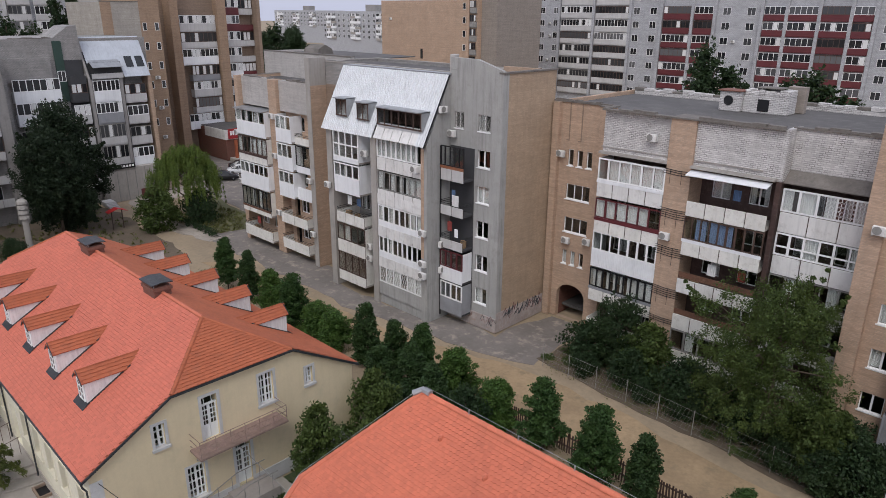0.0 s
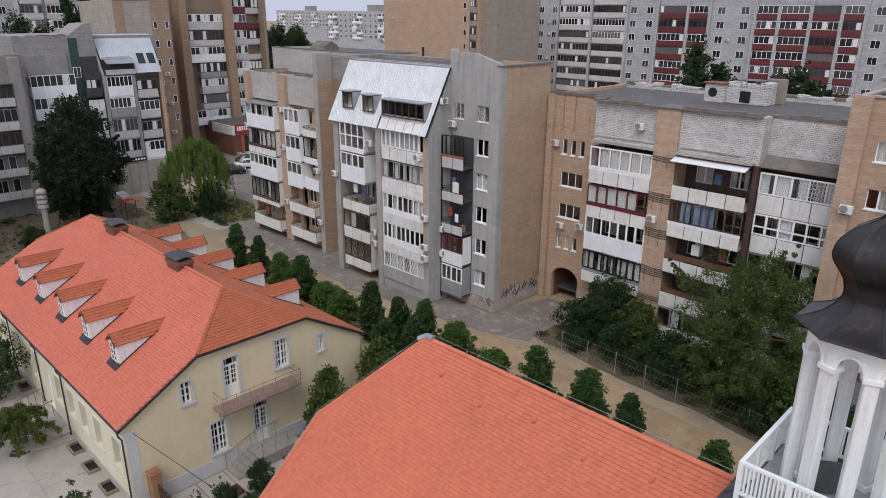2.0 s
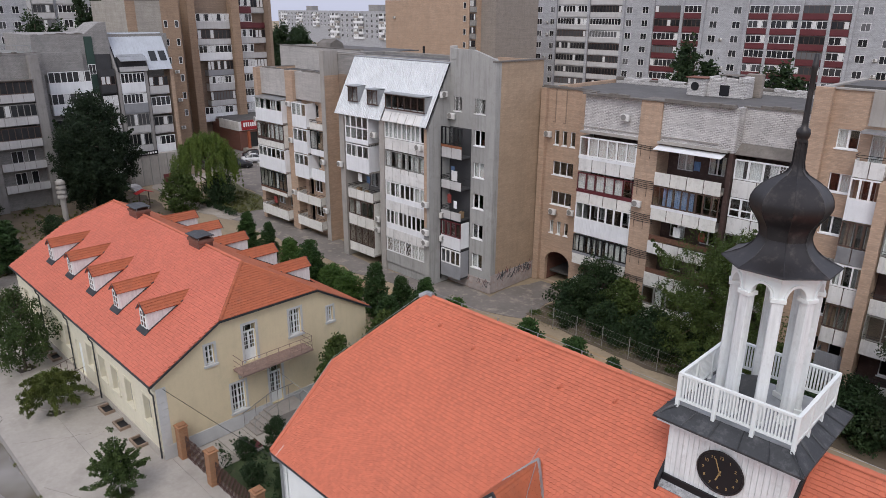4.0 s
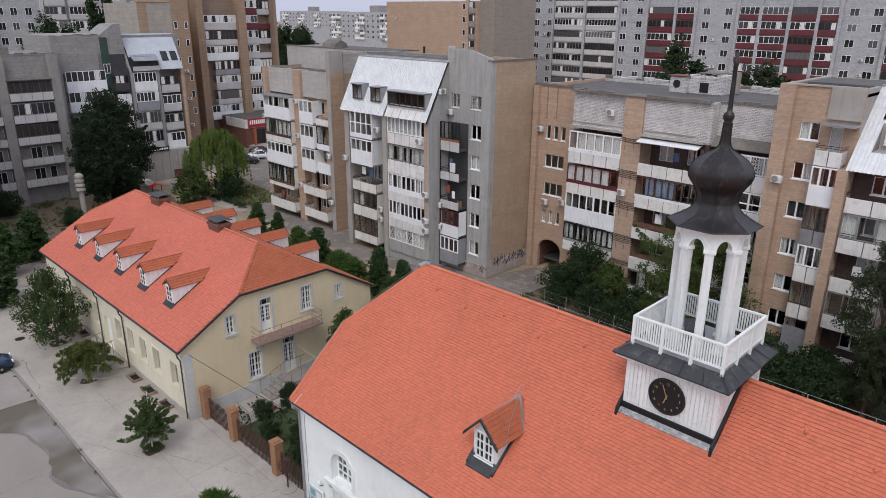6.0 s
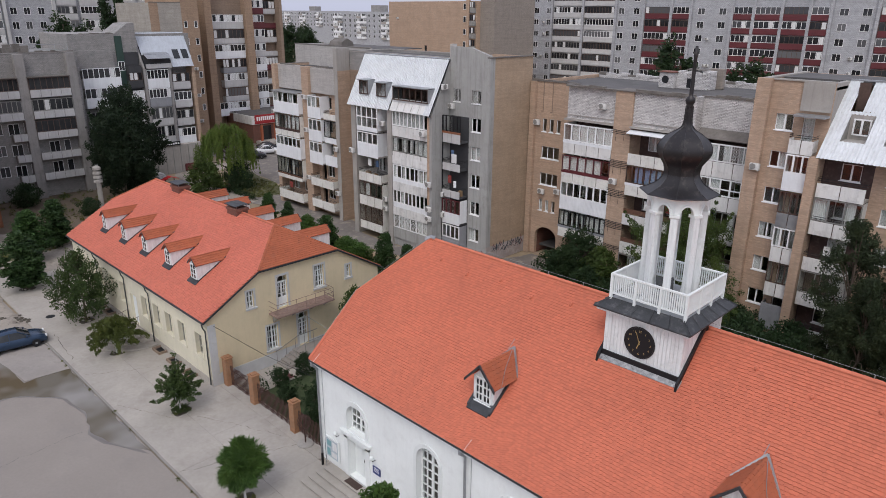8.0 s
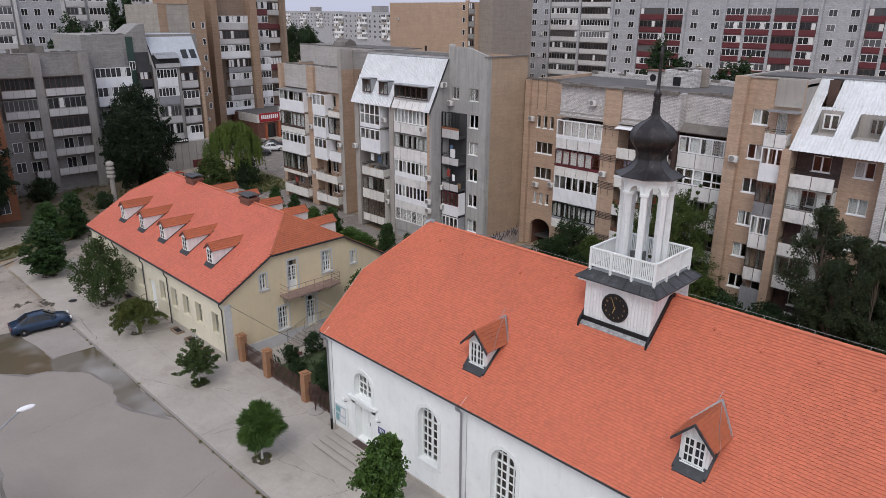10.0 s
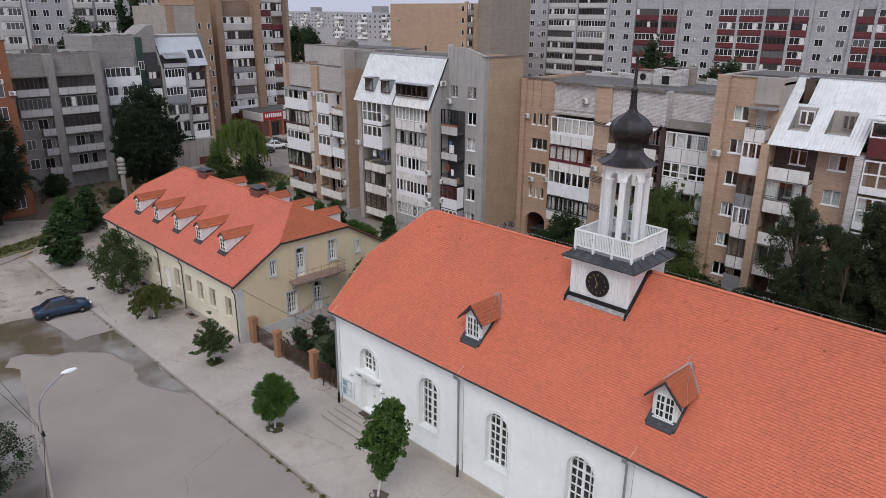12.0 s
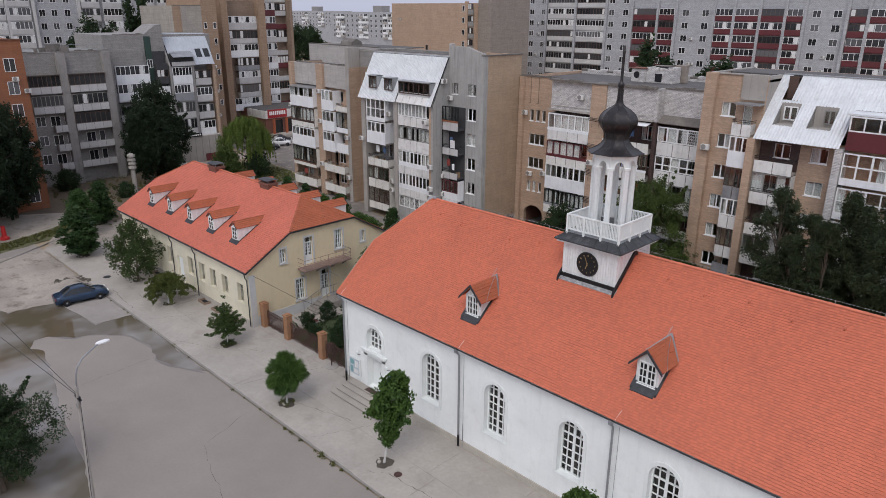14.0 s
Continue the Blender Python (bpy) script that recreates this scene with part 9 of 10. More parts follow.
TREES["willow"] = wil

G = "young trees along the yard fence"
rr_ = random.Random(3)
for x, y, s, k in ((-55.7, 28.2, (1.0, 1.0, 0.95), "row"), (-51.9, 28.3, (1.0, 1.0, 0.85), "row3"), (-47.6, 27.9, (1.0, 1.0, 0.85), "row2"), (-45.2, 27.6, (1.1, 1.1, 0.9), "row2"), (-43.6, 27.4, (1.2, 1.2, 1.0), "row"), (-41.0, 27.8, (1.25, 1.25, 0.8), "row2"), (-38.8, 27.7, (1.2, 1.2, 0.78), "row2"),
                   (-35.0, 27.9, (1.1, 1.1, 1.08), "row3"), (-32.5, 28.3, (1.05, 1.05, 0.95), "row3"), (-29.9, 28.5, (1.0, 1.0, 1.0), "row"), (-27.0, 28.7, (1.15, 1.15, 1.0), "row2"), (-23.3, 28.4, (1.15, 1.15, 0.85), "row2"), (-20.0, 28.8, (1.1, 1.1, 0.95), "row"), (-16.1, 28.4, (1.2, 1.2, 0.97), "row"), (-13.2, 28.2, (0.95, 0.95, 0.98), "row3"), (-8.3, 28.3, (1.0, 1.0, 0.8), "row")):
    plant(k, x, y, s, rr_.uniform(0, 6), "young green leafy tree in the row by the yard fence", G)
GS = "street trees on the pavement"
plant("maple", -27.5, 4.1, 1.0, 0.4, "small thin maple with layered green foliage", GS)
plant("round", -16.95, 2.65, (0.98, 0.98, 1.0), 1.0, "round green street tree with whitewashed trunk", GS)
plant("column", -7.52, 3.08, (0.86, 0.86, 0.98), 2.0, "tall leaning green street tree with whitewashed trunk", GS, lean=8.0)
plant("column", 5.6, 2.9, (0.82, 0.82, 0.93), 4.0, "tall oval green street tree with whitewashed trunk", GS)
plant("birch", -45.9, 4.7, (1.1, 1.1, 1.08), 0.0, "birch with drooping dusty green foliage", GS)
plant("spread", -38.4, 4.3, (0.95, 0.95, 1.05), 0.8, "low spreading yellowish green tree in a round bed", GS)
plant("row3", -56.9, 3.4, (2.0, 2.0, 1.15), 1.0, "dense dark green street tree", GS)
plant("row", -64.5, 6.0, (1.5, 1.5, 1.1), 2.2, "dense green street tree", GS)
plant("row3", -67.5, 9.4, (1.6, 1.6, 1.15), 3.2, "slim dark green tree", GS)
for x, y in ((-27.5, 4.1), (-38.4, 4.3), (-16.95, 2.65), (-45.9, 4.7)):
    plant("bush2", x, y, (0.5, 0.5, 0.14), x, "low green tuft round the foot of a street tree", "tufts round the street trees")
plant("wide", -10.9, 38.6, (1.06, 1.06, 1.0), 0.3, "wide untrimmed green tree before the loggias")
plant("thin_bush", -7.6, 37.4, (1.2, 1.2, 1.3), 1.3, "thin green bush beside the brick pier")
plant("tall_bush", -22.2, 40.6, (1.0, 0.9, 0.98), 1.0, "tall dark leafy bush before the loggias", "yard bushes")
plant("thin_bush", -19.6, 40.4, (1.1, 1.1, 0.9), 2.0, "thin leafy bush before the loggias", "yard bushes")
for x, y, s, k in ((-25.0, 39.0, 1.2, "bush2"), (-26.6, 38.4, 0.9, "bush2"), (-17.4, 39.6, 1.2, "bush2"), (-15.6, 38.0, 1.1, "bush"), (-20.6, 38.4, 0.9, "bush2"), (-18.5, 37.9, 0.8, "bush"), (-13.6, 37.3, 0.9, "bush2"), (-9.4, 36.9, 0.9, "bush"), (-5.4, 35.6, 1.1, "bush2"), (-3.4, 37.5, 1.2, "bush"), (-23.2, 38.2, 0.8, "bush"), (-7.4, 37.6, 1.2, "bush2"), (-6.2, 38.9, 1.3, "bush"), (-8.9, 38.6, 1.2, "bush"), (-12.0, 38.2, 1.1, "bush"), (-4.6, 39.6, 1.1, "bush2"), (-5.6, 37.4, 1.5, "bush"), (-4.2, 36.4, 1.3, "bush"), (-2.6, 38.8, 1.5, "bush"), (-7.0, 36.4, 1.2, "bush"), (-1.2, 37.2, 1.4, "bush"), (-24.2, 39.8, 1.5, "bush"), (-25.8, 40.4, 1.3, "bush2"), (-20.0, 38.9, 1.3, "bush"), (-18.0, 39.0, 1.4, "bush2"), (-16.4, 39.4, 1.5, "bush"), (-14.6, 38.6, 1.4, "bush2"), (-13.0, 39.6, 1.5, "bush"), (-11.2, 36.9, 1.1, "bush2"), (-9.0, 40.0, 1.4, "bush"), (-7.2, 40.2, 1.3, "bush")):
    plant(k, x, y, s, rr_.uniform(0, 6), "untrimmed leafy bush before the loggias", "yard bushes")
for x, y, s in ((0.9, 37.2, (0.95, 0.95, 0.96)), (3.3, 37.4, (0.9, 0.9, 0.86)), (2.3, 36.2, (0.8, 0.8, 0.74)), (4.7, 36.3, (0.85, 0.85, 0.86)), (5.9, 37.2, (0.95, 0.95, 1.06)), (7.2, 36.6, (1.0, 1.0, 1.0)), (8.8, 37.4, (1.05, 1.05, 1.16)), (11.4, 37.0, (1.0, 1.0, 1.05)), (15.0, 37.5, (1.0, 1.0, 1.05))):
    plant("tall", x, y, s, rr_.uniform(0, 6), "dark green tree before the tall building", "trees before the tall building")
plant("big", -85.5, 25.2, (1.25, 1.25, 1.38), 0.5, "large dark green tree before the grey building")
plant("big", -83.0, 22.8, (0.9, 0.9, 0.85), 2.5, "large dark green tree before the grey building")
plant("willow", -79.6, 36.2, (1.0, 1.0, 1.08), 0.0, "weeping willow with drooping green twigs")
plant("bush", -77.0, 36.4, (1.7, 1.7, 1.9), 1.0, "dark bush beside the willow")
plant("thin_bush", -77.6, 31.4, (1.5, 1.5, 1.05), 1.4, "dusty green young tree on the yard lawn")
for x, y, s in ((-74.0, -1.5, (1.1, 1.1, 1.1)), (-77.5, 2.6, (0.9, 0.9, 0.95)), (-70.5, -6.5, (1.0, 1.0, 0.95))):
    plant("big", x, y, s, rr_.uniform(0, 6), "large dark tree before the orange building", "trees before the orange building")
for x, y, s, k in ((-70.2, 14.8, 0.9, "bush"), (-72.0, 12.0, 0.8, "bush2"), (-66.0, 14.0, 0.9, "bush"), (-88.0, 12.0, 1.4, "bush"), (-90.0, 17.0, 1.4, "bush2"), (-74.4, 20.0, 1.2, "bush"), (-82, 13.5, 1.1, "bush2"), (-78.5, 16.5, 1.0, "bush")):
    plant(k, x, y, s, rr_.uniform(0, 6), "dark leafy bush in the yard", "yard bushes")
plant("near", -20.2, -13.2, (1.08, 1.08, 0.98), 2.0, "broad dark green tree across the road")
plant("near", -24.2, -14.0, (0.93, 0.93, 0.8), 1.0, "broad dark green tree across the road")
for x, y, s, k in ((-26.6, 17.6, (0.95, 0.95, 1.0), "thin_bush"), (-24.6, 19.4, (0.9, 0.9, 0.8), "thin_bush"), (-22.2, 18.2, (1.2, 1.2, 1.5), "bush"), (-25.5, 22.6, (1.3, 1.3, 1.5), "bush"), (-23.0, 23.4, (1.4, 1.4, 1.4), "bush2"), (-27.4, 24.0, (1.3, 1.3, 1.4), "bush"), (-20.5, 24.2, (1.3, 1.3, 1.3), "bush"), (-26.8, 15.6, (0.9, 0.9, 1.3), "bush2"), (-27.2, 22.0, (1.0, 1.0, 1.0), "thin_bush"), (-26.0, 25.6, (1.1, 1.1, 1.0), "row3"), (-28.4, 26.2, (1.2, 1.2, 1.05), "row3"), (-24.0, 26.4, (1.2, 1.2, 1.6), "bush"), (-22.0, 26.2, (1.2, 1.2, 1.4), "bush2"), (-30.6, 25.4, (1.2, 1.2, 0.9), "row3")):
    plant(k, x, y, s, rr_.uniform(0, 6), "dense dark shrub between the houses", "garden shrubs")
for x, y, s in ((-25.9, 10.5, 1.1), (-26.1, 12.6, 1.15), (-23.6, 9.6, 1.0), (-22.0, 10.6, 1.05), (-23.2, 12.2, 1.0), (-20.4, 9.8, 1.0), (-18.6, 10.4, 1.1), (-19.6, 12.4, 1.1), (-21.4, 14.0, 1.3), (-18.4, 14.2, 1.2), (-24.2, 14.6, 1.2)):
    plant("clip_bush", x, y, s, rr_.uniform(0, 6), "round clipped dark green garden bush", "garden bushes")
for x, y, s, k in ((-38.0, 85, (1.15, 1.15, 1.03), "far"), (-34.6, 86, (0.8, 0.8, 0.86), "far"), (-28.6, 85, (0.8, 0.8, 0.84), "far"), (-25.0, 85, (1.15, 1.15, 0.88), "far")):
    plant(k, x, y, s, rr_.uniform(0, 6), "dark green tree behind the flat roofs", "trees behind the roofs")
for x, y, s, k in ((-127, 32.0, (1.1, 1.1, 1.12), "far"), (-128, 35.5, (1.0, 1.0, 1.05), "far"), (-129, 29.5, (0.8, 0.8, 1.0), "far"), (-126, 39.2, (1.1, 1.1, 1.24), "poplar"), (-126, 41.8, (0.9, 0.9, 1.18), "poplar")):
    plant(k, x, y, s, rr_.uniform(0, 6), "dark green tree behind the grey building", "trees behind the grey building")
for x, y, s in ((-172, 104, 1.0), (-178, 112, 1.1), (-166, 99, 0.9), (-186, 124, 1.0), (-196, 121, 1.05), (-176, 118, 1.0), (-210, 140, 1.05), (-228, 150, 1.0)):
    plant("far", x, y, (s, s, s * 0.9), rr_.uniform(0, 6), "dark green tree far behind the yard", "far trees")

# ---------------------------------------------------------------- street furniture and small things
# iron fence between the houses
gate = thing("iron_fence", "brown iron picket fence between orange brick piers", "fence")
PIERS = [(-28.35, 8.0), (-25.0, 8.05), (-20.45, 8.12)]
for x, y in PIERS:
    p = part("pier", box((x - 0.26, x + 0.26, y - 0.26, y + 0.26, 0, 2.1), bevel=0.015), M_BRICK_PIER, gate, "orange brick pier")
    part("pier_cap", box((x - 0.31, x + 0.31, y - 0.31, y + 0.31, 2.1, 2.18), (x - 0.2, x + 0.2, y - 0.2, y + 0.2, 2.18, 2.26), bevel=0.015), M_BRICK_PIER, p)
picket = mesh_of("picket", box((-0.035, 0.035, -0.012, 0.012, 0.15, 1.62), bevel=0.004))
picket.materials.append(M_IRON_RED)
for (xa, ya), (xb, yb) in (((-28.0, 8.0), (-25.35, 8.05)), ((-24.65, 8.05), (-20.8, 8.1)), ((-20.1, 8.12), (-17.15, 8.15))):
    for z in (0.4, 1.35):
        part("rail", tube([(xa, ya, z), (xb, yb, z)], 0.025, 5), M_IRON_RED, gate)
    n = int((xb - xa) / 0.14)
    for i in range(n):
        k = (i + 0.5) / n
        o = part("picket", picket, M_IRON_RED, gate)
        o.matrix_basis = Matrix.Translation((xa + (xb - xa) * k, ya + (yb - ya) * k, 0.05 + 0.03 * math.sin(i)))

# wooden picket fence along the tree row
wf = thing("picket_fence", "old dark wooden picket fence along the yard", "fence")
pk = mesh_of("picket", box((-0.05, 0.05, -0.012, 0.012, 0, 1.35), bevel=0.005))
pk.materials.append(M_WOOD_DARK)
wr = random.Random(8)
for i in range(150):
    x = -34 + i * 0.175
    o = part("picket", pk, M_WOOD_DARK, wf)
    o.matrix_basis = Matrix.Translation((x, 29.6 - 0.012 * (x + 20), wr.uniform(-0.05, 0.05))) @ Matrix.Rotation(wr.uniform(-0.06, 0.06), 4, "Y")
for z in (0.35, 1.0):
    part("rail", box((-34, -7.8, 29.62, 29.68, z, z + 0.08)), M_WOOD_DARK, wf)

# wire mesh fence before the loggias
mf = thing("wire_fence", "sagging grey wire mesh fence on thin posts", "fence")
mp = [(-26.2, 37.2), (-23.9, 37.1), (-21.6, 37.0), (-19.2, 36.9), (-16.8, 36.7), (-14.4, 36.5), (-12.0, 36.3), (-9.6, 36.2), (-7.2, 36.0), (-4.6, 36.0)]
for x, y in mp:
    part("post", tube([(x, y, -0.1), (x + 0.03, y, 1.75)], 0.025, 6), M_FRAME_GREY, mf)
wires = bmesh.new()
for z in (0.15, 0.6, 1.1, 1.65):
    add_tube(wires, [(x, y, z) for x, y in mp], 0.007, 4)
for (xa, ya), (xb, yb) in zip(mp, mp[1:]):
    for i in range(9):
        k, k2 = i / 9, (i + 2) / 9
        add_tube(wires, [(xa + (xb - xa) * k, ya + (yb - ya) * k, 0.15), (xa + (xb - xa) * min(1, k2), ya + (yb - ya) * min(1, k2), 1.65)], 0.005, 3)
part("wire", wires, M_FRAME_GREY, mf)

# street lamp with its cables
lamp = thing("street_lamp", "grey concrete street lamp with one curved arm", "street lamp", at=(-15.4, -10.2, 0))
part("pole", tube([(0, 0, 0), (0.95, 0, 7.7)], 0.12, 10, 0.075), M_CONCRETE, lamp)
part("arm", tube([(0.93, 0, 7.5), (1.02, 0.02, 8.0), (1.06, 0.06, 8.4), (1.06, 0.18, 8.72), (1.0, 0.42, 9.0), (0.9, 0.8, 9.2), (0.65, 1.35, 9.36)], 0.04, 8), M_PIPE, lamp)
hd = bmesh.new()
bmesh.ops.create_uvsphere(hd, u_segments=14, v_segments=8, radius=0.5)
bmesh.ops.scale(hd, verts=hd.verts[:], vec=(0.28, 0.72, 0.2))
bmesh.ops.translate(hd, verts=hd.verts[:], vec=(0.6, 1.6, 9.38))
part("lamp_head", hd, M_PVC, lamp, "oval white lamp head", smooth=True)
part("bracket", box((0.55, 1.25, -0.06, 0.06, 7.0, 7.06)), M_BLACK, lamp)
for dx in (0.62, 1.18):
    part("insulator", lathe([(0.03, 7.06), (0.05, 7.1), (0.05, 7.18), (0.03, 7.24)], 8, at=(dx, 0, 0)), M_BLACK, lamp)
coil = lathe([(0.14, 0.0), (0.17, 0.03), (0.14, 0.06)], 14)
bmesh.ops.rotate(coil, verts=coil.verts[:], cent=(0, 0, 0), matrix=Matrix.Rotation(math.pi / 2, 3, "X"))
bmesh.ops.translate(coil, verts=coil.verts[:], vec=(1.1, -0.1, 6.75))
part("cable_coil", coil, M_FRAME_GREY, lamp)
for name, pts in (("overhead_cable", [(-14.8, -10.2, 7.1), (-30, -11.2, 6.5), (-60, -13.5, 7.2)]), ("overhead_cable", [(-14.8, -10.2, 7.2), (-32, -10.4, 6.8), (-62, -12.0, 7.4)]), ("overhead_cable", [(-14.2, -10.2, 7.1), (-8, -12, 6.2), (2, -14.5, 6.6)])):
    whole(name, tube(pts, 0.014, 5), M_BLACK, "thin black cable from the street lamp", "cable", "overhead cables")
whole("overhead_cable", tube([(-28.6, 7.4, 4.6), (-24.5, 8.6, 3.6), (-17.0, 9.2, 3.9)], 0.015, 5), M_BLACK, "thin black cable between the two houses", "cable", "overhead cables")
whole("overhead_cable", tube([(-28.6, 13.9, 3.7), (-22.5, 13.6, 3.6), (-17.0, 13.3, 5.0)], 0.015, 5), M_FRAME_GREY, "thin grey cable between the two houses", "cable", "overhead cables")

# things on the church front
nb = thing("notice_board", "white framed notice board with sheets of paper", "notice board")
part("frame", box((-16.15, -14.95, 7.3, 7.38, 0.95, 2.3), bevel=0.01), M_TRIM_WHITE, nb)
part("sheet", box((-16.05, -15.05, 7.285, 7.3, 1.05, 2.2)), surface("printed_board", (0.5, 0.56, 0.6), 0.4, var=0.2, big=3), nb, "pale blue printed sheet")
for i, (a, b, c, d) in enumerate(((-15.98, -15.6, 1.75, 2.1), (-15.5, -15.12, 1.6, 2.1), (-15.98, -15.7, 1.15, 1.6), (-15.6, -15.15, 1.15, 1.45))):
    part("paper", box((a, b, 7.278, 7.285, c, d)), M_CURTAIN if i % 2 else surface("green_blue_print", (0.2, 0.4, 0.42), 0.5), nb)
pq = thing("door_plaque", "small dark blue plaque on the church wall", "plaque")
part("plate", box((-12.15, -11.55, 7.37, 7.4, 1.9, 2.35), bevel=0.008), surface("blue_enamel", (0.02, 0.04, 0.18), 0.35, var=0.1), pq)
for z in (2.05, 2.15, 2.24):
    part("text_bar", box((-12.05, -11.65, 7.364, 7.37, z, z + 0.035)), M_FRAME_WHITE, pq)
for x in (-15.0, -11.95):
    wl = thing("wall_lamp", "small white globe lamp beside the door", "wall lamp", "door lamps")
    part("arm", tube([(x, 7.4, 2.7), (x, 7.2, 2.75), (x, 7.16, 2.85)], 0.02, 5), M_BLACK, wl)
    gl = bmesh.new()
    bmesh.ops.create_uvsphere(gl, u_segments=12, v_segments=8, radius=0.12)
    bmesh.ops.translate(gl, verts=gl.verts[:], vec=(x, 7.14, 2.96))
    part("globe", gl, M_TRIM_WHITE, wl, smooth=True)
ws = thing("iron_flower_stand", "round wrought iron flower stand on a foot", "flower stand", at=(-18.9, 7.75, 0.1))
st = bmesh.new()
for k in range(6):
    a = k * math.pi / 6
    add_tube(st, [(0.42 * math.cos(t) * math.cos(a), 0.42 * math.cos(t) * math.sin(a), 1.5 + 0.42 * math.sin(t)) for t in [2 * math.pi * i / 14 for i in range(15)]], 0.018, 4)
part("hoop_cage", st, M_IRON_RED, ws)
part("stem", tube([(0, 0, 0), (0, 0, 1.1)], 0.04, 6), M_IRON_RED, ws)
part("foot", lathe([(0.5, 0), (0.5, 0.05), (0.45, 0.07), (0.1, 0.1)], 16), M_CONCRETE, ws)

# soil and a few stones at the street trees
pits = random.Random(6)
for x, y, r in ((-27.5, 4.1, 0.75), (-16.95, 2.65, 0.7), (-7.52, 3.08, 0.65), (5.6, 2.9, 0.65), (-45.9, 4.7, 0.7), (-56.9, 3.4, 0.8), (-38.4, 4.3, 0.6)):
    tp = thing("tree_pit", "dark soil with a few rough stones round the tree", "tree pit", "tree pits")
    edge = [(x + r * (0.8 + 0.09 * math.sin(3 * a_ + x) + 0.05 * math.sin(7 * a_)) * math.cos(a_), y + r * (0.8 + 0.09 * math.sin(3 * a_ + x) + 0.05 * math.sin(7 * a_)) * math.sin(a_)) for a_ in [2 * math.pi * k / 30 for k in range(30)]]
    part("soil", prism(edge, "z", 0.05, 0.125), M_SOIL, tp)
    for k in range(5):
        a = pits.uniform(0, 6.28)
        d = r * pits.uniform(0.3, 0.95)
        sz = pits.uniform(0.05, 0.12)
        st_ = bmesh.new()
        bmesh.ops.create_icosphere(st_, subdivisions=1, radius=sz)
        bmesh.ops.scale(st_, verts=st_.verts[:], vec=(1.2, 0.9, 0.6))
        bmesh.ops.translate(st_, verts=st_.verts[:], vec=(x + d * math.cos(a), y + d * math.sin(a), 0.12 + sz * 0.4))
        part("stone", st_, M_STONE, tp)
for x in (-31.5, -34.0, -36.4, -46.2, -48.2):
    lw = thing("light_well", "low brick lined light well before the cellar window", "light well", "cellar light wells")
    part("rim", box((x - 0.6, x + 0.6, 6.35, 6.45, 0.08, 0.28), (x - 0.6, x - 0.5, 6.45, 7.0, 0.08, 0.28), (x + 0.5, x + 0.6, 6.45, 7.0, 0.08, 0.28)), M_BRICK_BROWN, lw)
    part("pit", box((x - 0.5, x + 0.5, 6.45, 7.0, 0.1, 0.13)), M_BLACK, lw)
ds = thing("entrance_steps", "broad half-round concrete steps before the house door", "steps", kind="structure")
for i in range(3):
    r = 3.95 - 0.75 * i
    arc = [(-41.3 + r * math.cos(math.pi * k / 24), 7.0 - r * 0.97 * math.sin(math.pi * k / 24)) for k in range(25)]
    part("step", prism(arc, "z", 0.08 + 0.13 * i, 0.22 + 0.13 * i), M_PAVE, ds)
for x in (-42.3, -40.3):
    hr = bmesh.new()
    add_tube(hr, [(x, 5.4, 0.45), (x, 5.4, 1.3), (x, 6.9, 1.6)], 0.02, 5)
    for k in range(4):
        add_tube(hr, [(x, 5.6 + 0.4 * k, 0.45), (x, 5.6 + 0.4 * k, 1.3 + 0.08 * k)], 0.014, 4)
    part("rail", hr, M_IRON_RED, ds)
whole("door_mat", box((-27.2, -26.2, 10.9, 11.8, -0.02, 0.03)), M_MAROON, "dark red mat at the foot of the stair", "mat")
pv = thing("garden_path", "grey concrete path at the foot of the gable", "path", kind="structure")
for i in range(5):
    part("slab", box((-28.7, -26.0, 8.6 + i * 1.6, 10.16 + i * 1.6, -0.05, 0.02 + 0.004 * (i % 2)), bevel=0.008), M_PAVE, pv)


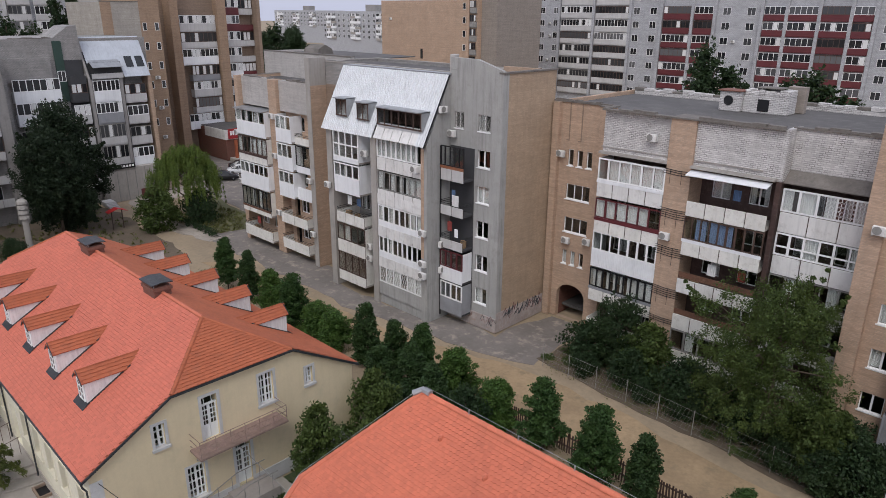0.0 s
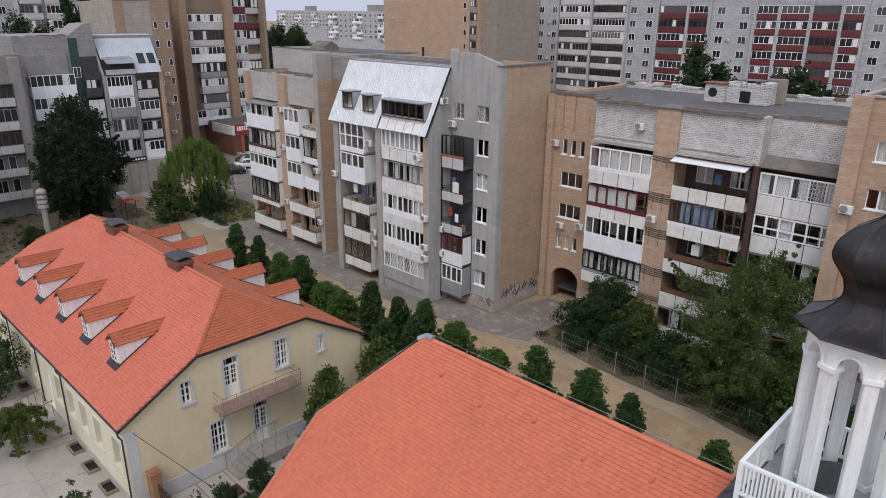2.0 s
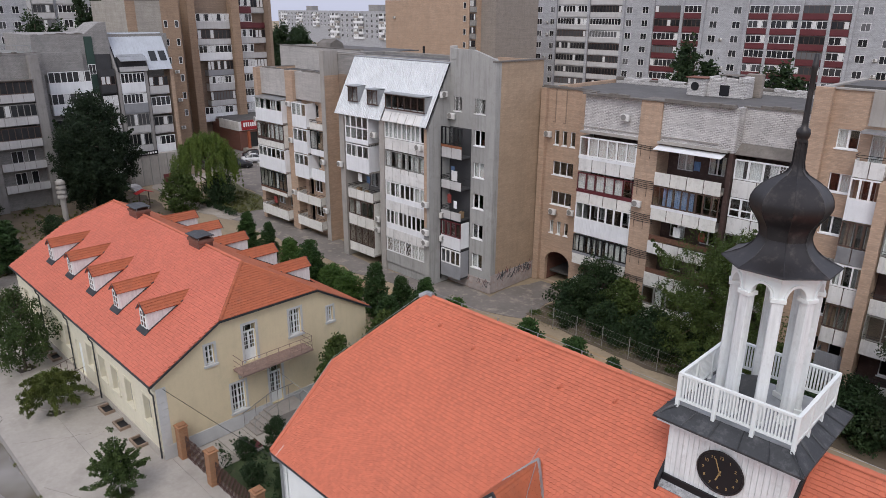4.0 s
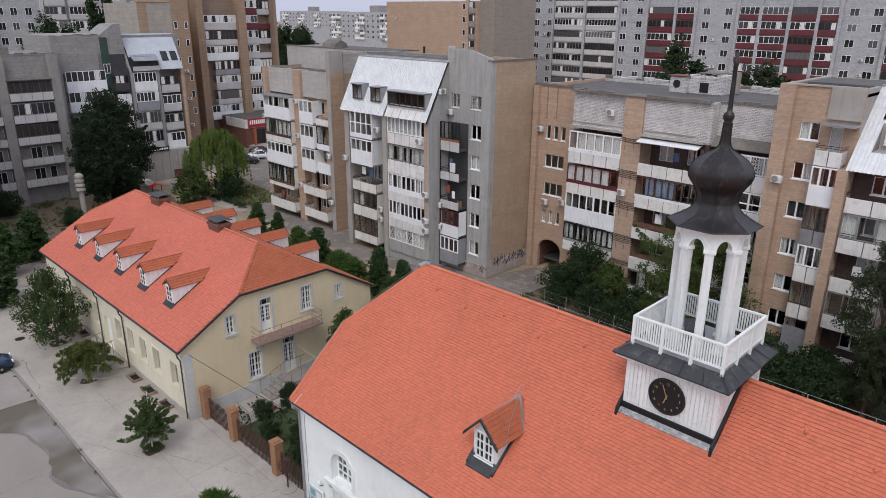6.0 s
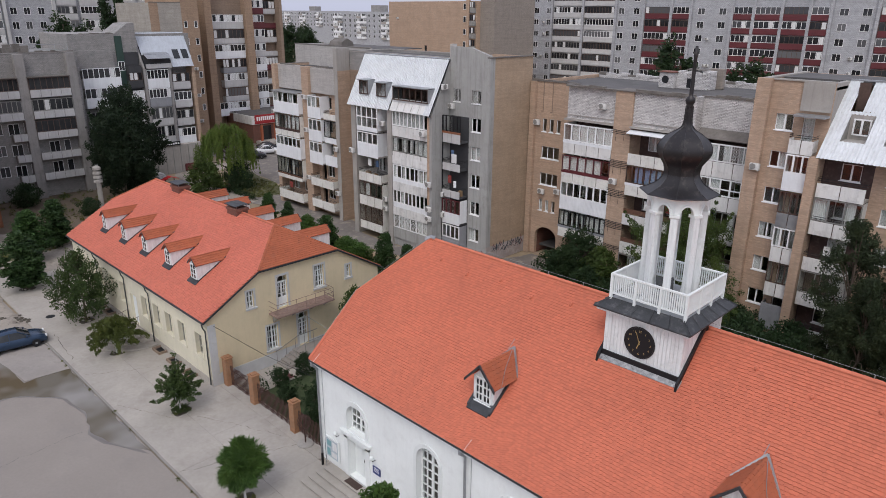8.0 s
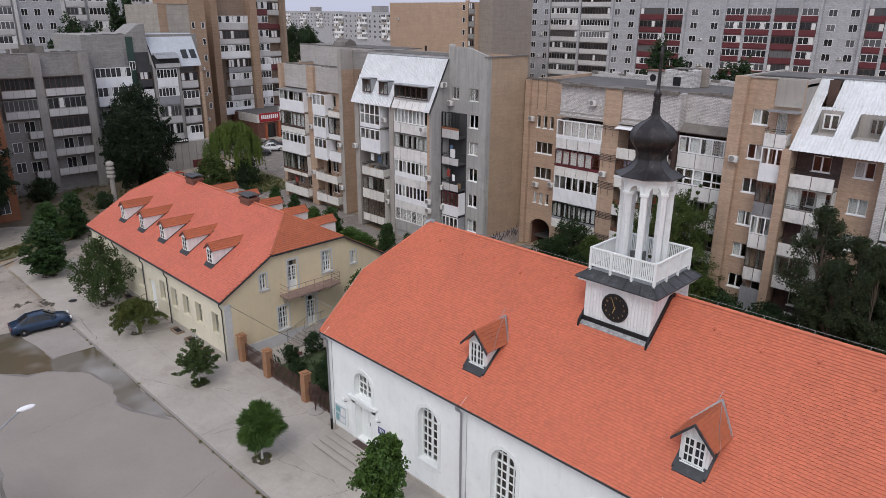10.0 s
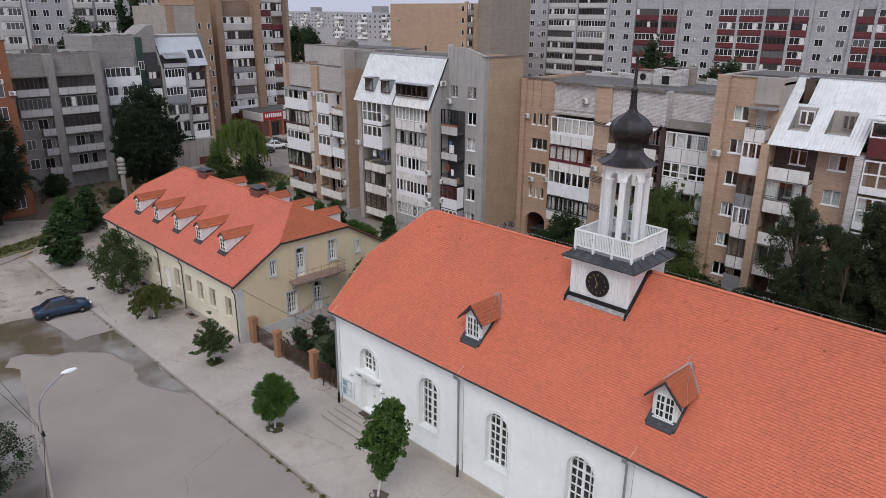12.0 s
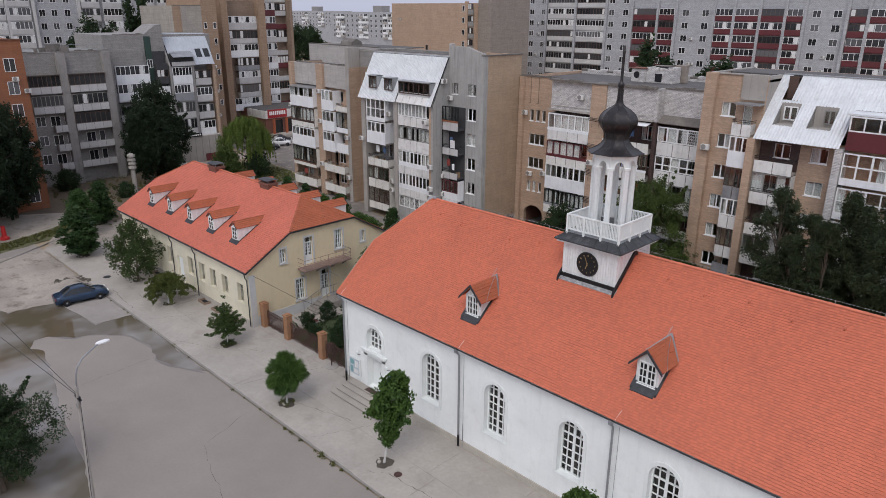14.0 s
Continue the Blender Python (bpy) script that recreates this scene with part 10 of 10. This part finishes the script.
# cars
def car(x, y, turn, paint, label):
    """A four-door saloon: body, cabin, glass, wheels, lights."""
    e = thing("car", label, "car", at=(x, y, 0.03), turn=turn)
    # stations along the length: place, shoulder height, roof height, half width
    stations = ((-2.2, 0.6, 0.6, 0.66), (-2.12, 0.86, 0.86, 0.76), (-1.75, 0.93, 0.94, 0.82), (-1.5, 0.94, 1.0, 0.84), (-0.85, 0.94, 1.42, 0.86), (-0.3, 0.93, 1.47, 0.86), (0.3, 0.92, 1.45, 0.86), (1.1, 0.91, 0.97, 0.85), (1.6, 0.86, 0.88, 0.83), (2.0, 0.74, 0.76, 0.76), (2.18, 0.55, 0.55, 0.62))
    body_bm, glass_bm = bmesh.new(), bmesh.new()

    def section(x, sh, roof, hwid):
        cab = max(0.0, roof - sh)
        top_w = hwid * (0.9 - 0.24 * min(1.0, cab / 0.5))
        half = [(hwid * 0.82, 0.24), (hwid * 0.97, 0.32), (hwid, min(0.58, sh * 0.8)), (hwid * 0.96, sh - 0.04), (hwid * 0.9, sh), (top_w, max(sh + 0.005, roof - 0.05)), (top_w * 0.86, max(sh + 0.01, roof)), (0, max(sh + 0.015, roof + 0.025))]
        return [(x, -a, b) for a, b in half] + [(x, a, b) for a, b in half[-2::-1]]
    rows = [section(*st) for st in stations]
    n = len(rows[0])
    bv = [[body_bm.verts.new(p) for p in r] for r in rows]
    gv = [[glass_bm.verts.new(p) for p in r] for r in rows]
    for i in range(len(rows) - 1):
        for k in range(n - 1):
            side_glass = k in (4, n - 6) and 3 <= i <= 6
            screen = i in (3, 6) and 4 < k < n - 6
            tgt = gv if side_glass or screen else bv
            (glass_bm if tgt is gv else body_bm).faces.new((tgt[i][k], tgt[i + 1][k], tgt[i + 1][k + 1], tgt[i][k + 1]))
        body_bm.faces.new((bv[i][0], bv[i][n - 1], bv[i + 1][n - 1], bv[i + 1][0]))
    body_bm.faces.new(bv[0])
    body_bm.faces.new(bv[-1][::-1])
    for bm_ in (body_bm, glass_bm):
        bmesh.ops.delete(bm_, geom=[v for v in bm_.verts if not v.link_faces], context="VERTS")
        bmesh.ops.recalc_face_normals(bm_, faces=bm_.faces[:])
    part("body", body_bm, paint, e, smooth=True)
    part("cabin_glass", glass_bm, M_DARKGLASS, e, "dark car glass", smooth=True)
    for s in (-1, 1):
        part("pillar", tube([(-0.3, s * 0.785, 0.93), (-0.3, s * 0.575, 1.44)], 0.03, 5), paint, e)
        part("pillar", tube([(1.08, s * 0.76, 0.94), (0.3, s * 0.57, 1.42)], 0.03, 5), paint, e)
        part("pillar", tube([(-1.48, s * 0.76, 0.97), (-0.85, s * 0.57, 1.4)], 0.04, 5), paint, e)
    for wx in (-1.35, 1.35):
        for s in (-1, 1):
            wh = part("wheel", lathe([(0.2, -0.1), (0.31, -0.1), (0.31, 0.1), (0.2, 0.1)], 18), M_BLACK, e)
            wh.matrix_basis = Matrix.Translation((wx, s * 0.78, 0.31)) @ Matrix.Rotation(math.pi / 2, 4, "X")
            part("rim", lathe([(0.04, -0.105), (0.2, -0.09), (0.2, 0.09), (0.04, 0.105)], 10), M_ZINC, wh)
    for s in (-1, 1):
        part("headlight", box((2.06, 2.16, s * 0.6 - 0.16, s * 0.6 + 0.16, 0.62, 0.76), bevel=0.02), M_FRAME_WHITE, e)
        part("tail_light", box((-2.2, -2.1, s * 0.62 - 0.16, s * 0.62 + 0.16, 0.66, 0.84), bevel=0.02), M_MAROON, e)
        part("mirror", box((0.75, 0.9, s * 0.9 - 0.08, s * 0.9 + 0.08, 0.98, 1.1), bevel=0.02), paint, e)
    part("grille", box((2.16, 2.19, -0.45, 0.45, 0.42, 0.56)), M_BLACK, e)
    part("number_plate", box((2.18, 2.2, -0.26, 0.26, 0.36, 0.46)), M_FRAME_WHITE, e)
    for s in (-1, 1):
        part("door_line", box((-0.34, -0.325, s * 0.845 - 0.004, s * 0.845 + 0.004, 0.4, 0.95)), M_BLACK, e)
        part("door_handle", box((-0.6, -0.45, s * 0.85 - 0.015, s * 0.85 + 0.015, 0.84, 0.87)), M_BLACK, e)
    return e


M_CARBLUE = surface("dark_blue_car_paint", (0.03, 0.055, 0.1), 0.22, metal=0.3, var=0.1, bump=0.0)
M_CARWHITE = surface("white_car_paint", (0.75, 0.75, 0.76), 0.25, var=0.05, bump=0.0)
M_CARDARK = surface("black_car_paint", (0.02, 0.02, 0.022), 0.25, var=0.05, bump=0.0)
car(-44.75, -0.85, 84, M_CARBLUE, "dark blue saloon car parked at the kerb")
car(-97.6, 53.6, 60, M_CARWHITE, "white car parked before the shops")
car(-95.5, 49.5, 60, M_CARDARK, "black car parked behind the willow")
car(-100.5, 55.5, 60, M_CARDARK, "black car parked before the shops")

# stone post, hydrant, little roofed board
sp = thing("stone_post", "old pale stone post with stacked round blocks", "post", at=(-80.5, 18.6, 0))
part("shaft", tube([(0, 0, 0), (0, 0, 3.4)], 0.34, 12, 0.3), M_CONCRETE, sp)
for i in range(4):
    part("block", lathe([(0.26, 3.4 + i * 0.55), (0.56, 3.46 + i * 0.55), (0.52, 3.74 + i * 0.55), (0.26, 3.95 + i * 0.55)], 9, turn=0.4 * i), M_CONCRETE, sp)
hy = thing("red_post", "small red painted post on the verge", "post", at=(-69.0, -0.9, 0))
M_RED = surface("red_paint", (0.5, 0.02, 0.02), 0.5, var=0.15)
part("shaft", tube([(0, 0, 0), (0, 0, 1.6)], 0.28, 10, 0.2), M_RED, hy)
part("cap", lathe([(0.5, 0), (0.5, 0.25), (0.3, 0.4)], 12), M_RED, hy)
rb = thing("roofed_board", "small board under a red sheet roof", "board", at=(-81.5, 28.3, 0))
part("post", tube([(0, -0.6, 0), (0, -0.6, 2.2)], 0.06, 6), M_WOOD_DARK, rb)
part("post", tube([(0, 0.6, 0), (0, 0.6, 2.2)], 0.06, 6), M_WOOD_DARK, rb)
part("roof", prism([(-1.1, 2.1), (0, 2.5), (1.1, 2.1), (1.1, 2.15), (0, 2.56), (-1.1, 2.15)], "x", -0.5, 0.5), M_RED, rb)
whole("manhole_cover", lathe([(0.36, 0.1), (0.36, 0.118), (0.02, 0.122)], 18, at=(-48.8, 2.85, 0)), M_BLACK, "round iron manhole cover in the pavement", "manhole cover")
whole("manhole_cover", lathe([(0.24, 0.1), (0.24, 0.118), (0.02, 0.122)], 18, at=(-6.16, 2.93, 0)), M_IRON_RED, "round iron manhole cover in the pavement", "manhole cover")
mound = bmesh.new()
bmesh.ops.create_grid(mound, x_segments=22, y_segments=22, size=1.9)
for v in mound.verts:
    d = math.hypot(v.co.x, v.co.y) / 1.9 + 0.25 * noise.noise(v.co * 1.3)
    v.co.z = max(-0.03, 0.34 * (1 - d) + 0.16 * noise.noise(v.co * 2.6) * max(0, 1 - d) + 0.05 * noise.noise(v.co * 7) * max(0, 1.1 - d) - 0.03)
bmesh.ops.translate(mound, verts=mound.verts[:], vec=(-49.8, -0.2, 0.02))
whole("rubble_mound", mound, M_DUST, "low uneven mound of earth and rubble beside the car", "mound", smooth=True)

# weeds along the kerb and dry grass in the yard, as loose stuff


def tufts(name, places, size, per, material, label, seed):
    me = leaves_mesh(name, places, per, size, seed)
    me.materials.append(material)
    ob = new(name, me)
    return tagged(ob, label, "grass", kind="stuff")


tr_ = random.Random(10)
weeds = [(tr_.uniform(-46, 30), 1.0 + tr_.uniform(-0.12, 0.06), 0.06, tr_.uniform(0.06, 0.16)) for _ in range(45)]
weeds += [(-10.2 + tr_.uniform(-0.8, 0.8), 0.95 + tr_.uniform(-0.15, 0.1), 0.08, 0.18) for _ in range(9)] + [(-4.6 + tr_.uniform(-1, 1), 1.0 + tr_.uniform(-0.15, 0.1), 0.08, 0.16) for _ in range(9)]
for x, y in ((-27.5, 4.1), (-38.4, 4.3), (-45.9, 4.7), (-16.95, 2.65)):
    weeds += [(x + tr_.uniform(-0.45, 0.45), y + tr_.uniform(-0.45, 0.45), 0.15, tr_.uniform(0.08, 0.18)) for _ in range(10)]
tufts("kerb_weeds", weeds, 0.12, 18, M_GRASS, "dry weeds growing along the kerb", 1)
grass = [(tr_.uniform(-26, 8), 37.6 + tr_.uniform(-0.9, 4.0), 0.1, tr_.uniform(0.2, 0.5)) for _ in range(520)]
grass += [(tr_.uniform(-62, -8), 29.3 + tr_.uniform(-1.6, 0.5), 0.06, tr_.uniform(0.12, 0.35)) for _ in range(420)]
tufts("yard_grass", [(a, b, c, d * 1.5) for a, b, c, d in grass], 0.09, 26, M_GRASS, "dry grass and weeds in the yard", 2)
grass = []
for _ in range(230):
    k = tr_.uniform(-5, 7)
    mid = -65.6 - max(0, k + 2) * 0.42
    grass.append((mid + tr_.uniform(-1.2, 1.2), k, 0.08, tr_.uniform(0.15, 0.3)))
grass += [(tr_.uniform(-88, -71), 35.6 + tr_.uniform(0, 6), 0.1, tr_.uniform(0.2, 0.5)) for _ in range(260)] + [(tr_.uniform(-95, -64), tr_.uniform(8, 30), 0.05, tr_.uniform(0.15, 0.45)) for _ in range(300)]
tufts("yard_grass", grass, 0.25, 14, M_GRASS, "dry grass on the verge and the lawn", 3)
garden = [(tr_.uniform(-28, -17.6), tr_.uniform(8.9, 25.5), 0.12, tr_.uniform(0.2, 0.5)) for _ in range(330)]
tufts("garden_plants", garden, 0.18, 16, M_LEAF_DARK, "low green garden plants between the houses", 4)
hedge = [(-70.6 - 0.12 * i, 34.9 + tr_.uniform(-0.35, 0.35), 0.3 + tr_.uniform(-0.2, 0.25), 0.32) for i in range(110)]
tufts("low_hedge", hedge, 0.16, 26, M_LEAF_DARK, "low dark clipped hedge along the lawn", 5)

hp_ = random.Random(17)
lumps = bmesh.new()
for i in range(90):
    k = hp_.random()
    x_, y_ = -50.9 + 1.5 * k + hp_.gauss(0, 0.35), -0.9 + 2.0 * k + hp_.gauss(0, 0.3)
    sz = hp_.uniform(0.05, 0.24)
    made_ = bmesh.ops.create_icosphere(lumps, subdivisions=1, radius=sz)["verts"]
    bmesh.ops.scale(lumps, verts=made_, vec=(hp_.uniform(0.8, 1.5), hp_.uniform(0.8, 1.4), 0.55))
    bmesh.ops.translate(lumps, verts=made_, vec=(x_, y_, 0.03 + sz * 0.2))
tagged(part("earth_heap", lumps, M_SOIL), "low heap of dark earth clods beside the car", "earth heap", kind="stuff")

# ---------------------------------------------------------------- roof tiles, last


def tile_outline(w, ln, n=5):
    """A flat clay tile with a rounded foot: (across, up) from the foot."""
    pts = [(w / 2, ln), (-w / 2, ln)]
    for k in range(n):
        a = math.pi - math.pi * k / (n - 1)
        pts.append((w / 2 * math.cos(a), w * 0.2 - w * 0.2 * math.sin(a)))
    return pts


def tile_field(parent, origin, across, up, width, height, inside, w, expo, material, seed, single=None):
    """Overlapping rows of tiles on a slope. inside(u, v) tells where the slope goes on; single(u, v): tiles that are objects of their own."""
    r = random.Random(seed)
    across, up = Vector(across).normalized(), Vector(up).normalized()
    nrm = across.cross(up).normalized()
    out = tile_outline(w * 0.985, expo * 1.35)
    n = len(out)
    lift0, lift1, thick = 0.047, 0.004, 0.028
    top = [(a, b, lift0 + (lift1 - lift0) * b / (expo * 1.35)) for a, b in out]
    low = [(a, b, c - thick) for a, b, c in top[2:]]
    local = top + low
    faces = [tuple(range(n))[::-1]] + [(2 + i, 3 + i, n + i + 1, n + i) for i in range(n - 3)]
    one = bpy.data.meshes.new("tile")
    m3 = Matrix((across, up, nrm)).transposed()
    one.from_pydata([m3 @ Vector(p) for p in local], [], faces)
    one.materials.append(material)
    verts, polys = [], []
    made = 0
    for j in range(int(height / expo) + 1):
        v = j * expo
        for i in range(-1, int(width / w) + 2):
            u = (i + (0.5 if j % 2 else 0.0)) * w
            if not inside(u, v + expo * 0.5):
                continue
            c = Vector(origin) + across * (u + r.uniform(-0.004, 0.004)) + up * (v + r.uniform(-0.006, 0.006)) + nrm * r.uniform(0, 0.006)
            if single and single(u, v) and made < 300:
                o = part("tile", one, material, parent)
                o.matrix_basis = Matrix.Translation(c)
                made += 1
                continue
            k = len(verts)
            tilt = r.uniform(-0.012, 0.012)
            for a, b, d in local:
                p = c + across * a + up * b + nrm * (d + tilt * a)
                verts.append(p[:])
            polys += [tuple(x + k for x in f) for f in faces]
    me = bpy.data.meshes.new("roof_tiles")
    me.from_pydata(verts, [], polys)
    me.materials.append(material)
    ob = part("roof_tiles", me, material, parent)
    ob["kind"] = "stuff"
    return ob


slope_len = math.hypot(RIDGE_Y - EAVE_Y, RIDGE_Z - EAVE_Z)
knee_v = slope_len * (knee_y - EAVE_Y) / (RIDGE_Y - EAVE_Y)


def church_inside(u, v):
    x = vergex + u
    if v < 0 or v > slope_len - 0.05 or x > CH_X1 + 0.2:
        return False
    lim = vergex + 0.05 if v < knee_v else vergex + 0.05 + (hipx - vergex) * (v - knee_v) / (slope_len - knee_v)
    return x > lim


tile_field(church, (vergex, EAVE_Y - 0.03, EAVE_Z - 0.025), (1, 0, 0), (0, RIDGE_Y - EAVE_Y, RIDGE_Z - EAVE_Z), CH_X1 - vergex, slope_len, church_inside, 0.148, 0.138, M_TILE, 1, lambda u, v: 25.0 < u < 28.2 and 0.4 < v < 3.2)

y_len = math.hypot(YR_Y - YE_Y, YR_Z - YE_Z)
y_knee = y_len * (KNEE_S - YE_Y) / (YR_Y - YE_Y)


def y_inside(u, v):
    x = YV0 + u
    if v < 0 or v > y_len - 0.05:
        return False
    k = max(0.0, (v - y_knee) / (y_len - y_knee))
    return YV0 + 0.05 + (YHIP0 - YV0) * k < x < YV1 - 0.05 - (YV1 - YHIP1) * k


def y_inside_n(u, v):
    return y_inside(YV1 - YV0 - u, v)


tile_field(yhouse, (YV0, YE_Y - 0.03, YE_Z - 0.02), (1, 0, 0), (0, YR_Y - YE_Y, YR_Z - YE_Z), YV1 - YV0, y_len, y_inside, 0.2, 0.185, M_TILE_HOUSE, 2, lambda u, v: u > 21.4 and 0.3 < v < 4.6)
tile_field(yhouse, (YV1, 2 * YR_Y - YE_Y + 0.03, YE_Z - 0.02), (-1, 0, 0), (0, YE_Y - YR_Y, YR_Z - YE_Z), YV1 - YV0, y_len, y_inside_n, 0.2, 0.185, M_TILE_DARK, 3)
hip_len = math.hypot(YV1 - YHIP1, YR_Z - KZ)
hip_w = KNEE_N - KNEE_S
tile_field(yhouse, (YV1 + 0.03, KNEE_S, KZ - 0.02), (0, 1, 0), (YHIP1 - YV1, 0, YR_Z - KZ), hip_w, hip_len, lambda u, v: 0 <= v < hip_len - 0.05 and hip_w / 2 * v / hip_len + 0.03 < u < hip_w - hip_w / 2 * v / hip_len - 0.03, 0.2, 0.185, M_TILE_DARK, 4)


# tiles of the dormers' small roofs
def dormer_tiles(slope, side, foot, ridge, back, way):
    up = ridge - foot
    depth = lambda v: abs((back(foot.z + (ridge.z - foot.z) * v / up.length)) - back(foot.z)) + abs(back(foot.z) - (foot.y if way > 0 else 2 * YR_Y - foot.y))
    across = (0, way, 0)
    normal_up = Vector(across).cross(up).z > 0
    origin = foot
    if not normal_up:
        origin = foot + Vector((0, way * depth(up.length), 0))
        across = (0, -way, 0)
    full = depth(up.length)
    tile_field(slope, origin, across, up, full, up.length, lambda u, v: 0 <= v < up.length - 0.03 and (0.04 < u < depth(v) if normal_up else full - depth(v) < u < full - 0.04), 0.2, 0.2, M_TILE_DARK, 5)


for entry in DORMER_SLOPES:
    dormer_tiles(*entry)
